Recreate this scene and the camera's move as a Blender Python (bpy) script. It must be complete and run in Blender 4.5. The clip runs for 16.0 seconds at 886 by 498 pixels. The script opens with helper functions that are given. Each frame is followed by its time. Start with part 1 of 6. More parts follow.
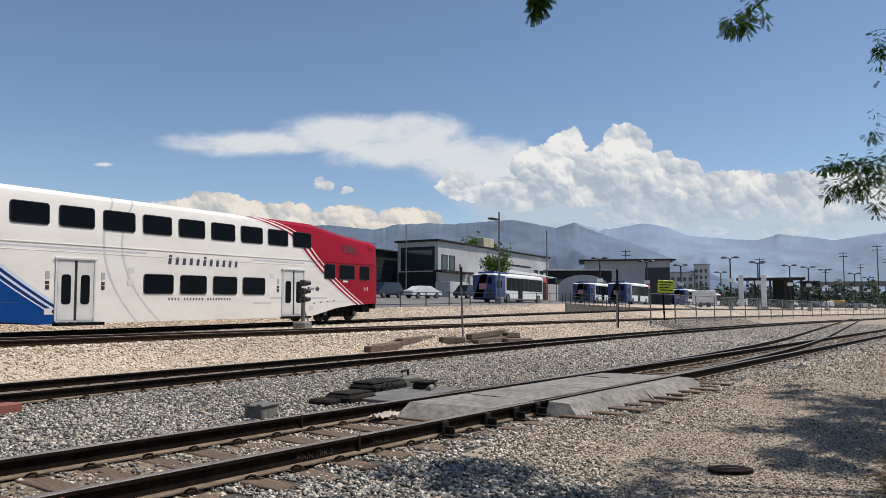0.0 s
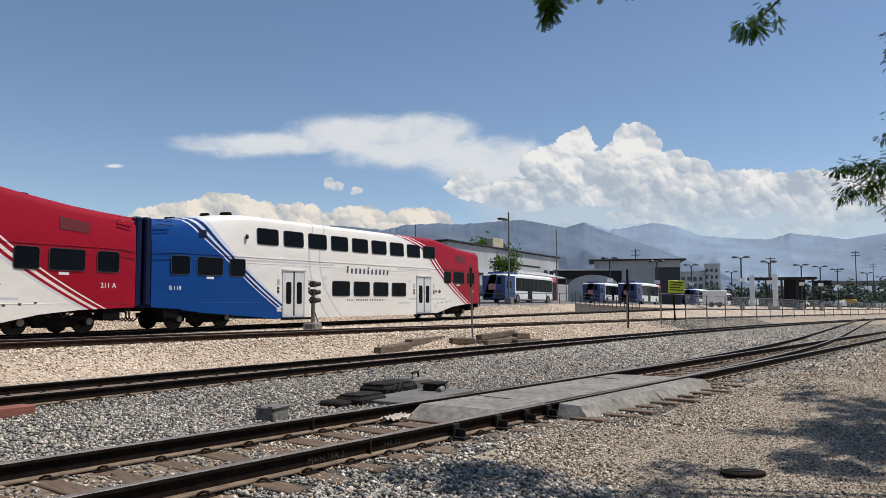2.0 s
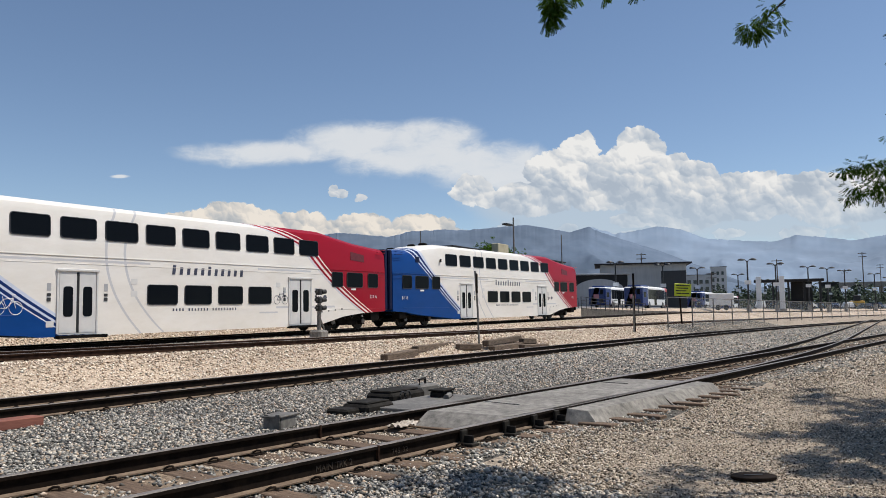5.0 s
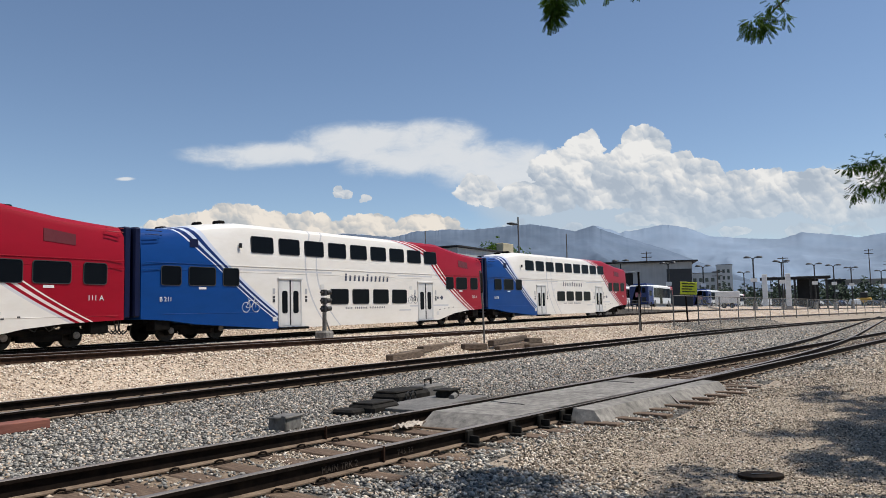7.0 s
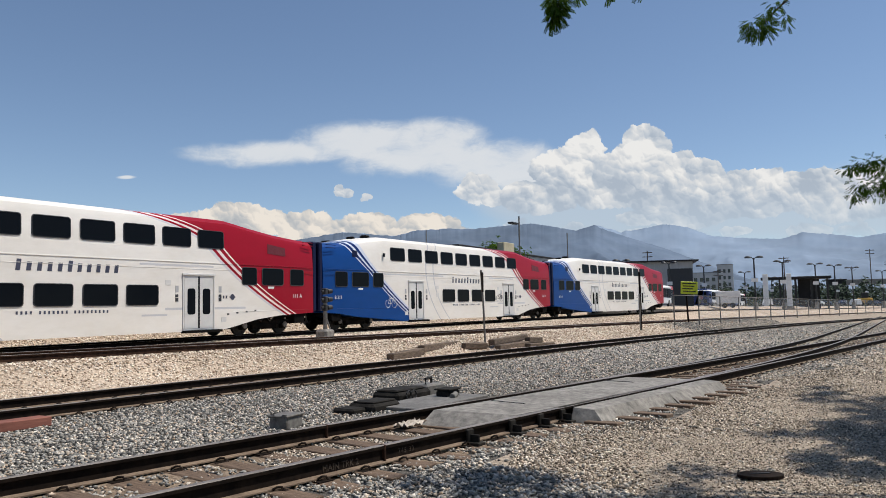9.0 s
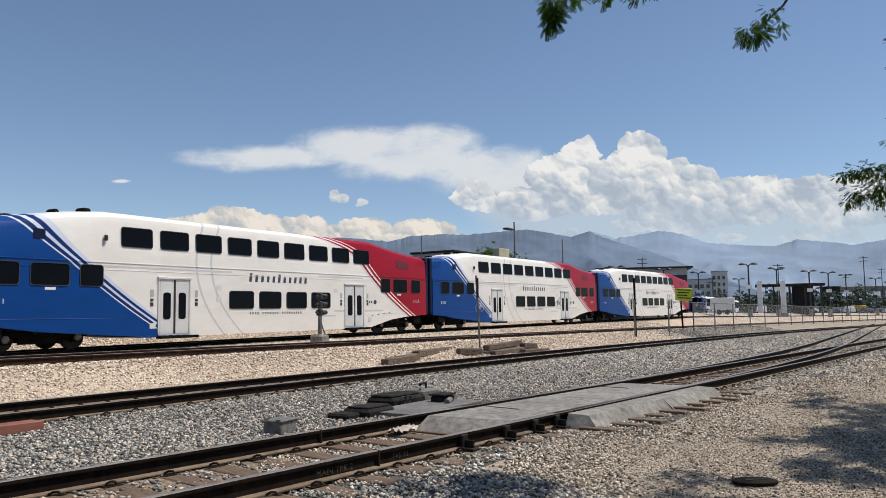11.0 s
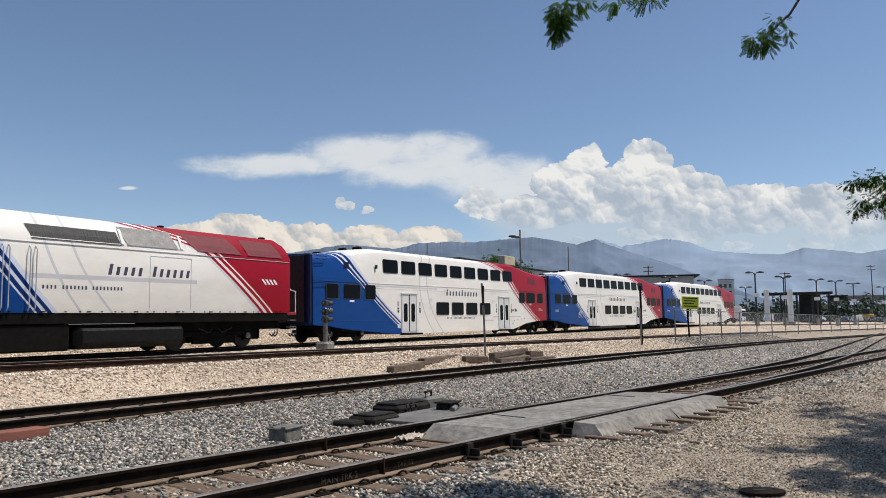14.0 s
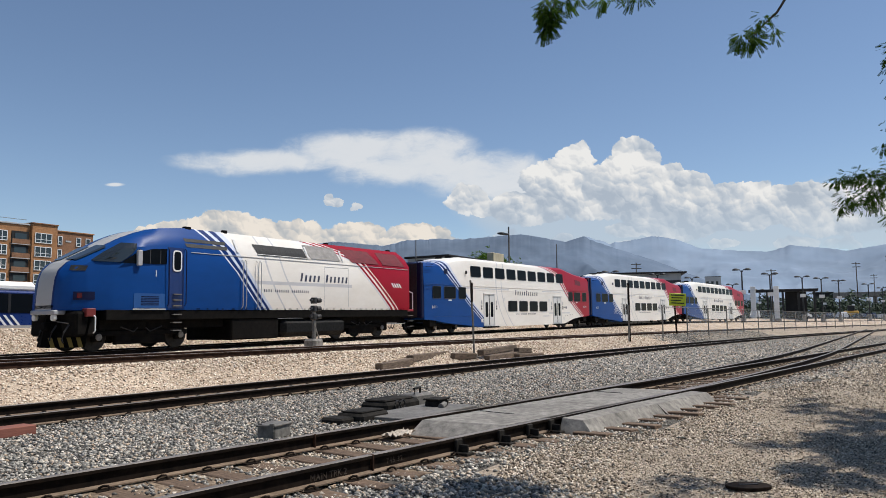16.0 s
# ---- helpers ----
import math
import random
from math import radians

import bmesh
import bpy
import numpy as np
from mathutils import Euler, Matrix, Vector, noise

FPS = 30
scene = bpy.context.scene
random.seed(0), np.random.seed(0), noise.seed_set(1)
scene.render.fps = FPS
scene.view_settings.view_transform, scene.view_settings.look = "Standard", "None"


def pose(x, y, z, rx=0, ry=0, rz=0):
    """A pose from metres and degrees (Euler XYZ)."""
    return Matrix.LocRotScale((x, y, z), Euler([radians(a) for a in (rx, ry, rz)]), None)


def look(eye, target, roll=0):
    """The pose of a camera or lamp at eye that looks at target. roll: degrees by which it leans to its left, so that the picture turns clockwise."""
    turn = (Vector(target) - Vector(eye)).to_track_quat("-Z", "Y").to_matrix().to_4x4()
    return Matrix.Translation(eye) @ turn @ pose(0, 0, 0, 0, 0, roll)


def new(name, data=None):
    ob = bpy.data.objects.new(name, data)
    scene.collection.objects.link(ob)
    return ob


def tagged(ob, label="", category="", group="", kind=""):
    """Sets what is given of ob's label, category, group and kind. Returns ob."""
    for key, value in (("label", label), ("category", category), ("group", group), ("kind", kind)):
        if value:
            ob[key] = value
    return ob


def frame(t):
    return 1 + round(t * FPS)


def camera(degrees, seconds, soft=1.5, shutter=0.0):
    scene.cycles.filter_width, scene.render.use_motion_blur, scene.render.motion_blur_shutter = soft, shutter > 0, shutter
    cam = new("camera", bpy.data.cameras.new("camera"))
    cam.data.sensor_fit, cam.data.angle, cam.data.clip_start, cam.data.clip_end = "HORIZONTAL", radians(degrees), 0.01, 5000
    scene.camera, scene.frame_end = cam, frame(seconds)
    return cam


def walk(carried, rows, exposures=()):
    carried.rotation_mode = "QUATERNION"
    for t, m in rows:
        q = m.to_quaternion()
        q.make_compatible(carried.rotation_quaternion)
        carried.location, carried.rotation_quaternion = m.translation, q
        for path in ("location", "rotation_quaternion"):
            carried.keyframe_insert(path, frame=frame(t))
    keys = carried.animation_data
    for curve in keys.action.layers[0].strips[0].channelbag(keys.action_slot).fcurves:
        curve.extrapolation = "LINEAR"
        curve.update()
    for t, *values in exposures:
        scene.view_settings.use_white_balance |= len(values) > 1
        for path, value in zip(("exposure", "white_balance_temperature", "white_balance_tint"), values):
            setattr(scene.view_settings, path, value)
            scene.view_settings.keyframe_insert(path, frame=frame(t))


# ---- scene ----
cam = camera(61.33, 16.0, soft=0.75)


def view(x, y, z, turn, tilt, lean):
    """Camera pose: turn from the x axis, tilt above level, lean to the left, in degrees."""
    return pose(x, y, z) @ pose(0, 0, 0, 0, 0, turn - 90) @ pose(0, 0, 0, 90 + tilt) @ pose(0, 0, 0, 0, 0, lean)


walk(cam, [
    (0, view(0.005, -0.012, 1.227, 30.14, 4.62, 0.15)),
    (0.5, view(-0.008, -0.008, 1.254, 30.28, 4.65, 0.21)),
    (1, view(-0.000, -0.005, 1.249, 30.45, 4.71, 0.16)),
    (1.5, view(-0.004, -0.004, 1.255, 30.63, 4.67, 0.22)),
    (2, view(-0.004, -0.006, 1.252, 30.86, 4.63, 0.06)),
    (2.5, view(-0.005, -0.005, 1.251, 31.06, 4.65, -0.12)),
    (3, view(-0.005, -0.001, 1.247, 31.16, 4.74, -0.17)),
    (3.5, view(-0.000, 0.001, 1.254, 31.23, 4.85, -0.30)),
    (4, view(-0.003, 0.001, 1.249, 31.26, 4.99, -0.44)),
    (6.5, view(0.006, 0.007, 1.261, 31.42, 5.08, -0.92)),
    (7, view(0.016, 0.004, 1.256, 31.63, 5.10, -1.01)),
    (7.5, view(0.006, 0.002, 1.252, 31.74, 5.13, -0.97)),
    (8, view(-0.007, 0.006, 1.255, 31.79, 5.12, -0.97)),
    (8.5, view(-0.003, -0.002, 1.254, 31.80, 5.10, -0.92)),
    (9, view(-0.002, -0.003, 1.257, 31.69, 5.03, -0.86)),
    (11.5, view(0.001, 0.001, 1.250, 31.30, 5.57, -0.60)),
    (12, view(-0.001, 0.002, 1.255, 31.45, 5.76, -0.53)),
    (12.5, view(-0.001, 0.002, 1.256, 31.59, 5.95, -0.51)),
    (13, view(0.001, 0.002, 1.254, 31.72, 6.08, -0.53)),
    (13.5, view(-0.001, 0.006, 1.256, 31.77, 6.08, -0.45)),
    (14, view(0.004, 0.002, 1.253, 31.75, 6.03, -0.45)),
    (14.5, view(0.004, 0.004, 1.258, 31.63, 5.94, -0.39)),
    (15, view(0.002, 0.004, 1.261, 31.43, 5.86, -0.39)),
    (15.5, view(0.001, 0.001, 1.261, 31.19, 5.84, -0.39)),
    (16, view(-0.006, 0.001, 1.248, 30.88, 5.80, -0.50))],
    exposures=[(0.0, 0.0), (16.0, 0.0)])

# ---- light ----
SUN_TURN, SUN_RISE = -50.0, 62.0
world = bpy.data.worlds.new("world")
scene.world = world
world.use_nodes = True
wn = world.node_tree.nodes
sky = wn.new("ShaderNodeTexSky")
sky.sky_type, sky.sun_disc = "NISHITA", False
sky.sun_elevation, sky.sun_rotation = radians(SUN_RISE), radians(90 - SUN_TURN)
sky.altitude, sky.air_density, sky.dust_density, sky.ozone_density = 1300, 1.0, 0.5, 1.4
wn["Background"].inputs["Strength"].default_value = 0.112
world.node_tree.links.new(sky.outputs[0], wn["Background"].inputs["Color"])
sun = new("sun", bpy.data.lights.new("sun", "SUN"))
sun.data.energy, sun.data.angle, sun.data.color = 4.75, radians(0.53), (1.0, 0.945, 0.865)
a, e = radians(SUN_TURN), radians(SUN_RISE)
sun.matrix_world = look((60 * math.cos(a) * math.cos(e), 60 * math.sin(a) * math.cos(e), 60 * math.sin(e)), (0, 0, 0))


# ---- materials ----
def shader(name, rough=0.6, metal=0.0, spec=0.5):
    m = bpy.data.materials.new(name)
    m.use_nodes = True
    b = m.node_tree.nodes["Principled BSDF"]
    b.inputs["Roughness"].default_value = rough
    b.inputs["Metallic"].default_value = metal
    b.inputs["Specular IOR Level"].default_value = spec
    return m, m.node_tree.nodes, m.node_tree.links, b


def ramp(n, stops, constant=False):
    r = n.new("ShaderNodeValToRGB")
    cr = r.color_ramp
    cr.interpolation = "CONSTANT" if constant else "LINEAR"
    while len(cr.elements) < len(stops):
        cr.elements.new(0.5)
    for el, (p, c) in zip(cr.elements, stops):
        el.position, el.color = p, (*c, 1)
    return r


def noise_node(n, l, scale, detail=4.0, rough=0.6, kind="Object", stretch=None):
    tc = n.new("ShaderNodeTexCoord")
    t = n.new("ShaderNodeTexNoise")
    t.inputs["Scale"].default_value, t.inputs["Detail"].default_value, t.inputs["Roughness"].default_value = scale, detail, rough
    if stretch:
        mp = n.new("ShaderNodeMapping")
        mp.inputs["Scale"].default_value = stretch
        l.new(tc.outputs[kind], mp.inputs[0])
        l.new(mp.outputs[0], t.inputs["Vector"])
    else:
        l.new(tc.outputs[kind], t.inputs["Vector"])
    return t


def mixc(n, l, fac, a, b, mode="MIX"):
    m = n.new("ShaderNodeMix")
    m.data_type, m.blend_type = "RGBA", mode
    for sock, val in ((m.inputs["Factor"], fac), (m.inputs[6], a), (m.inputs[7], b)):
        if isinstance(val, (int, float)):
            sock.default_value = val
        elif isinstance(val, tuple):
            sock.default_value = (*val, 1)
        else:
            l.new(val, sock)
    return m.outputs[2]


def bump(n, l, b, height, strength, dist=0.02):
    u = n.new("ShaderNodeBump")
    u.inputs["Strength"].default_value, u.inputs["Distance"].default_value = strength, dist
    l.new(height, u.inputs["Height"])
    l.new(u.outputs[0], b.inputs["Normal"])


def mottled(name, dark, light, scale=6.0, rough=0.7, metal=0.0, relief=0.3, dist=0.01, spec=0.4, big=None, stretch=None):
    """Two colours mixed by fine grain, over large soft stains, with relief."""
    m, n, l, b = shader(name, rough, metal, spec)
    fine = noise_node(n, l, scale, 6.0, 0.65, stretch=stretch)
    r = ramp(n, [(0.32, dark), (0.68, light)])
    l.new(fine.outputs[0], r.inputs[0])
    col = r.outputs[0]
    wide = noise_node(n, l, big or scale * 0.13, 3.0)
    r2 = ramp(n, [(0.3, (0.72, 0.70, 0.68)), (0.7, (1.12, 1.1, 1.08))])
    l.new(wide.outputs[0], r2.inputs[0])
    l.new(mixc(n, l, 1.0, col, r2.outputs[0], "MULTIPLY"), b.inputs["Base Color"])
    if relief:
        bump(n, l, b, fine.outputs[0], relief, dist)
    return m


def islands(name, stops, rough=0.85, spec=0.25):
    """Each loose piece takes its own colour, with a little grain."""
    m, n, l, b = shader(name, rough, 0, spec)
    g = n.new("ShaderNodeNewGeometry")
    r = ramp(n, stops)
    l.new(g.outputs["Random Per Island"], r.inputs[0])
    t = noise_node(n, l, 40.0, 3.0)
    r2 = ramp(n, [(0.3, (0.75, 0.75, 0.75)), (0.7, (1.15, 1.13, 1.1))])
    l.new(t.outputs[0], r2.inputs[0])
    l.new(mixc(n, l, 1.0, r.outputs[0], r2.outputs[0], "MULTIPLY"), b.inputs["Base Color"])
    return m


def paint(name, col, rough=0.35, metal=0.0, spec=0.5, wear=0.08):
    m, n, l, b = shader(name, rough, metal, spec)
    t = noise_node(n, l, 1.3, 5.0)
    lo = tuple(c * (1 - wear * 2) for c in col)
    r = ramp(n, [(0.3, lo), (0.65, col)])
    l.new(t.outputs[0], r.inputs[0])
    l.new(r.outputs[0], b.inputs["Base Color"])
    t2 = noise_node(n, l, 9.0, 4.0)
    r3 = ramp(n, [(0.3, (rough * 0.8,) * 3), (0.7, (min(1, rough * 1.3),) * 3)])
    l.new(t2.outputs[0], r3.inputs[0])
    l.new(r3.outputs[0], b.inputs["Roughness"])
    return m


WHITE, BLUE, RED = (0.78, 0.75, 0.70), (0.003, 0.050, 0.222), (0.30, 0.004, 0.017)
NAVY, PALE, ROSE = (0.004, 0.025, 0.13), (0.58, 0.63, 0.74), (0.78, 0.69, 0.67)


def livery(name, blue, red, flare, belt, rings, nose_band=0.0):
    """Train paint: white middle, blue and red ends behind curved stripes. blue, red: x of each border as a + b z + c z z."""
    m, n, l, b = shader(name, 0.40, 0, 0.16)
    tc, sep = n.new("ShaderNodeTexCoord"), n.new("ShaderNodeSeparateXYZ")
    l.new(tc.outputs["Object"], sep.inputs[0])
    x, z = sep.outputs[0], sep.outputs[2]

    def op(kind, a, c=0.0, d=None):
        q = n.new("ShaderNodeMath")
        q.operation = kind
        for i, val in enumerate((a, c, d)):
            if val is None:
                continue
            if isinstance(val, (int, float)):
                q.inputs[i].default_value = val
            else:
                l.new(val, q.inputs[i])
        return q.outputs[0]

    def poly(k):
        return op("ADD", op("MULTIPLY", op("ADD", op("MULTIPLY", z, k[2]), k[1]), z), k[0])
    spread = op("ADD", op("MULTIPLY", op("MAXIMUM", op("SUBTRACT", z, 3.0), 0.0), 0.45), 1.0)
    db = op("DIVIDE", op("SUBTRACT", poly(blue), x), spread)
    up = op("MAXIMUM", op("SUBTRACT", z, flare), 0.0)
    dr = op("ADD", op("SUBTRACT", x, poly(red)), op("MULTIPLY", op("MULTIPLY", up, up), 2.2))
    dr = op("DIVIDE", dr, op("ADD", 1.2, op("MULTIPLY", up, 0.9)))
    rb = ramp(n, [(0, WHITE), (0.10, PALE), (0.30, NAVY), (0.47, PALE), (0.61, NAVY), (0.80, PALE), (0.88, BLUE)], True)
    rr = ramp(n, [(0, WHITE), (0.10, (0.62, 0.62, 0.64)), (0.27, RED), (0.43, ROSE), (0.59, RED), (0.78, ROSE), (0.86, RED)], True)
    l.new(op("ADD", db, 0.1), rb.inputs[0])
    l.new(op("ADD", dr, 0.1), rr.inputs[0])
    col = mixc(n, l, op("GREATER_THAN", dr, 0.0), rb.outputs[0], rr.outputs[0])
    inside = op("MULTIPLY", op("LESS_THAN", db, 0.0), op("LESS_THAN", dr, 0.0))
    marks = None
    for k in rings:
        line = op("LESS_THAN", op("ABSOLUTE", op("SUBTRACT", x, poly(k))), 0.05)
        marks = line if marks is None else op("MAXIMUM", marks, line)
    for x0, x1, z0, z1 in belt:
        line = op("MULTIPLY", op("LESS_THAN", op("ABSOLUTE", op("SUBTRACT", x, (x0 + x1) / 2)), (x1 - x0) / 2),
                  op("LESS_THAN", op("ABSOLUTE", op("SUBTRACT", z, (z0 + z1) / 2)), (z1 - z0) / 2))
        marks = op("MAXIMUM", marks, line)
    col = mixc(n, l, op("MULTIPLY", marks, inside), col, (0.55, 0.55, 0.57))
    if nose_band:
        wide = op("ADD", nose_band, op("MULTIPLY", op("MAXIMUM", op("SUBTRACT", z, 3.6), 0.0), 0.22))
        band = op("MULTIPLY", op("LESS_THAN", op("ABSOLUTE", sep.outputs[1]), wide), op("LESS_THAN", x, 5.2))
        edge = op("MULTIPLY", op("LESS_THAN", op("ABSOLUTE", sep.outputs[1]), op("ADD", wide, 0.09)), op("LESS_THAN", x, 5.2))
        col = mixc(n, l, edge, col, NAVY)
        col = mixc(n, l, band, col, (0.40, 0.40, 0.40))
    grime = noise_node(n, l, 0.9, 6.0, 0.7, stretch=(0.6, 1, 1.6))
    r2 = ramp(n, [(0.3, (0.90, 0.885, 0.86)), (0.62, (1, 1, 1))])
    l.new(grime.outputs[0], r2.inputs[0])
    l.new(mixc(n, l, 1.0, col, r2.outputs[0], "MULTIPLY"), b.inputs["Base Color"])
    wav = noise_node(n, l, 0.8, 2.0)
    bump(n, l, b, wav.outputs[0], 0.12, 0.03)
    return m


COACH_BLUE, COACH_RED = (8.68, -1.86, 0.11), (24.95, -2.37, 0.189)
M_coach = livery("coach paint", COACH_BLUE, COACH_RED, 3.65,
                 [(4.0, 10.4, 2.78, 2.86), (15.8, 19.2, 2.78, 2.86), (16.9, 20.9, 1.13, 1.22), (15.9, 17.0, 0.92, 0.99)],
                 [(10.35, -1.12, 0.18), (11.4, -1.33, 0.215)])
M_loco = livery("locomotive paint", (12.2, -1.08, 0.045), (21.0, -0.90, -0.075), 3.6,
                [(8.9, 16.3, 2.55, 2.7)], [(12.9, -1.1, 0.1), (14.3, -1.3, 0.12)], 0.46)
M_glass, _n, _l, _b = shader("dark tinted glass", 0.05, 0, 0.12)
_b.inputs["Base Color"].default_value = (0.006, 0.008, 0.011, 1)
_b.inputs["IOR"].default_value = 1.2
M_rubber = paint("black rubber", (0.012, 0.012, 0.013), 0.6)
# Shade under the train's overhang is put into these near-black tones.
M_under = mottled("shade-dark dusty underframe", (0.003, 0.003, 0.003), (0.010, 0.009, 0.008), 5, 0.9, 0, 0.2, spec=0.1)
M_wheel = mottled("shade-dark worn wheel steel", (0.006, 0.0055, 0.005), (0.022, 0.019, 0.016), 8, 0.6, 0.3, 0.2)
M_navy = paint("navy end paint", (0.003, 0.007, 0.04), 0.5, spec=0.2)
M_rubred = paint("red paint", RED, 0.35)
M_greypaint = paint("silver grey paint", (0.42, 0.42, 0.43), 0.4)
M_door = paint("door grey white paint", (0.66, 0.65, 0.63), 0.4)
M_trim = paint("window trim grey", (0.035, 0.035, 0.038), 0.5)
M_chalk = paint("white lettering", (0.8, 0.8, 0.8), 0.5)
M_ink = paint("dark lettering", (0.05, 0.055, 0.09), 0.5)
M_steel = mottled("galvanised steel", (0.11, 0.107, 0.10), (0.23, 0.22, 0.205), 14, 0.65, 0.15, 0.15)
# Near black: the head's shade on the web is put into the rust.
M_rail = mottled("shade-dark rusted steel", (0.006, 0.0045, 0.004), (0.022, 0.015, 0.011), 9, 0.85, 0.0, 0.3, spec=0.1)
M_rust = mottled("brown rail rust", (0.018, 0.010, 0.007), (0.065, 0.036, 0.024), 9, 0.85, 0.0, 0.3, spec=0.1)
M_railhead = mottled("worn rail head", (0.12, 0.105, 0.095), (0.24, 0.215, 0.195), 12, 0.45, 0.15, 0.1, stretch=(0.3, 3, 1))
M_railfoot = mottled("dusty rail foot", (0.12, 0.085, 0.06), (0.24, 0.18, 0.13), 10, 0.9, 0, 0.3)
M_tie = mottled("weathered tie wood", (0.07, 0.045, 0.03), (0.22, 0.155, 0.11), 7, 0.92, 0, 0.6, 0.012, stretch=(6, 0.5, 3))
M_timber = mottled("cut timber", (0.05, 0.036, 0.027), (0.20, 0.15, 0.11), 6, 0.9, 0, 0.5, stretch=(0.6, 6, 6))
M_concrete = mottled("worn concrete", (0.13, 0.125, 0.118), (0.32, 0.305, 0.28), 9, 0.85, 0, 0.35, 0.012)
# Bed is darkened to put shade in the gaps between loose stones.
M_gravel = mottled("grey gravel bed with gap shade", (0.03, 0.027, 0.024), (0.18, 0.165, 0.145), 22, 0.95, 0, 1.0, 0.05, big=0.5)
M_dirt = mottled("dry gravelly dirt", (0.17, 0.138, 0.105), (0.48, 0.405, 0.32), 16, 0.95, 0, 0.9, 0.03, big=0.7)
M_tan = mottled("pale tan ballast bed", (0.26, 0.19, 0.135), (0.74, 0.62, 0.49), 13, 0.95, 0, 1.0, 0.06, big=0.3)
M_soil = mottled("brown soil between the rails", (0.10, 0.07, 0.048), (0.34, 0.265, 0.19), 18, 0.95, 0, 0.8, 0.03, big=1.2)
M_asphalt = mottled("sun bleached asphalt", (0.13, 0.125, 0.12), (0.21, 0.20, 0.195), 5, 0.9, 0, 0.2, big=0.08)
M_stone = islands("grey ballast stone", [(0, (0.06, 0.058, 0.055)), (0.25, (0.19, 0.185, 0.17)), (0.55, (0.35, 0.34, 0.315)), (0.74, (0.48, 0.45, 0.40)), (0.80, (0.40, 0.29, 0.20)), (1, (0.76, 0.71, 0.63))])
M_tanstone = islands("tan ballast stone", [(0, (0.30, 0.21, 0.145)), (0.45, (0.66, 0.54, 0.42)), (1, (0.90, 0.82, 0.71))])
M_verge = islands("brown verge gravel", [(0, (0.06, 0.048, 0.04)), (0.3, (0.23, 0.185, 0.14)), (0.65, (0.50, 0.42, 0.325)), (1, (0.84, 0.76, 0.65))])


# ---- building blocks ----
def part(name, bm, mat, parent=None, label="", smooth=False, kind="", crease=38):
    """Link a bmesh as one mesh object, under a thing or a part."""
    me = bpy.data.meshes.new(name)
    bmesh.ops.recalc_face_normals(bm, faces=bm.faces)
    bm.to_mesh(me)
    bm.free()
    for k in (mat if isinstance(mat, (list, tuple)) else [mat]):
        me.materials.append(k)
    if smooth:
        me.polygons.foreach_set("use_smooth", [True] * len(me.polygons))
        me.set_sharp_from_angle(angle=radians(crease))
    ob = new(name, me)
    if parent:
        ob.parent = parent
    return tagged(ob, label, kind=kind)


def share(name, ob, m, parent):
    """Another object on the same mesh."""
    o = new(name, ob.data)
    o.parent = parent
    o.matrix_basis = m
    return o


def thing(name, m, label, category, group="", kind=""):
    ob = new(name)
    ob.empty_display_size = 0.3
    ob.matrix_basis = m
    return tagged(ob, label, category, group, kind)


def add_box(bm, x0, x1, y0, y1, z0, z1, bevel=0.0, m=None):
    r = bmesh.ops.create_cube(bm, size=1.0)
    vs = r["verts"]
    bmesh.ops.transform(bm, matrix=Matrix.Translation(((x0 + x1) / 2, (y0 + y1) / 2, (z0 + z1) / 2)) @ Matrix.Diagonal((abs(x1 - x0), abs(y1 - y0), abs(z1 - z0), 1)), verts=vs)
    if bevel:
        es = list({ed for v in vs for ed in v.link_edges})
        g = bmesh.ops.bevel(bm, geom=es, offset=bevel, segments=1, affect="EDGES")
        vs = list({v for f in g["faces"] for v in f.verts} | {v for v in vs if v.is_valid})
    if m is not None:
        bmesh.ops.transform(bm, matrix=m, verts=vs)
    return bm


def box(x0, x1, y0, y1, z0, z1, bevel=0.0, m=None):
    return add_box(bmesh.new(), x0, x1, y0, y1, z0, z1, bevel, m)


def add_tube(bm, pts, r0, r1=None, n=8):
    """A round bar through points, tapering from r0 to r1."""
    pts = [Vector(p) for p in pts]
    r1 = r0 if r1 is None else r1
    rings = []
    for i, p in enumerate(pts):
        d = (pts[min(i + 1, len(pts) - 1)] - pts[max(i - 1, 0)]).normalized()
        u = d.cross(Vector((0, 0, 1)) if abs(d.z) < 0.95 else Vector((1, 0, 0))).normalized()
        w = d.cross(u)
        r = r0 + (r1 - r0) * i / max(1, len(pts) - 1)
        rings.append([bm.verts.new(p + u * r * math.cos(k * math.tau / n) + w * r * math.sin(k * math.tau / n)) for k in range(n)])
    for a_, b_ in zip(rings, rings[1:]):
        for k in range(n):
            bm.faces.new((a_[k], a_[(k + 1) % n], b_[(k + 1) % n], b_[k]))
    bm.faces.new(rings[0])
    bm.faces.new(rings[-1])
    return bm


def tube(pts, r0, r1=None, n=8):
    return add_tube(bmesh.new(), pts, r0, r1, n)


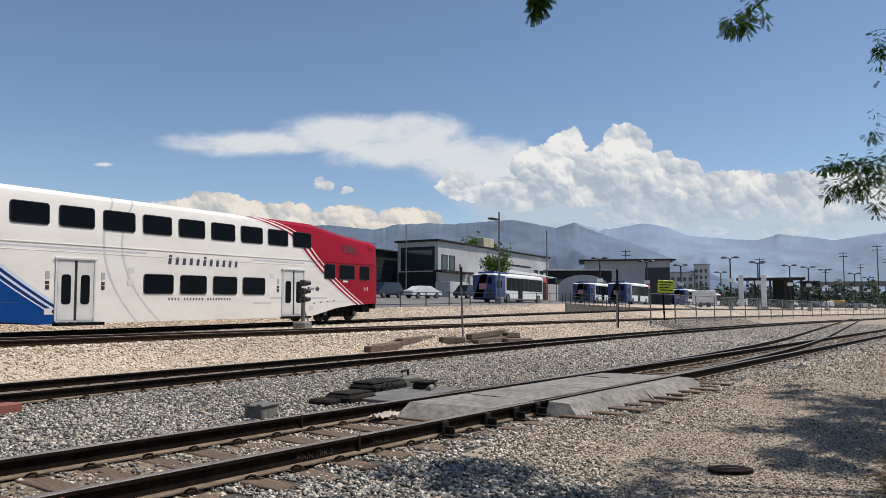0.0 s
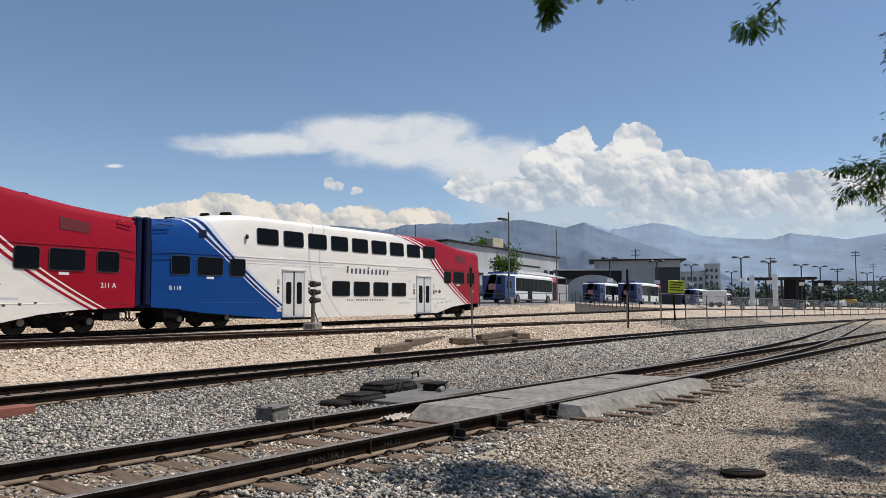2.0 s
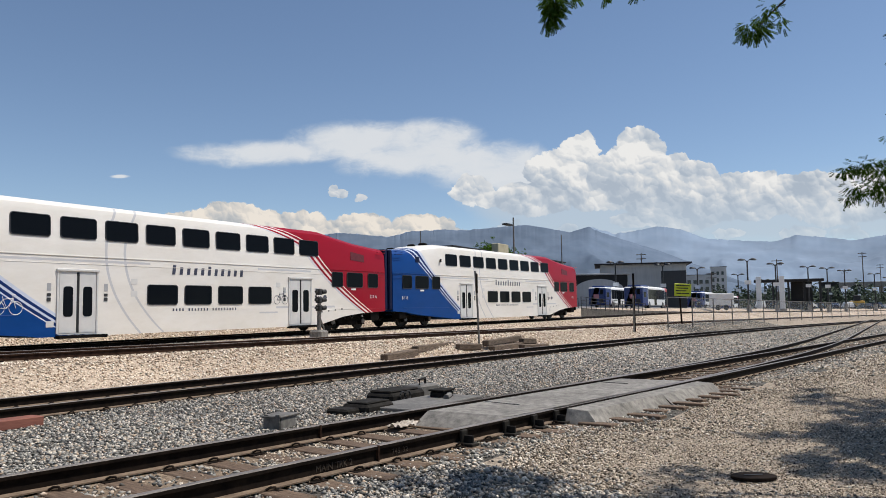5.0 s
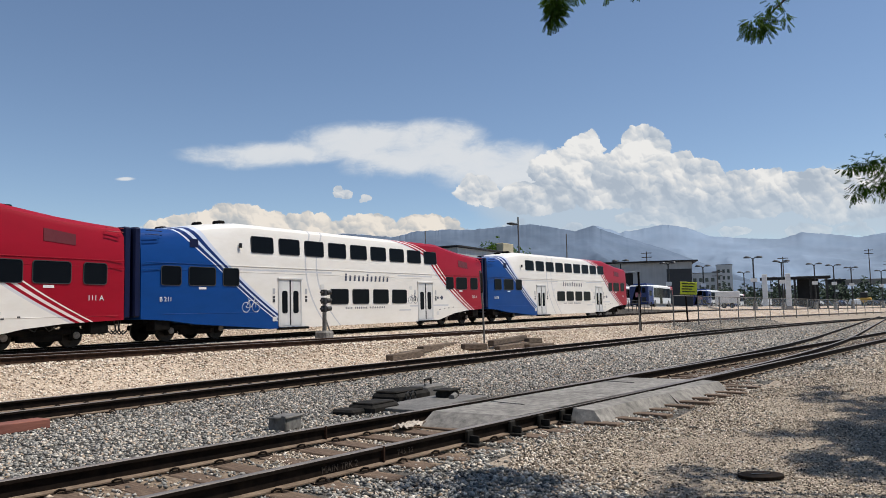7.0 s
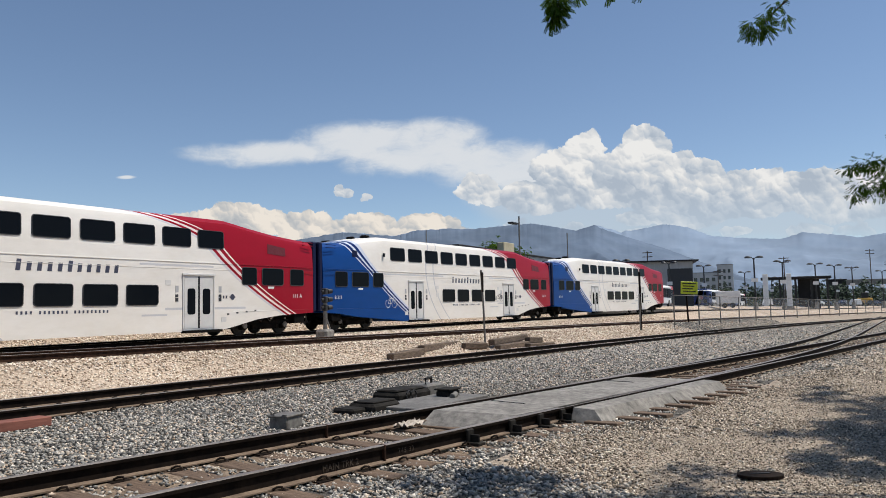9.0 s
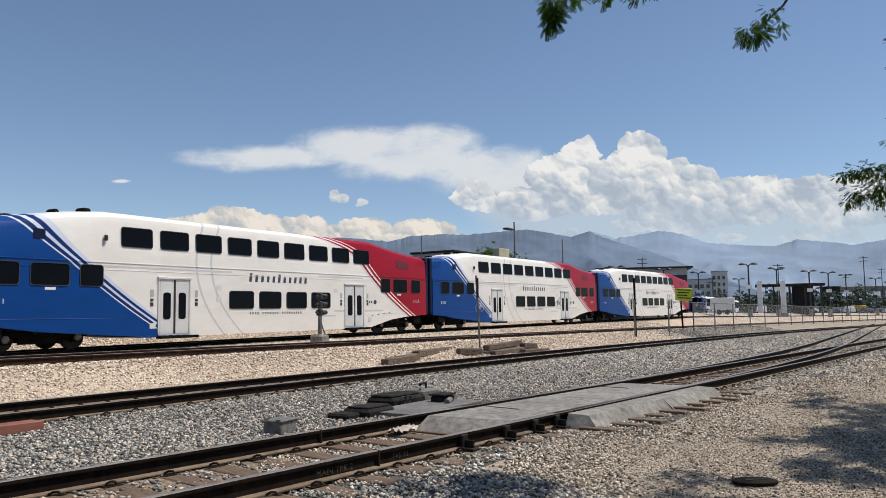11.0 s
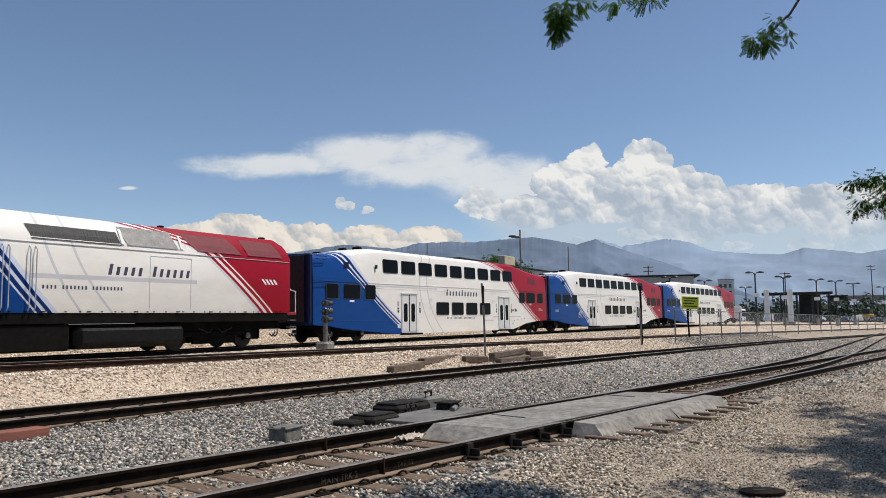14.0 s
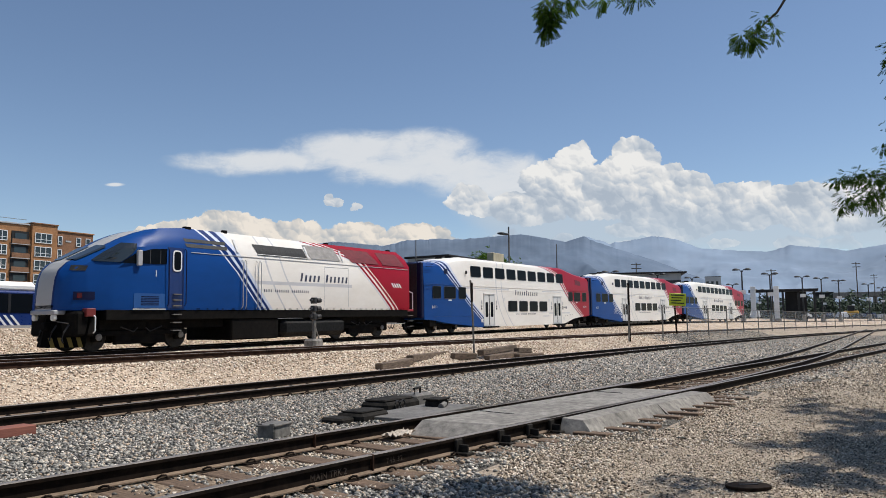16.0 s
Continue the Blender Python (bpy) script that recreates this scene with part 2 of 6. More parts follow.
def disc(r, y0, y1, n=28, inner=0.0, x=0.0, z=0.0):
    """A wheel-like disc along y with chamfered rim."""
    bm = bmesh.new()
    prof = [(inner, y0), (r * 0.96, y0), (r, y0 + (y1 - y0) * 0.15), (r, y1 - (y1 - y0) * 0.15), (r * 0.96, y1), (inner, y1)]
    rings = [[bm.verts.new((x + q * math.cos(k * math.tau / n), yy, z + q * math.sin(k * math.tau / n))) for k in range(n)] for q, yy in prof]
    for i in range(len(rings) - (0 if inner else 1)):
        a_, b_ = rings[i], rings[(i + 1) % len(rings)]
        for k in range(n):
            try:
                bm.faces.new((a_[k], a_[(k + 1) % n], b_[(k + 1) % n], b_[k]))
            except ValueError:
                pass
    bmesh.ops.remove_doubles(bm, verts=bm.verts, dist=1e-4)
    return bm


def round_rect(x0, x1, z0, z1, r, n=4):
    out = []
    for cx, cz, a0 in ((x1 - r, z1 - r, 0), (x0 + r, z1 - r, 90), (x0 + r, z0 + r, 180), (x1 - r, z0 + r, 270)):
        out += [(cx + r * math.cos(radians(a0 + 90 * k / n)), cz + r * math.sin(radians(a0 + 90 * k / n))) for k in range(n + 1)]
    return out


def plate(pts, depth, place):
    """A flat outline with thickness; place(x, z, out) gives the point in space."""
    bm = bmesh.new()
    f = [bm.verts.new(place(x, z, depth)) for x, z in pts]
    k = [bm.verts.new(place(x, z, 0.0)) for x, z in pts]
    bm.faces.new(f)
    n = len(pts)
    for i in range(n):
        bm.faces.new((f[i], f[(i + 1) % n], k[(i + 1) % n], k[i]))
    return bm


def ring_plate(outer, inner, depth, place):
    bm = bmesh.new()
    rows = [[bm.verts.new(place(x, z, d)) for x, z in pts] for pts, d in ((outer, 0.0), (outer, depth), (inner, depth), (inner, 0.0))]
    n = len(outer)
    for a_, b_ in zip(rows, rows[1:]):
        for i in range(n):
            bm.faces.new((a_[i], a_[(i + 1) % n], b_[(i + 1) % n], b_[i]))
    return bm


def letters(text, size, mat, m, parent, name="lettering", spacing=1.0, depth=0.004):
    c = bpy.data.curves.new(name, "FONT")
    c.body, c.size, c.extrude, c.space_character, c.align_x = text, size, depth, spacing, "LEFT"
    t = bpy.data.objects.new(name, c)
    scene.collection.objects.link(t)
    me = bpy.data.meshes.new_from_object(t.evaluated_get(bpy.context.evaluated_depsgraph_get()))
    bpy.data.objects.remove(t)
    me.materials.clear()
    me.materials.append(mat)
    o = new(name, me)
    o.matrix_basis = m
    o.parent = parent
    return o


def letter_bars(word, height, width, place, slant=0.0, weight=0.3):
    """Plain bars of a word's letters: one upright bar a letter; blanks are gaps."""
    bm = bmesh.new()
    step = width / len(word)
    for i, ch in enumerate(word):
        if ch == " ":
            continue
        h = height * (1.0 if ch.isupper() else 0.78)
        x0 = i * step
        w = step * 0.66
        for a_, b_ in ((0.05, 0.05 + 2.2 * weight),):
            q = [(x0 + a_ * w, 0.0), (x0 + b_ * w, 0.0), (x0 + b_ * w + slant * h, h), (x0 + a_ * w + slant * h, h)]
            bm.faces.new([bm.verts.new(place(x, z, 0.006)) for x, z in q])
    return bm


# ---- the lie of the land and of the tracks ----
def clamp(v, lo, hi):
    return max(lo, min(hi, v))


def smooth(t):
    t = clamp(t, 0.0, 1.0)
    return t * t * (3 - 2 * t)


def line_c(x):
    """Centre line of the commuter track: (y, rail top)."""
    q = max(x, 8.0) - 20
    return 24.94 - 0.000618 * q * q if x < 150 else 24.94 - 10.44 - 0.16 * (x - 150), 0.47 + 0.013 * (clamp(x, 4, 92) - 20)


def line_b(x):
    return line_c(x)[0] - 7.65, 0.53


def line_a(x):
    q = clamp(x - 8, 0, 90)
    return 11.72 - 0.0008 * q * q - 0.13 * max(0, x - 98), 0.0


def line_near(x):
    return 5.93 - 0.1215 * x, 0.0


def line_branch(x):
    q = clamp(x - 9, 0, 31)
    return line_near(x)[0] + 0.0019 * q * q + 0.1215 * max(0, x - 40), 0.0


def land(x, y):
    """Height of the ground."""
    ya, yb, (yc, zc) = line_a(x)[0], line_b(x)[0], line_c(x)
    low = -0.20 + 0.03 * noise.noise((x * 0.35, y * 0.35, 0))
    if y < ya + 1.6:
        side = (y - line_near(x)[0])
        return low - 0.05 * smooth((-side - 1.4) / 1.5)
    if y < yb:
        return low + (0.53 - 0.19 - low) * smooth((y - ya - 2.4) / max(0.6, yb - ya - 3.8))
    if y < yc:
        return 0.34 + (zc - 0.20 - 0.34) * smooth((y - yb - 1.6) / (yc - yb - 3.2))
    lot = 1.35 + 0.0165 * (clamp(x, 40, 80) - 44) + 0.045 * clamp(y - 31, 0, 30)
    return (zc - 0.20) + (lot - zc + 0.20) * smooth((y - yc - 2.6) / 4.0)


def sheet(name, xs, ys, mat, label, lift=0.0, rule=None):
    bm = bmesh.new()
    grid = [[bm.verts.new((x, y, land(x, y) + lift)) for y in ys] for x in xs]
    for i in range(len(xs) - 1):
        for j in range(len(ys) - 1):
            f = bm.faces.new((grid[i][j], grid[i + 1][j], grid[i + 1][j + 1], grid[i][j + 1]))
            f.material_index = rule(*f.calc_center_median().xy) if rule else 0
    return tagged(part(name, bm, mat, smooth=True), label, "ground", kind="structure")


def ground_rule(x, y):
    if y > line_c(x)[0] + 6.2:
        return 3
    if y > line_a(x)[0] + 1.9 + 0.3 * noise.noise((x * 0.3, 5, 0)) and (x < 55 or y > line_b(x)[0] - 1.2):
        return 2
    d = line_near(x)[0] - y
    if x > 62:
        return 1
    if abs(d) < 1.0:
        return 4
    return 1 if d > 1.7 + 0.8 * noise.noise((x * 0.5, y * 0.5, 3)) and x > 6.2 else 0


def steps(*runs):
    out = []
    for lo, hi, n in runs:
        out += [lo + (hi - lo) * i / n for i in range(n)]
    return out + [runs[-1][1]]


sheet("ground", steps((-4000, -100, 6), (-100, -10, 15), (-10, 30, 60), (30, 120, 60), (120, 400, 20), (400, 4500, 8)),
      steps((-2000, -30, 5), (-30, -2, 10), (-2, 34, 90), (34, 80, 20), (80, 400, 10), (400, 4500, 8)),
      [M_gravel, M_dirt, M_tan, M_asphalt, M_soil], "grey gravel, pale ballast, dry dirt and asphalt ground", rule=ground_rule)


# ---- loose ballast stones ----
def stones(name, n, mat, label, pick, lo, hi, lift=0.0):
    rng = np.random.default_rng(7)
    base = np.array([(1, 0, 0), (-1, 0, 0), (0, 1, 0), (0, -1, 0), (0, 0, 1), (0, 0, -1)], float)
    tris = np.array([(0, 2, 4), (2, 1, 4), (1, 3, 4), (3, 0, 4), (2, 0, 5), (1, 2, 5), (3, 1, 5), (0, 3, 5)])
    spots = []
    while len(spots) < n:
        x, y = pick(rng)
        spots.append((x, y, land(x, y)))
    p = np.array(spots)
    dist = np.hypot(p[:, 0], p[:, 1])
    size = rng.uniform(lo, hi, n) * np.clip(dist / 14, 1.0, 2.2)
    # finer, trodden gravel on the verge
    size *= np.where(5.93 - 0.1215 * p[:, 0] - p[:, 1] > 2.7 + 0.5 * np.sin(p[:, 0] * 1.3), 0.66, 1.0)
    verts = base[None] * rng.uniform(0.45, 1.0, (n, 6, 3)) + rng.uniform(-0.28, 0.28, (n, 6, 3))
    ang = rng.uniform(0, math.tau, n)
    c, s = np.cos(ang)[:, None], np.sin(ang)[:, None]
    tilt = rng.uniform(-0.7, 0.7, n)
    ct, st = np.cos(tilt)[:, None], np.sin(tilt)[:, None]
    vx, vy, vz = verts[..., 0], verts[..., 1] * 0.75, verts[..., 2] * 0.62
    vy, vz = vy * ct - vz * st, vy * st + vz * ct
    out = np.stack([vx * c - vy * s, vx * s + vy * c, vz], -1) * size[:, None, None]
    out += p[:, None, :]
    out[..., 2] += (size * rng.uniform(0.05, 0.42, n) + lift)[:, None]
    faces = (tris[None] + 6 * np.arange(n)[:, None, None]).reshape(-1, 3)
    me = bpy.data.meshes.new(name)
    me.vertices.add(n * 6)
    me.vertices.foreach_set("co", out.reshape(-1))
    me.loops.add(faces.size)
    me.loops.foreach_set("vertex_index", faces.reshape(-1).astype(np.int32))
    me.polygons.add(len(faces))
    me.polygons.foreach_set("loop_start", (np.arange(len(faces)) * 3).astype(np.int32))
    me.update(calc_edges=True)
    me.materials.append(mat)
    return tagged(new(name, me), label, "gravel", kind="stuff")


def polar(rng, r0, r1, power, a0, a1):
    u = rng.random()
    r = (r0 ** power + u * (r1 ** power - r0 ** power)) ** (1 / power)
    a_ = radians(rng.uniform(a0, a1))
    return r * math.cos(a_), r * math.sin(a_)


def pick_grey(rng):
    while True:
        x, y = polar(rng, 2.6, 85, 0.72, -4, 64)
        d = line_near(x)[0] - y
        if y > (line_a(x)[0] + 1.9 + 0.4 * noise.noise((x * 0.8, 1, 0)) if x < 52 else line_b(x)[0] - 1.0):
            continue
        if abs(d) < 1.25 and ((x + 1.5) / 0.52 + 0.25) % 1 < 0.5 and rng.random() < 0.9 and x < 46:
            continue
        if abs(d) < 0.72 and rng.random() < 0.72:
            continue
        if d > 1.6 + 0.7 * noise.noise((x * 0.5, y * 0.5, 3)) + 4 * max(0.0, 6.6 - x) and rng.random() < 0.93:
            continue
        between = abs(line_near(x)[0] - y) < 0.70 and 8.2 < x < 14.8
        if between:
            continue
        return x, y


def pick_verge(rng):
    while True:
        x, y = polar(rng, 3.2, 32, 0.7, -6, 45)
        if abs(line_near(x)[0] - y) < 0.7 and x < 8 and rng.random() < 0.8:
            return x, y
        if line_near(x)[0] - y > 1.4 + 0.5 * math.sin(x * 1.3) + 4 * max(0.0, 6.4 - x) and rng.random() < 0.75 + 0.6 * noise.noise((x * 0.8, y * 0.8, 2)):
            return x, y


def pick_tan(rng):
    while True:
        x, y = polar(rng, 13, 75, 0.9, 8, 68)
        if line_a(x)[0] + 1.8 < y < line_c(x)[0] + 6.0 and (x < 55 or y > line_b(x)[0] - 1.2):
            return x, y


stones("ballast_stones", 190000, M_stone, "grey crushed ballast stones with brown bits", pick_grey, 0.015, 0.046)
stones("verge_gravel", 88000, M_verge, "fine brown and tan gravel trodden into dirt", pick_verge, 0.010, 0.032)
stones("pale_ballast_stones", 90000, M_tanstone, "pale tan crushed ballast stones", pick_tan, 0.022, 0.045)


# ---- tracks ----
RAIL = [(-0.070, -0.170), (0.070, -0.170), (0.070, -0.158), (0.012, -0.145), (0.009, -0.045), (0.036, -0.034), (0.037, -0.006), (0.028, 0.0), (-0.028, 0.0), (-0.037, -0.006), (-0.036, -0.034), (-0.009, -0.045), (-0.012, -0.145), (-0.070, -0.158)]


def rail_mesh(line, xs, off):
    bm = bmesh.new()
    rows = []
    for i, x in enumerate(xs):
        y, z = line(x)
        a_, b_ = xs[max(i - 1, 0)], xs[min(i + 1, len(xs) - 1)]
        d = Vector((b_ - a_, line(b_)[0] - line(a_)[0])).normalized()
        nx, ny = -d.y, d.x
        rows.append([bm.verts.new((x + nx * (off + u), y + ny * (off + u), z + w)) for u, w in RAIL])
    k = len(RAIL)
    for a_, b_ in zip(rows, rows[1:]):
        for j in range(k):
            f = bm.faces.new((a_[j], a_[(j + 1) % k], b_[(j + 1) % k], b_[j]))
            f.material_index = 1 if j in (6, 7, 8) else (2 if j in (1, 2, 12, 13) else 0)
    bm.faces.new(rows[0])
    bm.faces.new(rows[-1])
    return bm


def clip_mesh():
    """A curled rail clip with its plate."""
    bm = box(-0.09, 0.09, -0.15, 0.15, 0.0, 0.016)
    for sy in (-1, 1):
        add_tube(bm, [(-0.04, sy * 0.07, 0.03), (-0.01, sy * 0.095, 0.05), (0.03, sy * 0.105, 0.045), (0.035, sy * 0.125, 0.015)], 0.011, n=5)
    return bm


def heading(line, x):
    return math.degrees(math.atan2(line(x + 0.5)[0] - line(x - 0.5)[0], 1.0))


def track(name, line, xs, label, tie_from, tie_to, pitch, dig=0.0, offs=(-0.7525, 0.7525), tie_len=2.55, steel=None):
    t = thing(name, pose(0, 0, 0), label, "railway track", kind="structure")
    for off in offs:
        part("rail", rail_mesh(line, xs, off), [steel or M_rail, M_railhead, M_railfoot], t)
    first = clip = None
    rng = random.Random(name)
    n = int((tie_to - tie_from) / pitch)
    for i in range(n):
        x = tie_from + i * pitch + rng.uniform(-0.03, 0.03)
        y, z = line(x)
        m = pose(x, y + rng.uniform(-0.08, 0.08), z - 0.195 - dig + rng.uniform(-0.008, 0.006), rng.uniform(-0.4, 0.4), rng.uniform(-1, 1), heading(line, x) + rng.uniform(-1.5, 1.5))
        if first is None:
            first = part("tie", box(-0.115, 0.115, -tie_len / 2, tie_len / 2, -0.18, 0.0, 0.008), M_tie, t)
            first.matrix_basis = m
        else:
            share("tie", first, m, t)
        for off in offs:
            a_ = heading(line, x)
            q = pose(x, y, z - 0.192, 0, 0, a_) @ pose(0, off, 0)
            if clip is None:
                clip = part("rail_clip", clip_mesh(), M_rail, t)
                clip.matrix_basis = q
            elif x < 32:
                share("rail_clip", clip, q, t)
    return t


FAR = steps((-90, -4, 12), (-4, 60, 64), (60, 140, 40), (140, 420, 28))
track("near_track", line_near, steps((-40, -4, 6), (-4, 60, 32), (60, 160, 10)), "rusty railway track on weathered wooden ties in grey ballast", -1.5, 46, 0.52, dig=-0.016)
track("branch_track", line_branch, steps((9.5, 60, 50), (60, 300, 24)), "rusty turnout track leaving the near track", 24, 60, 0.55)
track("middle_track", line_a, FAR, "dark railway track in grey ballast", 2, 50, 0.55, dig=0.02)
track("siding_track", line_b, FAR, "rusty railway track in pale tan ballast", 6, 60, 0.56, dig=0.01, steel=M_rust)
track("commuter_track", line_c, FAR, "railway track under the commuter train in pale ballast", 4, 60, 0.56, dig=0.01)


# ---- the train ----
def near(x, z, out):
    """A point on the coach's flat near side, by its distance from the blue end and height over the rail."""
    return (x, -1.5 + 0.045 * max(0.0, z - 2.75) - out, z)


def far(x, z, out):
    return (x, 1.5 - 0.045 * max(0.0, z - 2.75) + out, z)


def interp(x, pts):
    for (a_, u), (b_, w) in zip(pts, pts[1:]):
        if x <= b_:
            return u + (w - u) * clamp((x - a_) / (b_ - a_), 0, 1)
    return pts[-1][1]


COACH_TOP = [(0, 4.28), (1.2, 4.34), (3.6, 4.72), (5.0, 4.86), (20.0, 4.86), (21.3, 4.66), (22.8, 4.46), (24.4, 4.33), (25.16, 4.30)]
COACH_BOT = [(0, 0.88), (1.2, 0.80), (2.4, 0.63), (5.9, 0.36), (6.3, 0.30), (19.6, 0.30), (20.0, 0.36), (21.6, 0.68), (23.0, 0.82), (25.16, 0.90)]


def coach_body():
    bm = bmesh.new()
    xs = sorted({p[0] for p in COACH_TOP} | {p[0] for p in COACH_BOT} | {7.5 + i * 1.25 for i in range(10)})
    rows = []
    for x in xs:
        t, b_ = interp(x, COACH_TOP), interp(x, COACH_BOT)
        inset = 0.05 if x in (0, 25.16) else 0.0
        half = [(1.5, b_), (1.5, 2.75), (1.5 - 0.045 * max(0, t - 0.46 - 2.75), t - 0.46), (1.36, t - 0.26), (1.16, t - 0.11), (0.75, t - 0.03), (0, t)]
        sec = [(-w + inset, z) for w, z in half] + [(w - inset, z) for w, z in reversed(half[:-1])]
        rows.append([bm.verts.new((x, y, z)) for y, z in sec])
    k = len(rows[0])
    for a_, b_ in zip(rows, rows[1:]):
        for j in range(k):
            bm.faces.new((a_[j], a_[(j + 1) % k], b_[(j + 1) % k], b_[j]))
    bm.faces.new(rows[0])
    bm.faces.new(rows[-1])
    return bm


UPPER = [(5.30 + 1.643 * i, 6.61 + 1.643 * i) for i in range(9)]
LOWER = [(10.28, 11.63), (11.95, 13.27), (13.61, 14.93), (15.26, 16.60)]
BLUE_END = [(0.82, 1.72), (2.06, 3.38), (3.74, 4.60)]
RED_END = [(20.69, 21.54), (21.84, 23.14), (23.57, 24.45)]
DOORS = [(6.93, 8.22), (17.78, 19.14)]
_window = {}


def coach_window(w, h, parent, x0, z0, side):
    """A rounded dark pane in a grey rubber frame, shared by size."""
    key = (round(w, 2), round(h, 2), side)
    lean = 0.045 if z0 > 2.75 else 0.0
    sgn = -1 if side == "near" else 1
    m = pose(x0, sgn * (1.5 - lean * (z0 - 2.75)), z0) if lean else pose(x0, sgn * 1.5, z0)

    def place(x, z, out):
        return (x, sgn * (out - lean * z), z)
    if key + (lean,) not in _window:
        win = part("window", plate(round_rect(0.02, w - 0.02, 0.02, h - 0.02, 0.10), 0.012, place), M_glass, parent)
        win.matrix_basis = m
        fr = part("frame", ring_plate(round_rect(-0.004, w + 0.004, -0.004, h + 0.004, 0.112), round_rect(0.02, w - 0.02, 0.02, h - 0.02, 0.10), 0.022, place), M_trim, win)
        _window[key + (lean,)] = (win, fr)
        return win
    win, fr = _window[key + (lean,)]
    o = share("window", win, m, parent)
    share("frame", fr, Matrix(), o)
    return o


def coach_door(x0, x1, parent):
    mid = (x0 + x1) / 2
    well = part("door_well", plate([(x0 - 0.03, 0.36), (x1 + 0.03, 0.36), (x1 + 0.03, 2.46), (x0 - 0.03, 2.46)], 0.008, near), M_door, parent)
    part("door_seal", plate([(mid - 0.045, 0.42), (mid + 0.045, 0.42), (mid + 0.045, 2.42), (mid - 0.045, 2.42)], 0.02, near), M_rubber, well)
    for a_, b_ in ((x0, mid - 0.05), (mid + 0.05, x1)):
        leaf = part("door_leaf", plate([(a_, 0.42), (b_, 0.42), (b_, 2.42), (a_, 2.42)], 0.018, near), M_door, well)
        part("door_window", plate(round_rect(a_ + 0.13, b_ - 0.13, 0.95, 1.95, 0.1), 0.026, near), M_glass, leaf)
    bm = box(x0 - 0.12, x1 + 0.12, -1.56, -1.49, 2.45, 2.53, 0.01)
    add_box(bm, x0 - 0.09, x0 - 0.03, -1.53, -1.49, 0.40, 2.46)
    add_box(bm, x1 + 0.03, x1 + 0.09, -1.53, -1.49, 0.40, 2.46)
    part("door_frame", bm, M_door, parent)
    part("door_step", box(x0 - 0.1, x1 + 0.35, -1.72, -1.40, 0.24, 0.34, 0.015), M_under, parent)
    for sx in (x0 - 0.42, x1 + 0.32):
        bm = bmesh.new()
        for z0, z1 in ((1.45, 1.58), (1.62, 1.72)):
            add_box(bm, sx, sx + 0.13, -1.514, -1.49, z0, z1)
        part("door_control", bm, M_trim, parent, "dark door control")
        part("notice_plate", box(sx, sx + 0.14, -1.508, -1.49, 1.80, 2.05), M_greypaint, parent)


def wheelset(parent, x, r=0.42):
    """A turning pair of wheels with their axle."""
    ax = part("wheelset", tube([(0, -0.95, 0), (0, 0.95, 0)], 0.08), M_wheel, parent)
    ax.matrix_basis = pose(x, 0, r)
    for y0, y1 in ((-0.83, -0.69), (0.69, 0.83)):
        bm = disc(r, y0, y1)
        out = y0 if y0 < 0 else y1
        for k in range(6):
            a_ = k * math.tau / 6
            add_box(bm, -0.03, 0.03, out - 0.012, out + 0.012, 0.12, 0.30, m=Matrix.Rotation(a_, 4, "Y"))
        part("wheel", bm, M_wheel, ax, smooth=True)
    return ax


def bogie(parent, x, half=1.2, r=0.42, low=0.30):
    """Side frames, journal boxes, springs and two wheelsets."""
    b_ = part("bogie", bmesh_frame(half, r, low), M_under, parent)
    b_.matrix_basis = pose(x, 0, 0)
    for q in (-half, half):
        for y in (-1.14, 1.14):
            cap = part("axle_cap", disc(0.12, -0.03, 0.03, 14), M_steel, b_, "worn steel axle cap")
            cap.matrix_basis = pose(q, y, r)
    bm = bmesh.new()
    for q in (-half * 0.5, half * 0.5):
        add_tube(bm, [(q, -1.12, r + 0.34), (q * 0.4, -1.14, r + 0.16), (q * 0.2, -1.12, r + 0.3)], 0.022, n=6)
    part("brake_hose", bm, M_rubber, b_)
    return b_, [wheelset(b_, -half, r), wheelset(b_, half, r)]


def bmesh_frame(half, r, low):
    bm = bmesh.new()
    for s in (-1, 1):
        y0, y1 = sorted((s * 0.92, s * 1.10))
        add_box(bm, -half - 0.35, half + 0.35, y0, y1, r + 0.02, r + 0.22, 0.03)
        add_box(bm, -half * 0.62, half * 0.62, y0, y1, low - 0.06, r + 0.05, 0.03)
        for q in (-half, half):
            add_box(bm, q - 0.17, q + 0.17, y0 - 0.02, y1 + 0.02, r - 0.17, r + 0.20, 0.03)
        for q in (-0.28, 0.28):
            add_tube(bm, [(q, s * 1.02, r + 0.1), (q, s * 1.02, r + 0.5)], 0.11, n=10)
    add_box(bm, -0.25, 0.25, -1.0, 1.0, 0.45, 0.75, 0.03)
    return bm


AXLES = []


def put_number(text, x, z, size, parent, mat=None):
    letters(text, size, mat or M_chalk, pose(x, -1.507, z, 90, 0, 0), parent, "number")


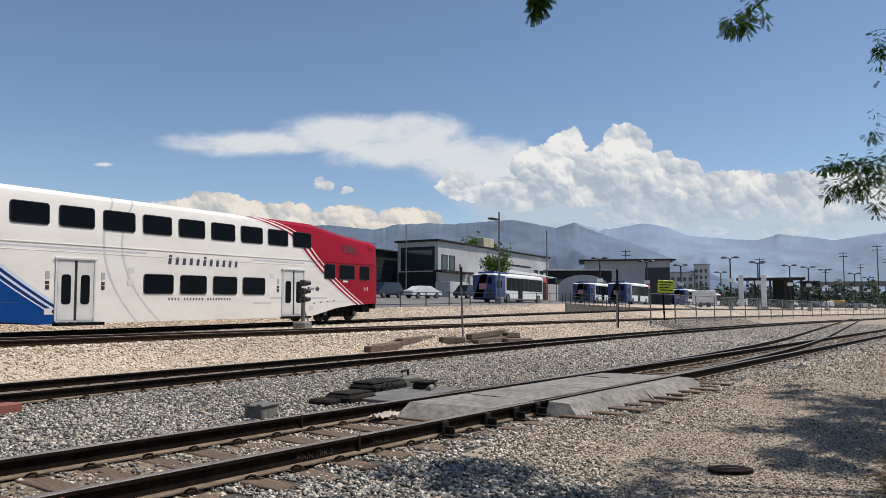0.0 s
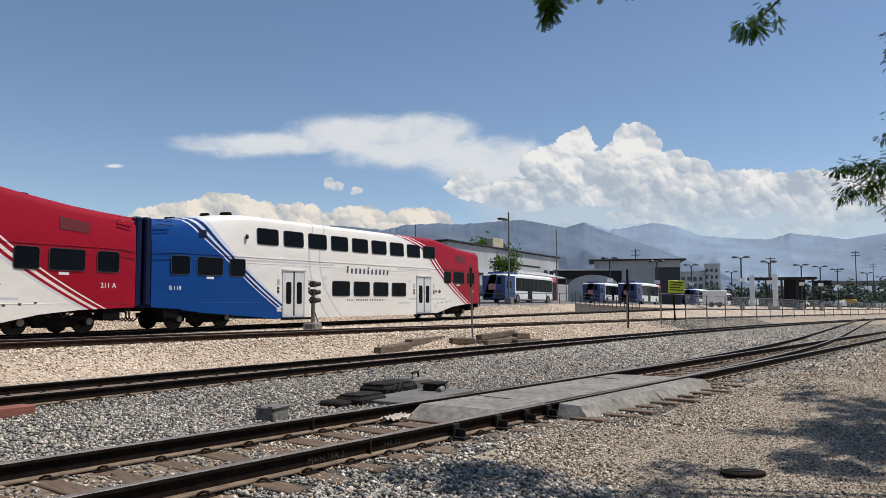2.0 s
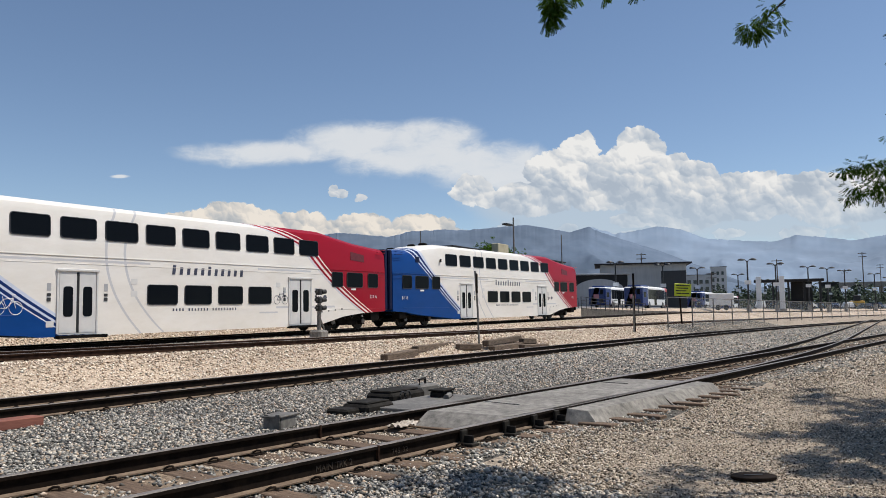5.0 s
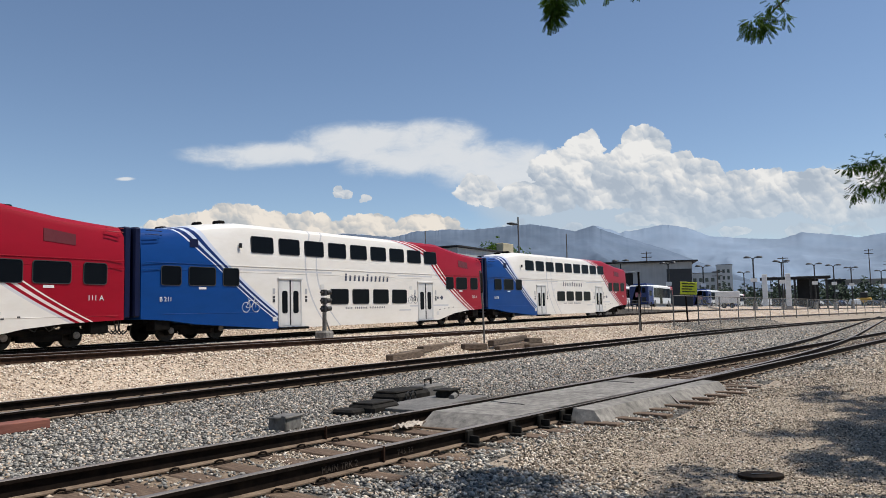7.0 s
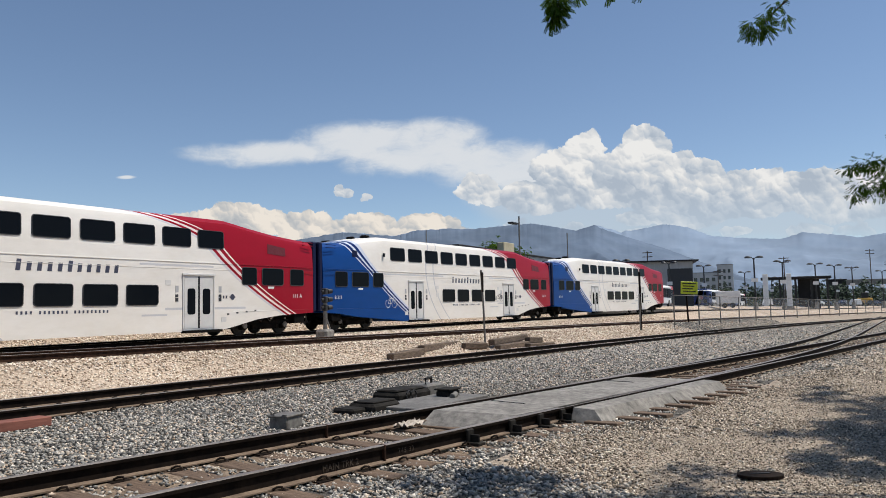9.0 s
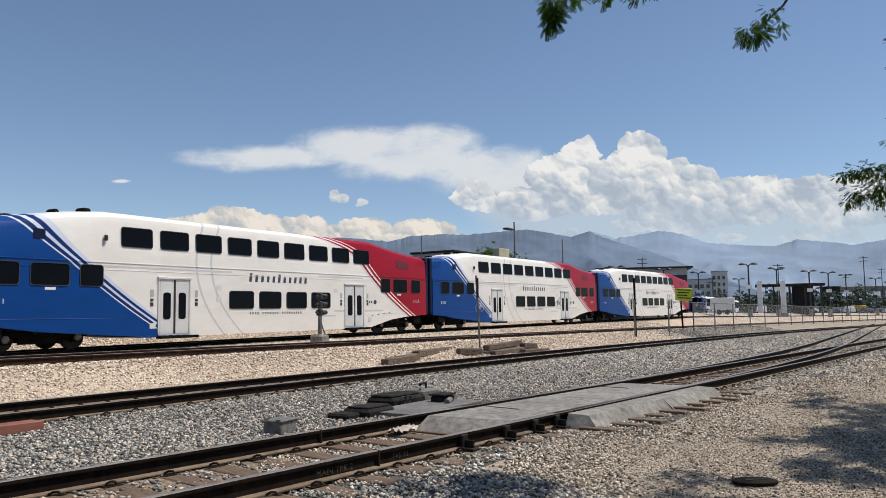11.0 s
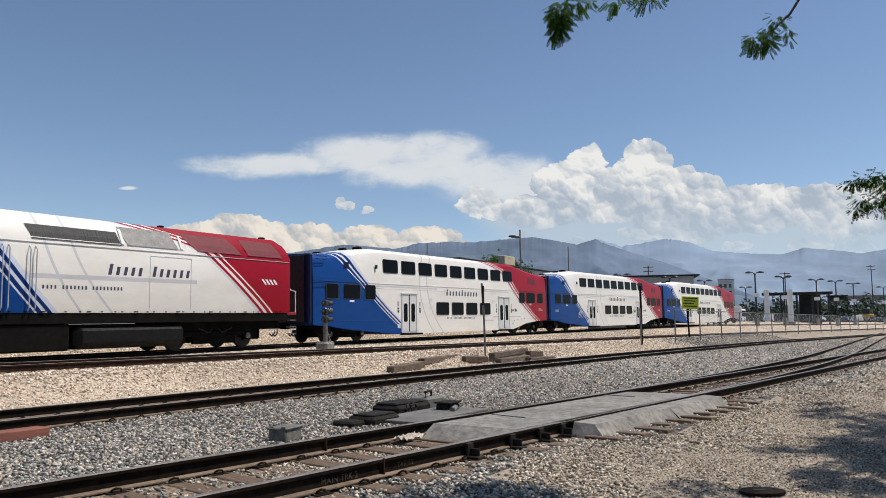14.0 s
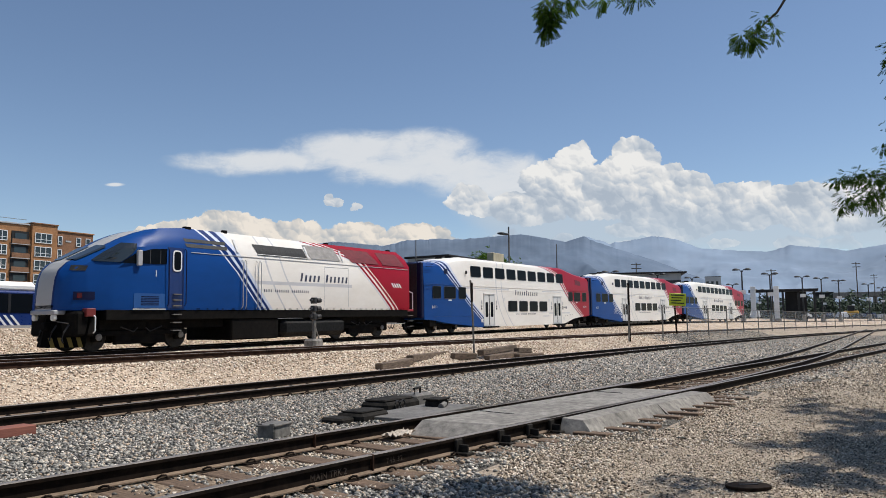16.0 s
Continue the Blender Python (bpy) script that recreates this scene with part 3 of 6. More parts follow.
def coach(name, numbers, label, cab=False):
    c = thing(name, pose(0, 0, 0), label, "train coach", "commuter coaches of the train")
    part("body", coach_body(), M_coach, c, smooth=True, crease=24)
    for side in ("near", "far"):
        for x0, x1 in UPPER:
            coach_window(x1 - x0, 0.72, c, x0, 3.55, side)
        for x0, x1 in LOWER:
            coach_window(x1 - x0, 0.74, c, x0, 1.32, side)
        for x0, x1 in BLUE_END + RED_END:
            coach_window(x1 - x0, 0.74, c, x0, 2.12, side)
    for x0, x1 in DOORS:
        coach_door(x0, x1, c)
    # seams and ledges
    bm = bmesh.new()
    add_box(bm, 0.05, 25.1, -1.511, -1.49, 2.95, 2.98, 0.005)
    add_box(bm, 0.05, 25.1, -1.508, -1.49, 2.70, 2.72, 0.004)
    part("belt_rail", bm, M_coach, c)
    # gangway ends and bellows
    for x0, x1 in ((-0.37, 0.02), (25.14, 25.53)):
        if cab and x0 > 0:
            part("coupler", box(25.1, 25.6, -0.14, 0.14, 0.70, 0.98, 0.04), M_under, c)
            part("end_sill", box(25.0, 25.34, -1.3, 1.3, 0.62, 0.98, 0.05), M_under, c)
            part("end_door", box(25.14, 25.19, -0.5, 0.5, 1.05, 3.2, 0.02), M_rubred, c)
            part("end_window", box(25.14, 25.17, -1.25, -0.65, 2.2, 2.95, 0.02), M_glass, c)
            continue
        part("gangway", box(x0 + (0.09 if x0 < 0 else 0), x1 - (0 if x0 < 0 else 0.09), -1.44, 1.44, 0.95, 4.22, 0.06), M_navy, c, "dark navy gangway end")
        bm = bmesh.new()
        xx = x0 if x0 < 0 else x1
        for k in range(3):
            q = xx + (0.06 + 0.10 * k) * (1 if x0 < 0 else -1)
            add_box(bm, q - 0.025, q + 0.025, -1.16, 1.16, 1.0, 4.15, 0.02)
        part("bellows", bm, M_rubber, c)
        part("coupler", box(xx - 0.25, xx + 0.25, -0.14, 0.14, 0.70, 0.98, 0.04), M_under, c)
        for y in (-0.7, -0.5, 0.5, 0.7):
            s = -1 if x0 < 0 else 1
            part("hose", tube([(xx - s * 0.1, y, 0.95), (xx, y, 0.5), (xx + s * 0.14, y, 0.38), (xx + s * 0.3, y, 0.5)], 0.03), M_rubber, c)
    # end ladders and grab irons
    for x0 in (0.18, 24.4):
        bm = bmesh.new()
        for z in (4.12, 3.98):
            add_tube(bm, [(x0, -1.46, z), (x0, -1.56, z), (x0 + 0.62, -1.56, z), (x0 + 0.62, -1.46, z)], 0.014, n=6)
        part("grab_iron", bm, M_navy if x0 < 1 else M_rubred, c)
    # roof gear
    for x, y, w, h in ((2.0, 0.3, 0.3, 0.08), (3.4, -0.2, 0.22, 0.12), (4.4, -0.3, 0.34, 0.14), (21.2, 0.2, 0.8, 0.10)):
        part("roof_unit", box(x, x + w, y - 0.25, y + 0.25, interp(x, COACH_TOP) - 0.12, interp(x, COACH_TOP) + h, 0.06), M_under, c)
    part("vent_grille", plate([(22.2, 3.5), (23.3, 3.42), (23.3, 3.78), (22.2, 3.92)], 0.012, near), paint("dark red louvre", (0.13, 0.008, 0.015), 0.5), c)
    part("vent_grille", plate([(2.15, 3.62), (2.55, 3.62), (2.55, 3.95), (2.15, 3.95)], 0.012, near), M_navy, c)
    part("marker_lamp", box(4.62, 4.74, -1.56, -1.47, 3.72, 3.92, 0.02), M_rubber, c)
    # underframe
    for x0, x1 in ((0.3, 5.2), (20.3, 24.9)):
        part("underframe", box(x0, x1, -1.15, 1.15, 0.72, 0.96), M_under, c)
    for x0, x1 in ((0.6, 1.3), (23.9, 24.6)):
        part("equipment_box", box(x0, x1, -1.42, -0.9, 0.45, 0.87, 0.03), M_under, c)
    for q in (2.75, 22.4):
        AXLES.extend((w, 0.42) for w in bogie(c, q)[1])
    # lettering
    part("wordmark", letter_bars("FrontRunner", 0.36, 3.75, lambda x, z, o: near(11.35 + x, 2.46 + z, o), 0.12), M_ink, c, "dark slanted wordmark drawn as bars", kind="stuff")
    part("operator_lettering", letter_bars("UTAH TRANSIT AUTHORITY", 0.10, 3.25, lambda x, z, o: near(11.4 + x, 1.08 + z, o), 0.0), M_ink, c, "small dark lettering drawn as bars", kind="stuff")
    put_number(numbers[0], 0.75, 1.52, 0.24, c)
    put_number(numbers[1], 24.15 - (0.42 if len(numbers[1]) > 4 else 0.2), 1.58, 0.25, c)
    for x, z in ((2.55, 1.98), (22.2, 1.98)):
        part("notice", box(x, x + 0.36, -1.508, -1.49, z, z + 0.09), M_chalk, c)
    for x0, x1, z0, z1 in ((0.9, 5.6, 1.05, 1.02), (20.2, 24.9, 1.02, 1.05)):
        part("skirt_seam", tube([near(x0, z0, 0.0), near(x1, z1, 0.0)], 0.010, n=4), M_coach, c)
    # round maker's mark beside the far door
    bm = disc(0.12, -0.006, 0.0, 18)
    part("roundel", bm, M_ink, c).matrix_basis = pose(20.18, -1.502, 1.62)
    part("roundel_bar", box(20.02, 20.34, -1.512, -1.5, 1.60, 1.64), M_ink, c)
    bm = bmesh.new()
    for k in range(3):
        add_box(bm, 19.52 + 0.15 * k, 19.60 + 0.15 * k, -1.508, -1.5, 1.56, 1.68)
    part("small_lettering", bm, M_ink, c, kind="stuff")
    # jacking plates along the sill and small hatches
    for x, z in ((6.5, 0.62), (9.6, 2.06), (9.6, 1.62), (16.9, 2.06), (19.6, 0.62)):
        part("hatch", plate(round_rect(x, x + 0.26, z, z + 0.2, 0.03), 0.007, near), M_door, c)
    for k in range(4):
        part("rivet_plate", box(19.9 + 0.5 * k, 20.0 + 0.5 * k, -1.509, -1.49, 0.90 + 0.04 * k, 0.96 + 0.04 * k), M_trim, c)
    return c


def bicycle_sign(parent, x, z, s, mat):
    bm = bmesh.new()
    for cx in (-0.5, 0.5):
        ring = [(x + s * (cx + 0.38 * math.cos(k * math.tau / 14)), z + s * 0.38 * math.sin(k * math.tau / 14)) for k in range(15)]
        add_tube(bm, [near(u, w, 0.006) for u, w in ring], 0.018 * s, n=4)
    for pts in (((-0.5, 0), (-0.2, 0.5), (0.35, 0.55), (0.5, 0)), ((-0.2, 0.5), (0.0, 0.0), (0.35, 0.55)), ((-0.5, 0), (0, 0)), ((0.35, 0.55), (0.3, 0.75), (0.5, 0.78)), ((-0.2, 0.5), (-0.25, 0.65))):
        add_tube(bm, [near(x + s * u, z + s * w, 0.006) for u, w in pts], 0.022 * s, n=4)
    part("bicycle_sign", bm, mat, parent)


coach_one = coach("cab_coach", ("B 118", "118"), "white bi-level cab coach with blue and red ends, moving", True)
coach_two = coach("bilevel_coach", ("B 211", "211 A"), "white bi-level coach with bicycle signs, blue and red ends, moving")
coach_three = coach("bilevel_coach", ("B 111", "111 A"), "white bi-level coach behind the locomotive, moving")
bicycle_sign(coach_two, 5.25, 1.25, 0.55, M_chalk)
bicycle_sign(coach_two, 17.2, 1.5, 0.5, M_ink)

# the locomotive: x from the nose to the rear
LOCO_TOP = [(1.2, 1.9), (1.23, 2.2), (1.30, 2.62), (1.40, 2.86), (1.69, 3.14), (2.3, 3.44), (3.0, 3.80), (3.6, 4.12), (4.1, 4.34), (4.7, 4.53), (5.4, 4.66), (6.2, 4.72), (20.9, 4.72), (21.5, 4.5)]
LOCO_HALF = [(1.2, 0.50), (1.32, 0.74), (1.6, 1.0), (2.0, 1.22), (2.8, 1.43), (3.6, 1.5), (21.5, 1.5)]


def loco_section(x):
    t, h = interp(x, LOCO_TOP), interp(x, LOCO_HALF)
    cab = smooth((x - 3.0) / 2.6)
    sh = min(t - 0.25, 3.72 + 0.12 * cab) if t > 3.0 else t - 0.30
    crown = h * (0.55 + 0.10 * cab)
    return [(h * 0.98, 1.44), (h, 1.62), (h, min(sh - 0.1, 2.6)), (h * (0.95 + 0.05 * cab), sh), (crown + (h - crown) * 0.45, sh + (t - sh) * 0.62), (crown, t - 0.03), (0.0, t)]


LOCO_X = [1.2, 1.23, 1.26, 1.30, 1.35, 1.40, 1.48, 1.56, 1.64, 1.72, 1.82, 1.92, 2.02, 2.12, 2.22, 2.32, 2.42, 2.52, 2.62, 2.72, 2.82, 2.92, 3.02, 3.12, 3.22, 3.32, 3.42, 3.52, 3.62, 3.8, 4.2, 4.7, 5.2, 6.2, 8, 10, 12, 14, 16, 18, 20, 20.9, 21.5]


def loco_body():
    bm = bmesh.new()
    rows = []
    for x in LOCO_X:
        half = loco_section(x)
        sec = [(-w, z) for w, z in half] + [(w, z) for w, z in reversed(half[:-1])]
        rows.append([bm.verts.new((x, y, z)) for y, z in sec])
    k = len(rows[0])
    for a_, b_ in zip(rows, rows[1:]):
        for j in range(k):
            bm.faces.new((a_[j], a_[(j + 1) % k], b_[(j + 1) % k], b_[j]))
    bm.faces.new(rows[0])
    bm.faces.new(rows[-1])
    return bm


def loco_at(x, k, out=0.0, sgn=-1):
    """A point on the locomotive's skin: k runs from 0 at the sill to 6 at the ridge."""
    s = loco_section(x)
    i = min(int(k), 5)
    f = k - i
    w, z = s[i][0] + (s[i + 1][0] - s[i][0]) * f, s[i][1] + (s[i + 1][1] - s[i][1]) * f
    dw, dz = s[i + 1][0] - s[i][0], s[i + 1][1] - s[i][1]
    q = math.hypot(dw, dz) or 1
    return (x, sgn * (w + out * dz / q), z - out * dw / q)


def patch(xs, ks, out=0.012, sgn=-1):
    """A panel that lies on the skin between rows of (x at each k)."""
    bm = bmesh.new()
    g = [[bm.verts.new(loco_at(x0 + (x1 - x0) * i / 6, k, out, sgn)) for i in range(7)] for (x0, x1), k in zip(xs, ks)]
    for a_, b_ in zip(g, g[1:]):
        for i in range(6):
            bm.faces.new((a_[i], a_[i + 1], b_[i + 1], b_[i]))
    return bm


def strip(rows, out, sgn=-1):
    """A panel on the skin given as rows of height, first x and last x."""
    bm = bmesh.new()
    g = []
    for z, x0, x1 in rows:
        line = []
        for i in range(7):
            x = x0 + (x1 - x0) * i / 6
            s = loco_section(x)
            zz = min(z, s[-1][1] - 0.01)
            k = next(j for j in range(len(s) - 1) if zz <= s[j + 1][1])
            f = (zz - s[k][1]) / max(1e-6, s[k + 1][1] - s[k][1])
            line.append(bm.verts.new(loco_at(x, k + f, out, sgn)))
        g.append(line)
    for a_, b_ in zip(g, g[1:]):
        for i in range(6):
            bm.faces.new((a_[i], a_[i + 1], b_[i + 1], b_[i]))
    return bm


def flat(x, z, out):
    return (x, -1.5 - out, z)


M_nosegrey = paint("nose stripe grey", (0.36, 0.37, 0.39), 0.35)
M_amber, _n, _l, _b = shader("hazard yellow", 0.6)
_b.inputs["Base Color"].default_value = (0.24, 0.175, 0.03, 1)
M_redlens = paint("red lamp glass", (0.10, 0.006, 0.012), 0.2)
M_lamp = paint("clear lamp glass", (0.75, 0.75, 0.72), 0.15)
M_louvre = mottled("dark louvre", (0.006, 0.006, 0.007), (0.05, 0.05, 0.05), 60, 0.6, 0.3, 0.8, 0.01, stretch=(1, 0.02, 0.02))
M_mesh = mottled("roof hatch mesh", (0.20, 0.195, 0.19), (0.33, 0.32, 0.31), 30, 0.7, 0.2, 0.3)
M_redmesh = mottled("red roof hatch mesh", (0.09, 0.008, 0.012), (0.2, 0.015, 0.025), 30, 0.6, 0.1, 0.3)

M_windshield, _n, _l, _b = shader("reflecting windshield glass", 0.04, 0, 0.5)
_b.inputs["Base Color"].default_value = (0.015, 0.02, 0.025, 1)
_b.inputs["IOR"].default_value = 1.6
loco = thing("diesel_locomotive", pose(0, 0, 0), "streamlined blue, white and red diesel locomotive, moving", "locomotive")
part("body", loco_body(), M_loco, loco, smooth=True)
for sgn in (-1, 1):
    part("windshield", strip([(3.14, 2.15, 3.12), (3.30, 2.38, 3.36), (3.48, 2.66, 3.58), (3.66, 2.98, 3.74), (3.84, 3.30, 3.82)], 0.045, sgn), M_windshield, loco)
    part("windshield", patch([(1.85, 2.85), (1.85, 2.95), (1.85, 3.0)], [4.45, 5.0, 5.8], 0.04, sgn), M_windshield, loco)
    part("headlight", disc(0.11, -0.06, 0.06, 16), M_lamp, loco).matrix_basis = pose(1.25, sgn * 0.55, 1.20, 0, 0, 90)
    part("headlight_housing", strip([(2.80, 1.55, 1.95), (2.98, 1.65, 2.05)], 0.02, sgn), M_rubber, loco)
    part("marker_light", strip([(1.86, 1.72, 1.86), (2.02, 1.72, 1.86)], 0.035, sgn), M_redlens, loco)
    part("marker_light", strip([(1.80, 1.62, 2.25), (2.08, 1.62, 2.25)], 0.025, sgn), M_navy, loco)
# Plain dark bulk added to close the gaps behind the bogies.
for x0, x1 in ((2.0, 6.6), (16.2, 20.6)):
    part("frame_core", box(x0, x1, -0.62, 0.62, 0.32, 1.35, 0.08), M_under, loco)
side = part("cab_window", plate([(3.1, 3.12), (5.05, 3.16), (5.05, 3.74), (4.4, 3.70), (3.75, 3.52)], 0.014, flat), M_glass, loco)
for x in (3.85, 4.30, 4.75):
    part("mullion", plate([(x, 3.16), (x + 0.03, 3.16), (x + 0.03, 3.66), (x, 3.66)], 0.025, flat), M_trim, side)
part("mirror_panel", box(3.72, 3.92, -1.62, -1.5, 3.05, 3.62, 0.02), M_greypaint, loco)
well = part("cab_door", plate([(5.14, 1.50), (5.86, 1.50), (5.86, 3.82), (5.14, 3.82)], 0.006, flat), paint("door recess navy", (0.006, 0.03, 0.14), 0.4), loco)
part("door_window", plate(round_rect(5.36, 5.70, 2.95, 3.68, 0.12), 0.03, flat), M_glass, well)
part("window_frame", ring_plate(round_rect(5.32, 5.74, 2.91, 3.72, 0.14), round_rect(5.37, 5.69, 2.96, 3.67, 0.11), 0.035, flat), M_chalk, well)
for x in (5.10, 5.90):
    part("handrail", tube([(x, -1.52, 1.6), (x, -1.60, 1.7), (x, -1.60, 3.7), (x, -1.52, 3.8)], 0.02), M_navy, loco)
for z in (2.02, 1.80, 1.58, 1.25, 0.95, 0.65):
    part("step", box(5.34, 5.72, -1.58, -1.40, z, z + 0.04), M_steel, loco)
part("access_panel", plate(round_rect(3.65, 5.0, 1.52, 2.05, 0.05), 0.012, flat), paint("panel blue", (0.01, 0.075, 0.26), 0.4), loco)
bm = bmesh.new()
for k in range(6):
    add_box(bm, 3.95, 4.72, -1.52, -1.505, 1.62 + 0.06 * k, 1.645 + 0.06 * k)
part("louvre", bm, M_navy, loco)
part("skirt_strip", box(3.62, 5.05, -1.52, -1.5, 1.46, 1.49), M_chalk, loco)
for k0, k1 in ((3.88, 4.03), (4.10, 4.24)):
    part("air_intake", strip([(k0, 6.0, 8.05), (k1, 5.95, 8.1)], 0.012), M_louvre, loco)
part("radiator_grille", strip([(3.80, 9.75, 12.95), (4.02, 9.70, 12.9), (4.28, 9.6, 12.85)], 0.015), M_louvre, loco)
part("roof_hatch", strip([(3.84, 13.2, 15.4), (4.1, 13.1, 15.3), (4.5, 12.95, 15.2)], 0.02), M_mesh, loco)
part("roof_hatch", strip([(3.84, 16.3, 18.6), (4.1, 16.0, 18.4), (4.5, 15.6, 18.0)], 0.02), M_redmesh, loco)
part("roof_hatch", strip([(3.84, 18.95, 21.0), (4.1, 18.85, 20.9), (4.5, 18.7, 20.6)], 0.02), M_redmesh, loco)
for x0 in (8.55, 12.95, 15.5):
    part("roof_band", patch([(x0, x0 + 0.12), (x0, x0 + 0.12), (x0, x0 + 0.12)], [3.0, 4.0, 5.9], 0.03), M_door, loco)
part("gutter", box(6.2, 21.4, -1.518, -1.495, 3.67, 3.70, 0.005), M_greypaint, loco)
bm = bmesh.new()
for x in (14.15, 16.0):
    add_box(bm, x, x + 0.02, -1.506, -1.49, 1.6, 3.5)
add_box(bm, 14.15, 16.02, -1.506, -1.49, 3.5, 3.52)
part("door_seam", bm, M_greypaint, loco)
for x in (8.85, 9.05, 9.7, 9.9):
    part("grab_rail", tube([(x, -1.51, 1.5), (x, -1.59, 1.6), (x, -1.59, 3.45), (x, -1.51, 3.55)], 0.018), M_greypaint, loco)
bm = bmesh.new()
for k in range(34):
    x = 6.5 + k * 0.435 + 0.08 * (k % 3)
    add_box(bm, x, x + 0.06 + 0.09 * (k % 4 == 0), -1.515, -1.49, 1.46, 1.50)
part("jacking_tabs", bm, M_under, loco)
for k in range(4):
    part("slash_mark", plate([(19.75 + k * 0.22, 2.88), (19.87 + k * 0.22, 2.88), (20.07 + k * 0.22, 2.66), (19.95 + k * 0.22, 2.66)], 0.006, flat), M_chalk, loco)
part("wordmark", letter_bars("Front Runner", 0.38, 3.6, lambda x, z, o: flat(12.45 + x, 2.76 + z, o), 0.2), M_ink, loco, "dark slanted wordmark drawn as bars", kind="stuff")
part("operator_lettering", letter_bars("UTAH TRANSIT AUTHORITY", 0.12, 2.95, lambda x, z, o: flat(10.15 + x, 2.22 + z, o), 0.0), M_ink, loco, "small dark lettering drawn as bars", kind="stuff")
letters("1", 0.36, M_chalk, pose(4.5, -1.507, 2.68, 90, 0, 0), loco, "number")
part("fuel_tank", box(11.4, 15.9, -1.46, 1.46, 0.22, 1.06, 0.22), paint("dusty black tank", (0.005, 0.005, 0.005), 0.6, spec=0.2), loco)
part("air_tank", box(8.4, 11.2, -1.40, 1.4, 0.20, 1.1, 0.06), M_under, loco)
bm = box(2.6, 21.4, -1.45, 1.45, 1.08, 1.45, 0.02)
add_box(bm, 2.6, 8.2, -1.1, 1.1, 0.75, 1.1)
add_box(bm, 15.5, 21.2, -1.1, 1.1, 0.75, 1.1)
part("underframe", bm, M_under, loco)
bm = bmesh.new()
for a_, b_ in (((1.85, -1.42), (1.25, -0.2)), ((1.25, -0.2), (1.25, 0.2)), ((1.25, 0.2), (1.85, 1.42))):
    vs = [bm.verts.new((x + dx, y, z)) for (x, y), z, dx in ((a_, 0.18, 0), (b_, 0.18, 0), (b_, 1.2, 0.2), (a_, 1.2, 0.2))]
    bm.faces.new(vs)
bmesh.ops.solidify(bm, geom=bm.faces, thickness=0.05)
part("snow_plough", bm, M_under, loco)
for k in range(4):
    y = -1.38 + k * 0.30

    def on_plough(yy, zz):
        """A point just in front of the plough's near wing."""
        return (1.85 - 0.60 * (yy + 1.42) / 1.22 + 0.2 * (zz - 0.18) / 1.02 - 0.035, yy - 0.03, zz)
    bm = bmesh.new()
    bm.faces.new([bm.verts.new(on_plough(*q)) for q in ((y, 0.19), (y + 0.14, 0.19), (y + 0.30, 0.52), (y + 0.16, 0.52))])
    bmesh.ops.solidify(bm, geom=bm.faces, thickness=0.008)
    part("hazard_stripe", bm, M_amber, loco)
part("uncoupling_lever", tube([(1.75, -1.3, 1.05), (1.55, -0.9, 1.0), (1.35, -0.4, 1.08)], 0.02), M_steel, loco)
part("grab_iron", tube([(2.1, -1.52, 1.25), (2.1, -1.60, 1.2), (2.1, -1.60, 0.72), (2.1, -1.5, 0.66)], 0.022), M_chalk, loco)
for y in (-1.05, -0.35, 0.35):
    part("air_hose", tube([(1.5, y, 0.95), (1.32, y, 0.7), (1.28, y + 0.05, 0.45), (1.36, y + 0.1, 0.35)], 0.03, n=6), M_rubber, loco)
part("anticlimber", box(1.15, 1.6, -0.7, 0.7, 1.30, 1.46, 0.03), M_nosegrey, loco)
part("pilot", box(1.55, 2.3, -1.35, 1.35, 0.55, 1.40, 0.08), M_under, loco)
part("coupler", box(1.2, 1.9, -0.15, 0.15, 0.75, 1.05, 0.05), M_under, loco)
part("coupler", box(21.4, 21.9, -0.15, 0.15, 0.75, 1.05, 0.05), M_under, loco)
part("step_box", box(1.85, 2.2, -1.48, -1.2, 1.22, 1.5, 0.02), paint("signal red", (0.16, 0.015, 0.012), 0.5), loco)
part("rear_platform", box(21.4, 22.0, -1.45, 1.45, 1.35, 1.48, 0.02), M_rubred, loco)
for y in (-1.42, -0.6):
    part("rear_handrail", tube([(21.95, y, 1.45), (21.95, y, 2.4), (21.5, y, 2.5)], 0.025), M_chalk, loco)
for z in (0.5, 0.8, 1.1):
    part("step", box(21.5, 21.9, -1.5, -1.3, z, z + 0.04), M_steel, loco)
for x, y, w, h in ((6.3, -0.9, 0.3, 0.07), (8.3, -0.9, 0.2, 0.1), (15, -0.8, 0.2, 0.08), (20.4, -0.7, 0.25, 0.1), (7.3, -0.2, 0.6, 0.08)):
    part("roof_fitting", box(x, x + w, y - 0.1, y + 0.1, 4.55, 4.70 + h, 0.02), M_under, loco)
for q in (4.3, 17.6):
    AXLES.extend((w, 0.50) for w in bogie(loco, q, 1.75, 0.50, 0.28)[1])


# ---- sky, clouds and mountains ----
def toward(deg, dist):
    return dist * math.cos(radians(deg)), dist * math.sin(radians(deg))


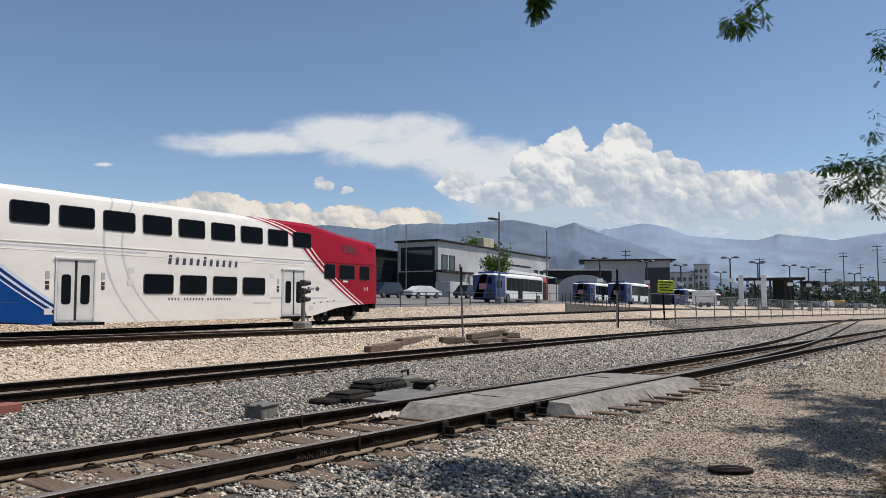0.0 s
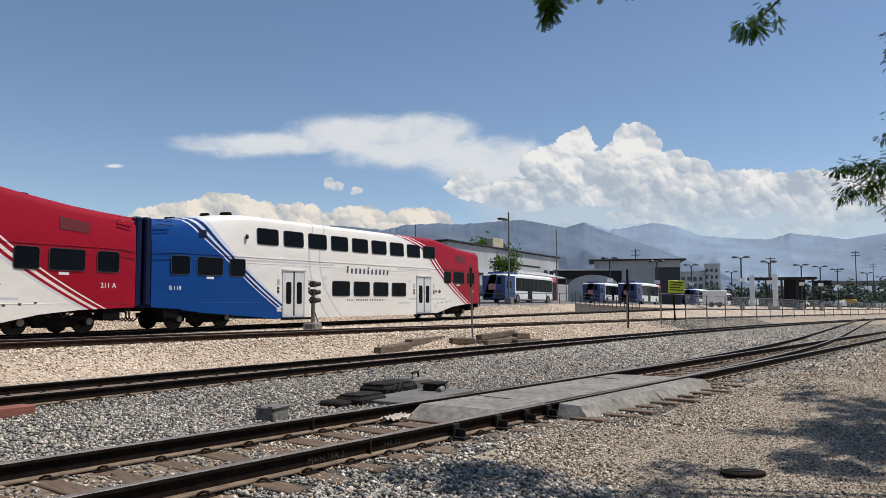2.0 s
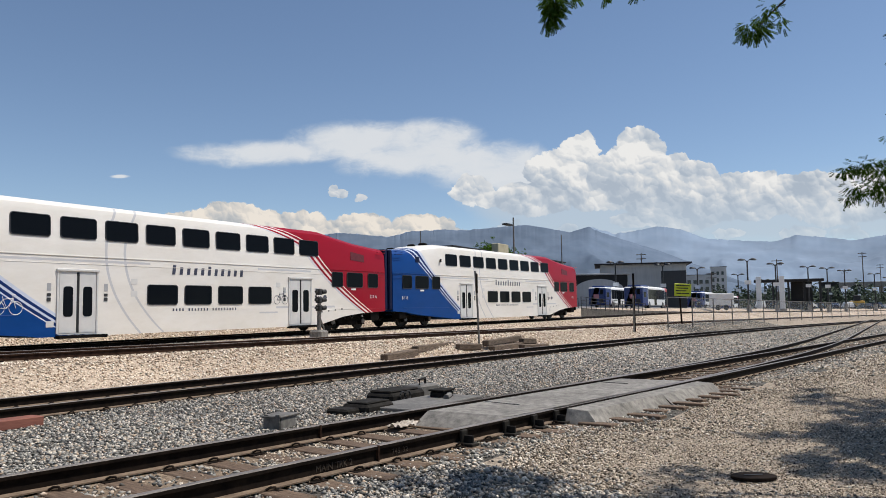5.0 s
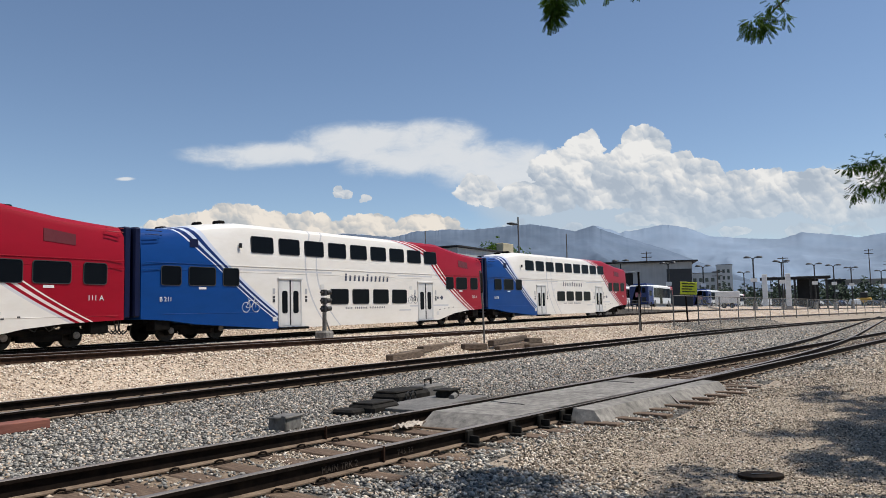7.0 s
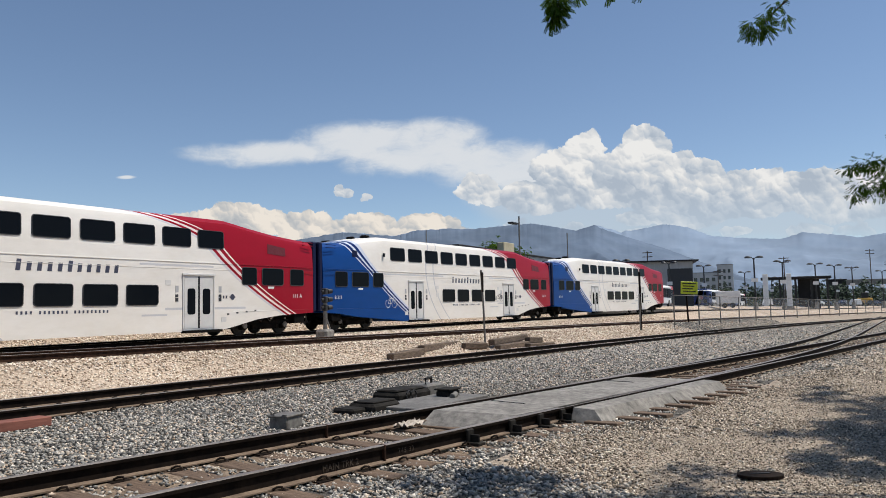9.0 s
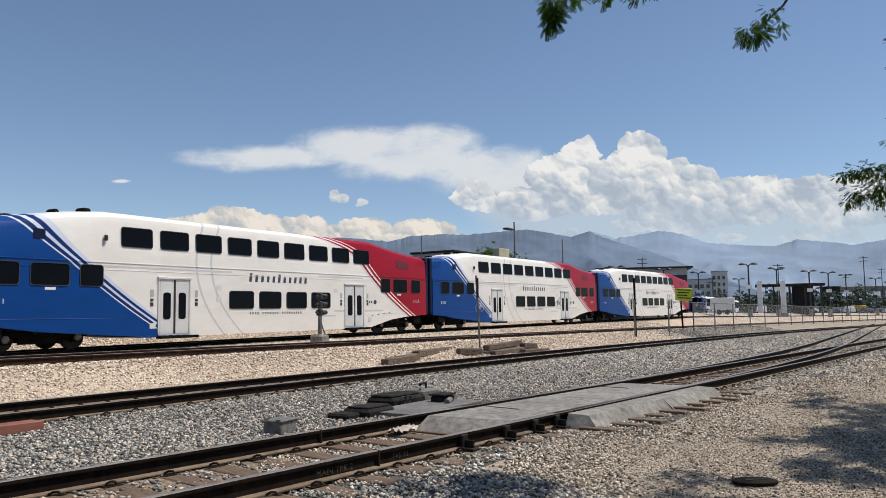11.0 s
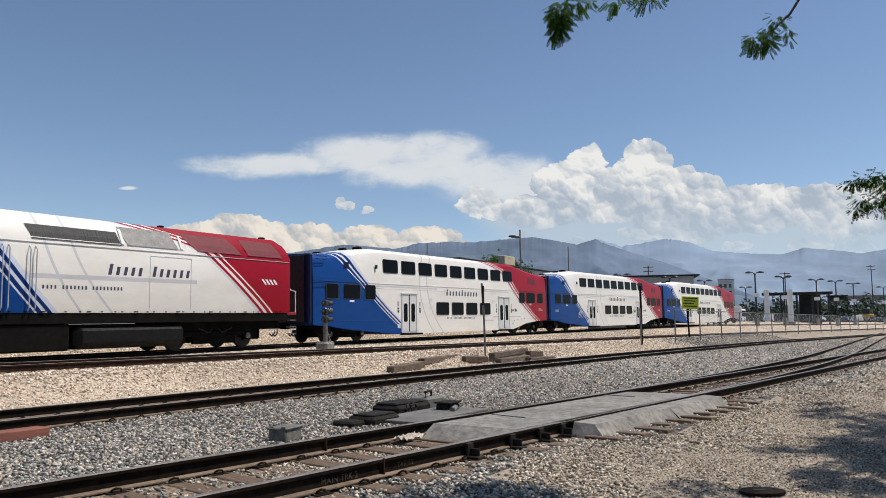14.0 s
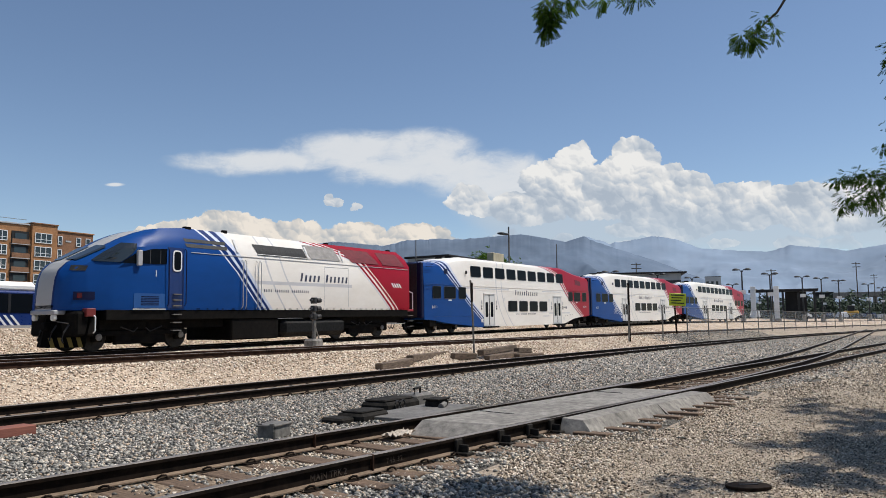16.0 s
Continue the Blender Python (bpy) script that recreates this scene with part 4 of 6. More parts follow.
def cloud_material():
    m = bpy.data.materials.new("clouds")
    m.use_nodes = True
    n, l = m.node_tree.nodes, m.node_tree.links
    n.remove(n["Principled BSDF"])
    tc = n.new("ShaderNodeTexCoord")

    def vec(op, a_, b_):
        q = n.new("ShaderNodeVectorMath")
        q.operation = op
        for i, val in enumerate((a_, b_)):
            if isinstance(val, tuple):
                q.inputs[i].default_value = val
            else:
                l.new(val, q.inputs[i])
        return q.outputs["Value"] if op in ("DOT_PRODUCT",) else q.outputs[0]

    def op(kind, a_, b_=0.0, c=None):
        q = n.new("ShaderNodeMath")
        q.operation = kind
        for i, val in enumerate((a_, b_, c)):
            if val is None:
                continue
            if isinstance(val, (int, float)):
                q.inputs[i].default_value = val
            else:
                l.new(val, q.inputs[i])
        return q.outputs[0]

    def tex(v, scale, detail, rough=0.6, color=False):
        t = n.new("ShaderNodeTexNoise")
        t.inputs["Scale"].default_value, t.inputs["Detail"].default_value, t.inputs["Roughness"].default_value = scale, detail, rough
        l.new(v, t.inputs["Vector"])
        return t.outputs[1 if color else 0]
    base = tc.outputs["Object"]
    sepz = n.new("ShaderNodeSeparateXYZ")
    l.new(base, sepz.inputs[0])
    across, height = sepz.outputs[0], sepz.outputs[2]
    warp = vec("MULTIPLY", vec("SUBTRACT", tex(base, 0.014, 3, 0.5, True), (0.5, 0.5, 0.5)), (40, 0, 32))
    ripple = vec("MULTIPLY", vec("SUBTRACT", tex(base, 0.07, 5, 0.62, True), (0.5, 0.5, 0.5)), (13, 0, 13))
    p = vec("ADD", vec("ADD", base, warp), ripple)

    def heap(blobs, v):
        d = None
        for cx, cz, rx, rz in blobs:
            q = vec("MULTIPLY", vec("SUBTRACT", v, (cx, 0, cz)), (1 / rx, 0, 1 / rz))
            w = op("SUBTRACT", 1.0, vec("DOT_PRODUCT", q, q))
            d = w if d is None else op("SMOOTH_MAX", d, w, 0.2)
        return d

    def ease(v, lo, hi):
        q = n.new("ShaderNodeMapRange")
        q.interpolation_type = "SMOOTHSTEP"
        q.inputs["From Min"].default_value, q.inputs["From Max"].default_value = lo, hi
        l.new(v, q.inputs["Value"])
        return q.outputs[0]

    def puffs(scale):
        """Round billows: how far out a point lies in its billow, and how squarely it faces the sun."""
        t = n.new("ShaderNodeTexVoronoi")
        t.feature = "SMOOTH_F1"
        t.inputs["Scale"].default_value, t.inputs["Smoothness"].default_value = scale, 0.45
        l.new(p, t.inputs["Vector"])
        off = vec("MULTIPLY", vec("SUBTRACT", p, t.outputs["Position"]), (0.46 * scale, 0, 0.88 * scale))
        return op("SUBTRACT", 0.5, t.outputs["Distance"]), vec("DOT_PRODUCT", off, (1, 0, 1))
    # centre and half size of each heap, in thousandths of the sheet's own scale
    tall = heap([(223, 184, 40, 34), (195, 164, 52, 30), (158, 146, 42, 34), (240, 135, 78, 40), (316, 196, 34, 30), (332, 172, 46, 46), (300, 158, 40, 36), (387, 152, 26, 24), (400, 128, 72, 34), (340, 112, 95, 36),
                 (470, 116, 70, 28), (530, 122, 46, 22), (590, 108, 58, 28), (640, 118, 60, 24), (720, 112, 72, 34), (790, 118, 60, 30), (25, 114, 44, 30), (62, 100, 42, 18), (107, 106, 52, 24), (-214, 112, 20, 11), (-222, 122, 9, 10), (-173, 104, 11, 6), (250, 108, 130, 34), (470, 84, 190, 32), (700, 82, 150, 40), (380, 60, 120, 22), (140, 86, 70, 20),
                 (196, 44, 19, 9), (91, 54, 24, 9), (294, 32, 32, 8), (470, 32, 34, 9), (617, 34, 34, 13), (577, 26, 16, 9), (690, 32, 40, 10)], p)
    low = heap([(-414, 66, 92, 32), (-484, 60, 95, 24), (-314, 60, 82, 25), (-164, 56, 46, 26), (-60, 52, 60, 25), (-224, 40, 130, 22), (-540, 46, 70, 15), (-84, 34, 130, 20)], p)
    veil = heap([(-335, 186, 180, 27), (-184, 204, 140, 40), (-50, 206, 118, 40), (36, 160, 130, 52), (-70, 176, 170, 46), (100, 148, 100, 56), (-600, 148, 20, 4)], base)
    haze = heap([(300, 60, 260, 70), (560, 70, 260, 66), (800, 80, 240, 80), (130, 100, 130, 52)], base)
    r1, f1 = puffs(0.019)
    r2, f2 = puffs(0.043)
    r3, f3 = puffs(0.10)
    swell = op("ADD", op("ADD", op("MULTIPLY", r1, 0.55), op("MULTIPLY", r2, 0.38)), op("MULTIPLY", r3, 0.22))
    crisp = op("ADD", op("ADD", op("MAXIMUM", tall, low), swell), op("MULTIPLY", op("SUBTRACT", tex(p, 0.09, 6, 0.65), 0.5), 0.45))
    streak = tex(vec("ADD", vec("MULTIPLY", base, (0.45, 1, 1)), warp), 0.020, 7, 0.62)
    soft = op("ADD", veil, op("MULTIPLY", op("SUBTRACT", streak, 0.5), 2.0))
    # heaps thin out into haze towards their feet
    foot = ease(height, 20, 120)
    body = op("MAXIMUM", foot, ease(low, -0.2, 0.1))
    a1 = op("MULTIPLY", ease(crisp, 0.05, 0.19), op("ADD", op("MULTIPLY", body, 0.62), 0.38))
    a2 = op("MULTIPLY", ease(soft, -0.10, 0.95), 0.84)
    a3 = op("MULTIPLY", ease(op("ADD", haze, op("MULTIPLY", op("SUBTRACT", streak, 0.5), 0.8)), -0.2, 0.7), 0.80)
    back = op("MAXIMUM", a2, a3)
    alpha = op("SUBTRACT", 1.0, op("MULTIPLY", op("SUBTRACT", 1.0, a1), op("SUBTRACT", 1.0, back)))
    drift = op("SUBTRACT", tex(vec("ADD", p, (300.0, 0, 90.0)), 0.013, 4, 0.55), 0.5)
    facing = op("ADD", op("ADD", op("MULTIPLY", f1, 0.62), op("MULTIPLY", f2, 0.5)), op("MULTIPLY", f3, 0.25))
    rise = op("MULTIPLY", op("SUBTRACT", op("MINIMUM", height, 190), 125), 0.0034)
    tone = op("ADD", op("ADD", op("ADD", facing, 0.52), op("MULTIPLY", drift, 1.9)), op("MULTIPLY", rise, foot))
    tone = op("ADD", tone, op("MULTIPLY", ease(low, -0.6, 0.0), 0.30))
    r = ramp(n, [(0.14, (0.41, 0.475, 0.56)), (0.48, (0.54, 0.59, 0.65)), (0.76, (0.69, 0.705, 0.72)), (1.0, (0.83, 0.825, 0.81))])
    l.new(tone, r.inputs[0])
    lit = mixc(n, l, ease(low, -0.6, 0.0), r.outputs[0], mixc(n, l, 1.0, r.outputs[0], (1.0, 0.93, 0.85), "MULTIPLY"))
    rv = ramp(n, [(0.0, (0.50, 0.58, 0.68)), (0.5, (0.68, 0.72, 0.76)), (0.9, (0.775, 0.785, 0.79))])
    l.new(op("MULTIPLY", a2, op("ADD", op("MULTIPLY", streak, 0.9), 0.55)), rv.inputs[0])
    behind = mixc(n, l, ease(op("SUBTRACT", a3, a2), -0.1, 0.2), rv.outputs[0], (0.49, 0.57, 0.655))
    shade = mixc(n, l, a1, behind, lit)
    em, tr, mx = n.new("ShaderNodeEmission"), n.new("ShaderNodeBsdfTransparent"), n.new("ShaderNodeMixShader")
    l.new(shade, em.inputs[0])
    l.new(alpha, mx.inputs[0])
    l.new(tr.outputs[0], mx.inputs[1])
    l.new(em.outputs[0], mx.inputs[2])
    l.new(mx.outputs[0], n["Material Output"].inputs[0])
    return m


bm = bmesh.new()
vs = [bm.verts.new(q) for q in ((-1500, 0, -60), (1500, 0, -60), (1500, 0, 500), (-1500, 0, 500))]
bm.faces.new(vs)
clouds = part("cloud_backdrop", bm, cloud_material(), label="white cumulus and thin cirrus clouds in a blue sky", kind="structure")
tagged(clouds, category="clouds")
cx, cy = toward(30.14, 4300)
clouds.matrix_basis = pose(cx, cy, 1.25 + 4300 * math.tan(radians(4.62)), 0, 0, 30.14 - 90) @ pose(0, 0, 0, 4.62) @ Matrix.Scale(4300 / 1322 / math.cos(radians(4.62)), 4)

RIDGE = [(60, 4.4), (50, 5.0), (44, 5.6), (39.4, 6.37), (37.3, 6.24), (35.5, 6.05), (33.8, 6.46), (31.2, 6.6), (29.4, 6.52), (27.3, 6.69), (24.9, 6.85), (22.9, 6.49), (21.5, 6.2), (20.1, 6.58), (18.9, 6.2), (18.2, 5.95), (16.6, 6.17), (15, 6.42), (13.4, 6.08), (11.8, 5.38), (8.7, 5.04), (7.2, 4.95), (5.8, 5.33), (3.6, 5.0), (2.3, 4.76), (0.9, 4.97), (-0.6, 5.12), (-6, 4.6), (-20, 4.2)]
RIDGE.reverse()
# Aerial haze is put into both rock colours, paler on the far range.
M_mount = mottled("mountain rock tinted with haze", (0.122, 0.165, 0.232), (0.150, 0.195, 0.264), 0.012, 0.95, 0, 0, 40, spec=0.0, big=0.002)
M_mount2 = mottled("far mountain rock paled by haze", (0.235, 0.310, 0.415), (0.262, 0.335, 0.44), 0.010, 0.95, 0, 0, 40, spec=0.0, big=0.002)


def crest(x, y, seed):
    """Sharp-crested relief of spurs and gullies, about 0 to 1."""
    out, gain = 0.0, 0.55
    for k in range(4):
        out += gain * (1 - abs(noise.noise((x, y, seed + 7 * k))) * 2)
        x, y, gain = 1.6 * x - 1.2 * y, 1.2 * x + 1.6 * y, gain * 0.48
    return out


FRONT = [(2, 0.4), (8, 1.6), (12, 3.3), (15, 4.6), (17.5, 5.5), (19.2, 6.1)] + [q for q in RIDGE if q[0] > 20]


def mountains(name, dist, crests, mat, seed, label, lo, hi):
    bm = bmesh.new()
    rows = []
    cols, deep = 640, 44
    for i in range(cols + 1):
        a_ = lo + (hi - lo) * i / cols
        rough_edge = 1 + 0.012 * noise.noise((a_ * 2.1, seed, 0)) + 0.013 * (0.3 - abs(noise.noise((a_ * 4.7, seed, 1)))) + 0.003 * noise.noise((a_ * 11.3, seed, 2))
        peak = dist * math.tan(radians(max(0.4, interp(a_, crests)))) * rough_edge
        mean = sum(dist * math.tan(radians(max(0.4, interp(a_ + q * 0.5, crests)))) for q in range(-12, 13)) / 25
        row = []
        for j in range(deep + 1):
            f = j / deep
            d = dist - 1100 * (1 - f)
            u, v = a_ * dist * 0.01745 / 420, f * 1100 / 420
            z = (mean + (peak - mean) * f ** 5) * f ** 1.15 + 95 * (crest(u + 0.35 * v, v * 0.8, seed) - 0.45) * math.sin(f * math.pi) ** 0.8 * (0.4 + 0.6 * (1 - f))
            row.append(bm.verts.new((*toward(a_, d), z - 6 * (1 - f))))
        rows.append(row)
    for a_, b_ in zip(rows, rows[1:]):
        for j in range(deep):
            bm.faces.new((a_[j], b_[j], b_[j + 1], a_[j + 1]))
    return tagged(part(name, bm, mat, smooth=True), label, "mountains", kind="structure")


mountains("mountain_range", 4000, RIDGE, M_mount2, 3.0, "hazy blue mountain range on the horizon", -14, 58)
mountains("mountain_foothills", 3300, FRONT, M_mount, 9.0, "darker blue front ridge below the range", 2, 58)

# ---- station yard beyond the tracks ----
M_wallgrey = mottled("light grey metal wall", (0.42, 0.43, 0.44), (0.50, 0.51, 0.52), 0.8, 0.7, 0, 0.05, stretch=(3, 3, 0.2))
M_walldark = mottled("dark grey wall", (0.006, 0.0065, 0.007), (0.018, 0.018, 0.02), 0.8, 0.7, 0, 0.05)
M_white = paint("white painted metal", (0.78, 0.78, 0.77), 0.45)
M_black = paint("black painted steel", (0.012, 0.012, 0.013), 0.45)
M_leaf = islands("green leaves", [(0, (0.012, 0.032, 0.006)), (0.5, (0.035, 0.08, 0.012)), (1, (0.10, 0.17, 0.03))], 0.8, 0.04)
def let_through(m, share_, tint):
    """Light shines through thin leaves."""
    n, l = m.node_tree.nodes, m.node_tree.links
    tl, mx = n.new("ShaderNodeBsdfTranslucent"), n.new("ShaderNodeMixShader")
    tl.inputs[0].default_value, mx.inputs[0].default_value = (*tint, 1), share_
    l.new(n["Principled BSDF"].outputs[0], mx.inputs[1])
    l.new(tl.outputs[0], mx.inputs[2])
    l.new(mx.outputs[0], n["Material Output"].inputs[0])


let_through(M_leaf, 0.24, (0.10, 0.19, 0.02))
M_farleaf = islands("distant green leaves", [(0, (0.025, 0.04, 0.03)), (1, (0.06, 0.085, 0.05))], 0.9)
M_bark = mottled("grey brown bark", (0.05, 0.04, 0.03), (0.14, 0.11, 0.09), 14, 0.9, 0, 0.6, stretch=(3, 3, 0.5))
M_yellow = paint("faded yellow sign", (0.62, 0.68, 0.03), 0.5)
M_brick = mottled("orange brown brick", (0.30, 0.14, 0.06), (0.42, 0.22, 0.10), 3, 0.85, 0, 0.2)
M_brickdark = mottled("brown brick", (0.20, 0.10, 0.055), (0.29, 0.155, 0.085), 3, 0.85, 0, 0.2)
M_busblue = paint("bus blue paint", (0.008, 0.03, 0.15), 0.3)
M_busred = paint("bus red paint", (0.45, 0.03, 0.03), 0.3)
M_pane, _n, _l, _b = shader("building glass", 0.08, 0, 0.6)
_b.inputs["Base Color"].default_value = (0.02, 0.03, 0.035, 1)


def block(name, x, y, z, w, d, h, turn, label, wall, roof=None, eave=0.4):
    """A flat-roofed building: corner at x, y; w along its front, d deep."""
    t = thing(name, pose(x, y, z, 0, 0, turn), label, "building")
    part("wall", box(0, w, 0, d, -1.5, h, 0.02), wall, t)
    part("roof", box(-eave, w + eave, -eave, d + eave, h, h + 0.3, 0.04), roof or M_walldark, t)
    return t


def window_row(t, xs, y, z0, z1, w, depth=0.06, face="front", frame=None):
    for x in xs:
        if face == "front":
            win = part("window", box(x, x + w, y - depth, y + 0.02, z0, z1), M_pane, t)
            part("frame", ring_plate([(x - 0.12, z0 - 0.12), (x + w + 0.12, z0 - 0.12), (x + w + 0.12, z1 + 0.12), (x - 0.12, z1 + 0.12)], [(x, z0), (x + w, z0), (x + w, z1), (x, z1)], 0.1, lambda a_, b_, o: (a_, y - o, b_)), frame or M_trim, win)
        else:
            part("window", box(y - depth, y + 0.02, x, x + w, z0, z1), M_pane, t)


office = block("office_building", 98.4, 58, 3.0, 14.2, 7.4, 8.7, 0, "two-storey light grey office building with a dark glazed end", M_wallgrey)
window_row(office, [1.2, 3.6], 0, 4.5, 6.6, 1.5)
window_row(office, [1.0], -0.0, 4.6, 7.4, 5.4, face="end")
part("entrance_wall", box(-0.06, 0.0, 0.3, 7.2, 0.0, 4.0), M_walldark, office)
part("window_surround", box(-0.05, 0.0, 0.6, 6.8, 4.2, 7.9), M_walldark, office)
part("canopy", box(-1.5, 9, -1.6, 0, 3.9, 4.2, 0.03), M_walldark, office)
part("service_annex", box(-0.8, 8.5, -2.6, 0.0, -1.0, 2.4, 0.05), M_wallgrey, office)
hall = block("depot_hall", 119, 62, 3.2, 34, 14, 9.2, 0, "long light grey depot hall with a dark roof edge", M_wallgrey)
window_row(hall, [26, 29], 0, 4.0, 6.2, 1.6)
part("wall_band", box(0, 24, -0.05, 0, 6.6, 6.9), M_walldark, hall)
part("roof_unit", box(4.6, 9.0, 1, 2.4, 9.3, 11.4, 0.1), mottled("tan cabinet", (0.42, 0.37, 0.25), (0.5, 0.45, 0.32), 2, 0.8), hall)
dark_shed = block("dark_workshop", 81.5, 67, 2.8, 20, 12, 7.5, 0, "low dark grey workshop building with a wide window", M_walldark)
window_row(dark_shed, [8.5], 0, 3.0, 5.0, 9.0)


def placed(name, deg, dist, z, w, d, h, label, wall, roof=None, eave=0.3):
    x, y = toward(deg, dist)
    return block(name, x, y, z, w, d, h, deg - 90, label, wall, roof, eave)


station = placed("station_building", 19.4, 175, 2.2, 19, 12, 10.2, "grey station building with a flat overhanging roof", M_wallgrey, M_walldark, 1.2)
part("dark_wing", box(13.5, 18.9, -0.1, 0, 0.0, 8.6), M_trim, station)
window_row(station, [2.2, 4.4], 0, 6.3, 8.2, 1.6)
barn = thing("arched_shelter", pose(*toward(19.5, 128), 2.0, 0, 0, 19.5 - 90), "small white arched-roof shelter beside the buses", "shelter")
bm = bmesh.new()
prof = [(4.2 * math.cos(radians(k * 12)), 3.0 + 2.1 * math.sin(radians(k * 12))) for k in range(16)]
prof = [(4.2, -1), *prof, (-4.2, -1)]
fr = [[bm.verts.new((x, y, z)) for x, z in prof] for y in (0, 9)]
for i in range(len(prof) - 1):
    bm.faces.new((fr[0][i], fr[0][i + 1], fr[1][i + 1], fr[1][i]))
bm.faces.new(fr[0])
bm.faces.new(fr[1])
part("shell", bm, M_wallgrey, barn, smooth=True)
tower = placed("apartment_tower", 11.55, 640, 0, 12, 16, 38, "pale apartment tower far behind the yard", mottled("pale concrete", (0.5, 0.5, 0.5), (0.6, 0.6, 0.6), 0.2, 0.9))
for k in range(5):
    window_row(tower, [1 + 3.6 * i for i in range(3)], 0, 10 + 5.4 * k, 12.6 + 5.4 * k, 1.6)
wide = placed("low_office_block", 13.3, 560, 0, 18, 20, 28, "pale low office block far behind the yard", M_wallgrey)
for k in range(3):
    window_row(wide, [1.5 + 4 * i for i in range(4)], 0, 12 + 5 * k, 14.4 + 5 * k, 2)

annex = placed("low_annex", 22.3, 152, 2.0, 13, 9, 7.0, "low dark annex behind the white awning", M_walldark, M_wallgrey, 0.5)
window_row(annex, [2.0, 7.0], 0, 3.0, 5.2, 3.6)
kiosk = placed("plant_room", 4.6, 330, 1.0, 7, 6, 11.5, "small dark plant room above the far yard", M_walldark)
window_row(kiosk, [1.0, 4.0], 0, 8.0, 10.0, 1.8)
# white awning beside the hall
awn = thing("white_awning", pose(108, 50, 2.6), "white fabric awning on posts behind the bus", "awning")
bm = bmesh.new()
q = [bm.verts.new(p) for p in ((0, 0, 4.4), (20, 0, 4.3), (18, 4, 5.3), (2, 4, 5.4), (0, 8, 4.4), (20, 8, 4.3))]
for f in ((0, 1, 2, 3), (3, 2, 5, 4), (0, 3, 4), (1, 5, 2)):
    bm.faces.new([q[i] for i in f])
bmesh.ops.solidify(bm, geom=bm.faces, thickness=0.1)
part("cloth", bm, M_white, awn)
for x, y in ((0.3, 0.3), (19.7, 0.3), (0.3, 7.7), (19.7, 7.7)):
    part("post", tube([(x, y, -1), (x, y, 4.4)], 0.08), M_steel, awn)
yard_wall = thing("yard_wall", pose(92, 49, 2.4), "light grey wall behind the parked cars", "wall", kind="structure")
part("wall_panel", box(0, 12, 0, 0.3, -1, 3.4, 0.02), M_wallgrey, yard_wall)
part("wall_panel", box(34, 55, 4, 4.3, -1, 3.6, 0.02), M_wallgrey, yard_wall)


M_poster = paint("poster pink", (0.5, 0.2, 0.22), 0.5)


def bus(x, y, z, turn, label, long=12.4):
    b_ = thing("city_bus", pose(x, y, z, 0, 0, turn), label, "bus", "parked city buses")
    part("body", box(0, long, 0, 2.55, 0.35, 2.95, 0.14), M_white, b_)
    part("rear_end", box(-0.02, 2.6, -0.012, 2.562, 0.33, 2.9, 0.14), M_busblue, b_, "blue rear end")
    part("front_end", box(long - 1.3, long + 0.02, -0.012, 2.562, 0.36, 2.98, 0.14), M_busred, b_, "red front end")
    bm = bmesh.new()
    q = [bm.verts.new((-0.035, y_, z_)) for y_, z_ in ((1.55, 2.88), (0.85, 2.88), (1.35, 0.55), (2.35, 0.55))]
    bm.faces.new(q)
    bmesh.ops.solidify(bm, geom=bm.faces, thickness=0.01)
    part("rear_stripe", bm, M_greypaint, b_, "slanted silver stripe")
    part("rear_poster", box(-0.05, -0.02, 0.95, 1.75, 1.35, 1.95), M_poster, b_)
    part("rear_window", box(-0.045, 0.0, 0.35, 0.8, 1.9, 2.6), M_glass, b_)
    part("engine_grille", box(-0.045, 0.0, 0.3, 0.9, 0.6, 1.3), M_black, b_)
    part("window_band", box(2.7, long - 1.4, -0.02, 0.0, 1.30, 2.62), M_glass, b_)
    for k in range(7):
        x_ = 3.9 + k * (long - 6.0) / 7
        part("window_post", box(x_, x_ + 0.07, -0.028, -0.018, 1.30, 2.62), M_trim, b_)
    part("window_band", box(0.5, 1.6, -0.02, 0.0, 1.5, 2.2), M_glass, b_)
    part("door", box(long - 1.25, long - 0.25, -0.03, 0.0, 0.45, 2.45), M_glass, b_)
    part("door", box(5.6, 6.7, -0.03, 0.0, 0.45, 2.45), M_glass, b_)
    part("roof_pod", box(0.6, 3.8, 0.3, 2.25, 2.9, 3.18, 0.1), M_busblue, b_)
    part("roof_pod", box(4.0, long - 0.5, 0.5, 2.05, 2.9, 3.08, 0.08), M_white, b_)
    part("bike_rack", box(long, long + 0.4, 0.4, 2.1, 0.6, 1.2, 0.05), M_black, b_)
    for wx in (3.1, long - 2.5):
        for wy in (-0.02, 2.29):
            w = part("wheel", disc(0.48, wy, wy + 0.28, 22), M_rubber, b_, smooth=True)
            w.matrix_basis = pose(wx, 0, 0.48)
            part("rim", disc(0.27, wy - 0.01, wy + 0.02, 16), M_steel, w)
    return b_


bus(67.2, 33.0, land(72, 33), 0, "white city bus with blue rear and red front, parked", 13.6)
bus(104, 35.9, land(104, 36), 0, "white city bus with blue rear by the arched shelter")
bus(99.5, 29.2, land(100, 30), 0, "white city bus with blue rear by the ramp fence")
bus(135, 29.2, land(135, 30), 0, "white city bus behind the yellow sign")
bus(168, 31, land(168, 31), 0, "white and red city bus at the far platform")


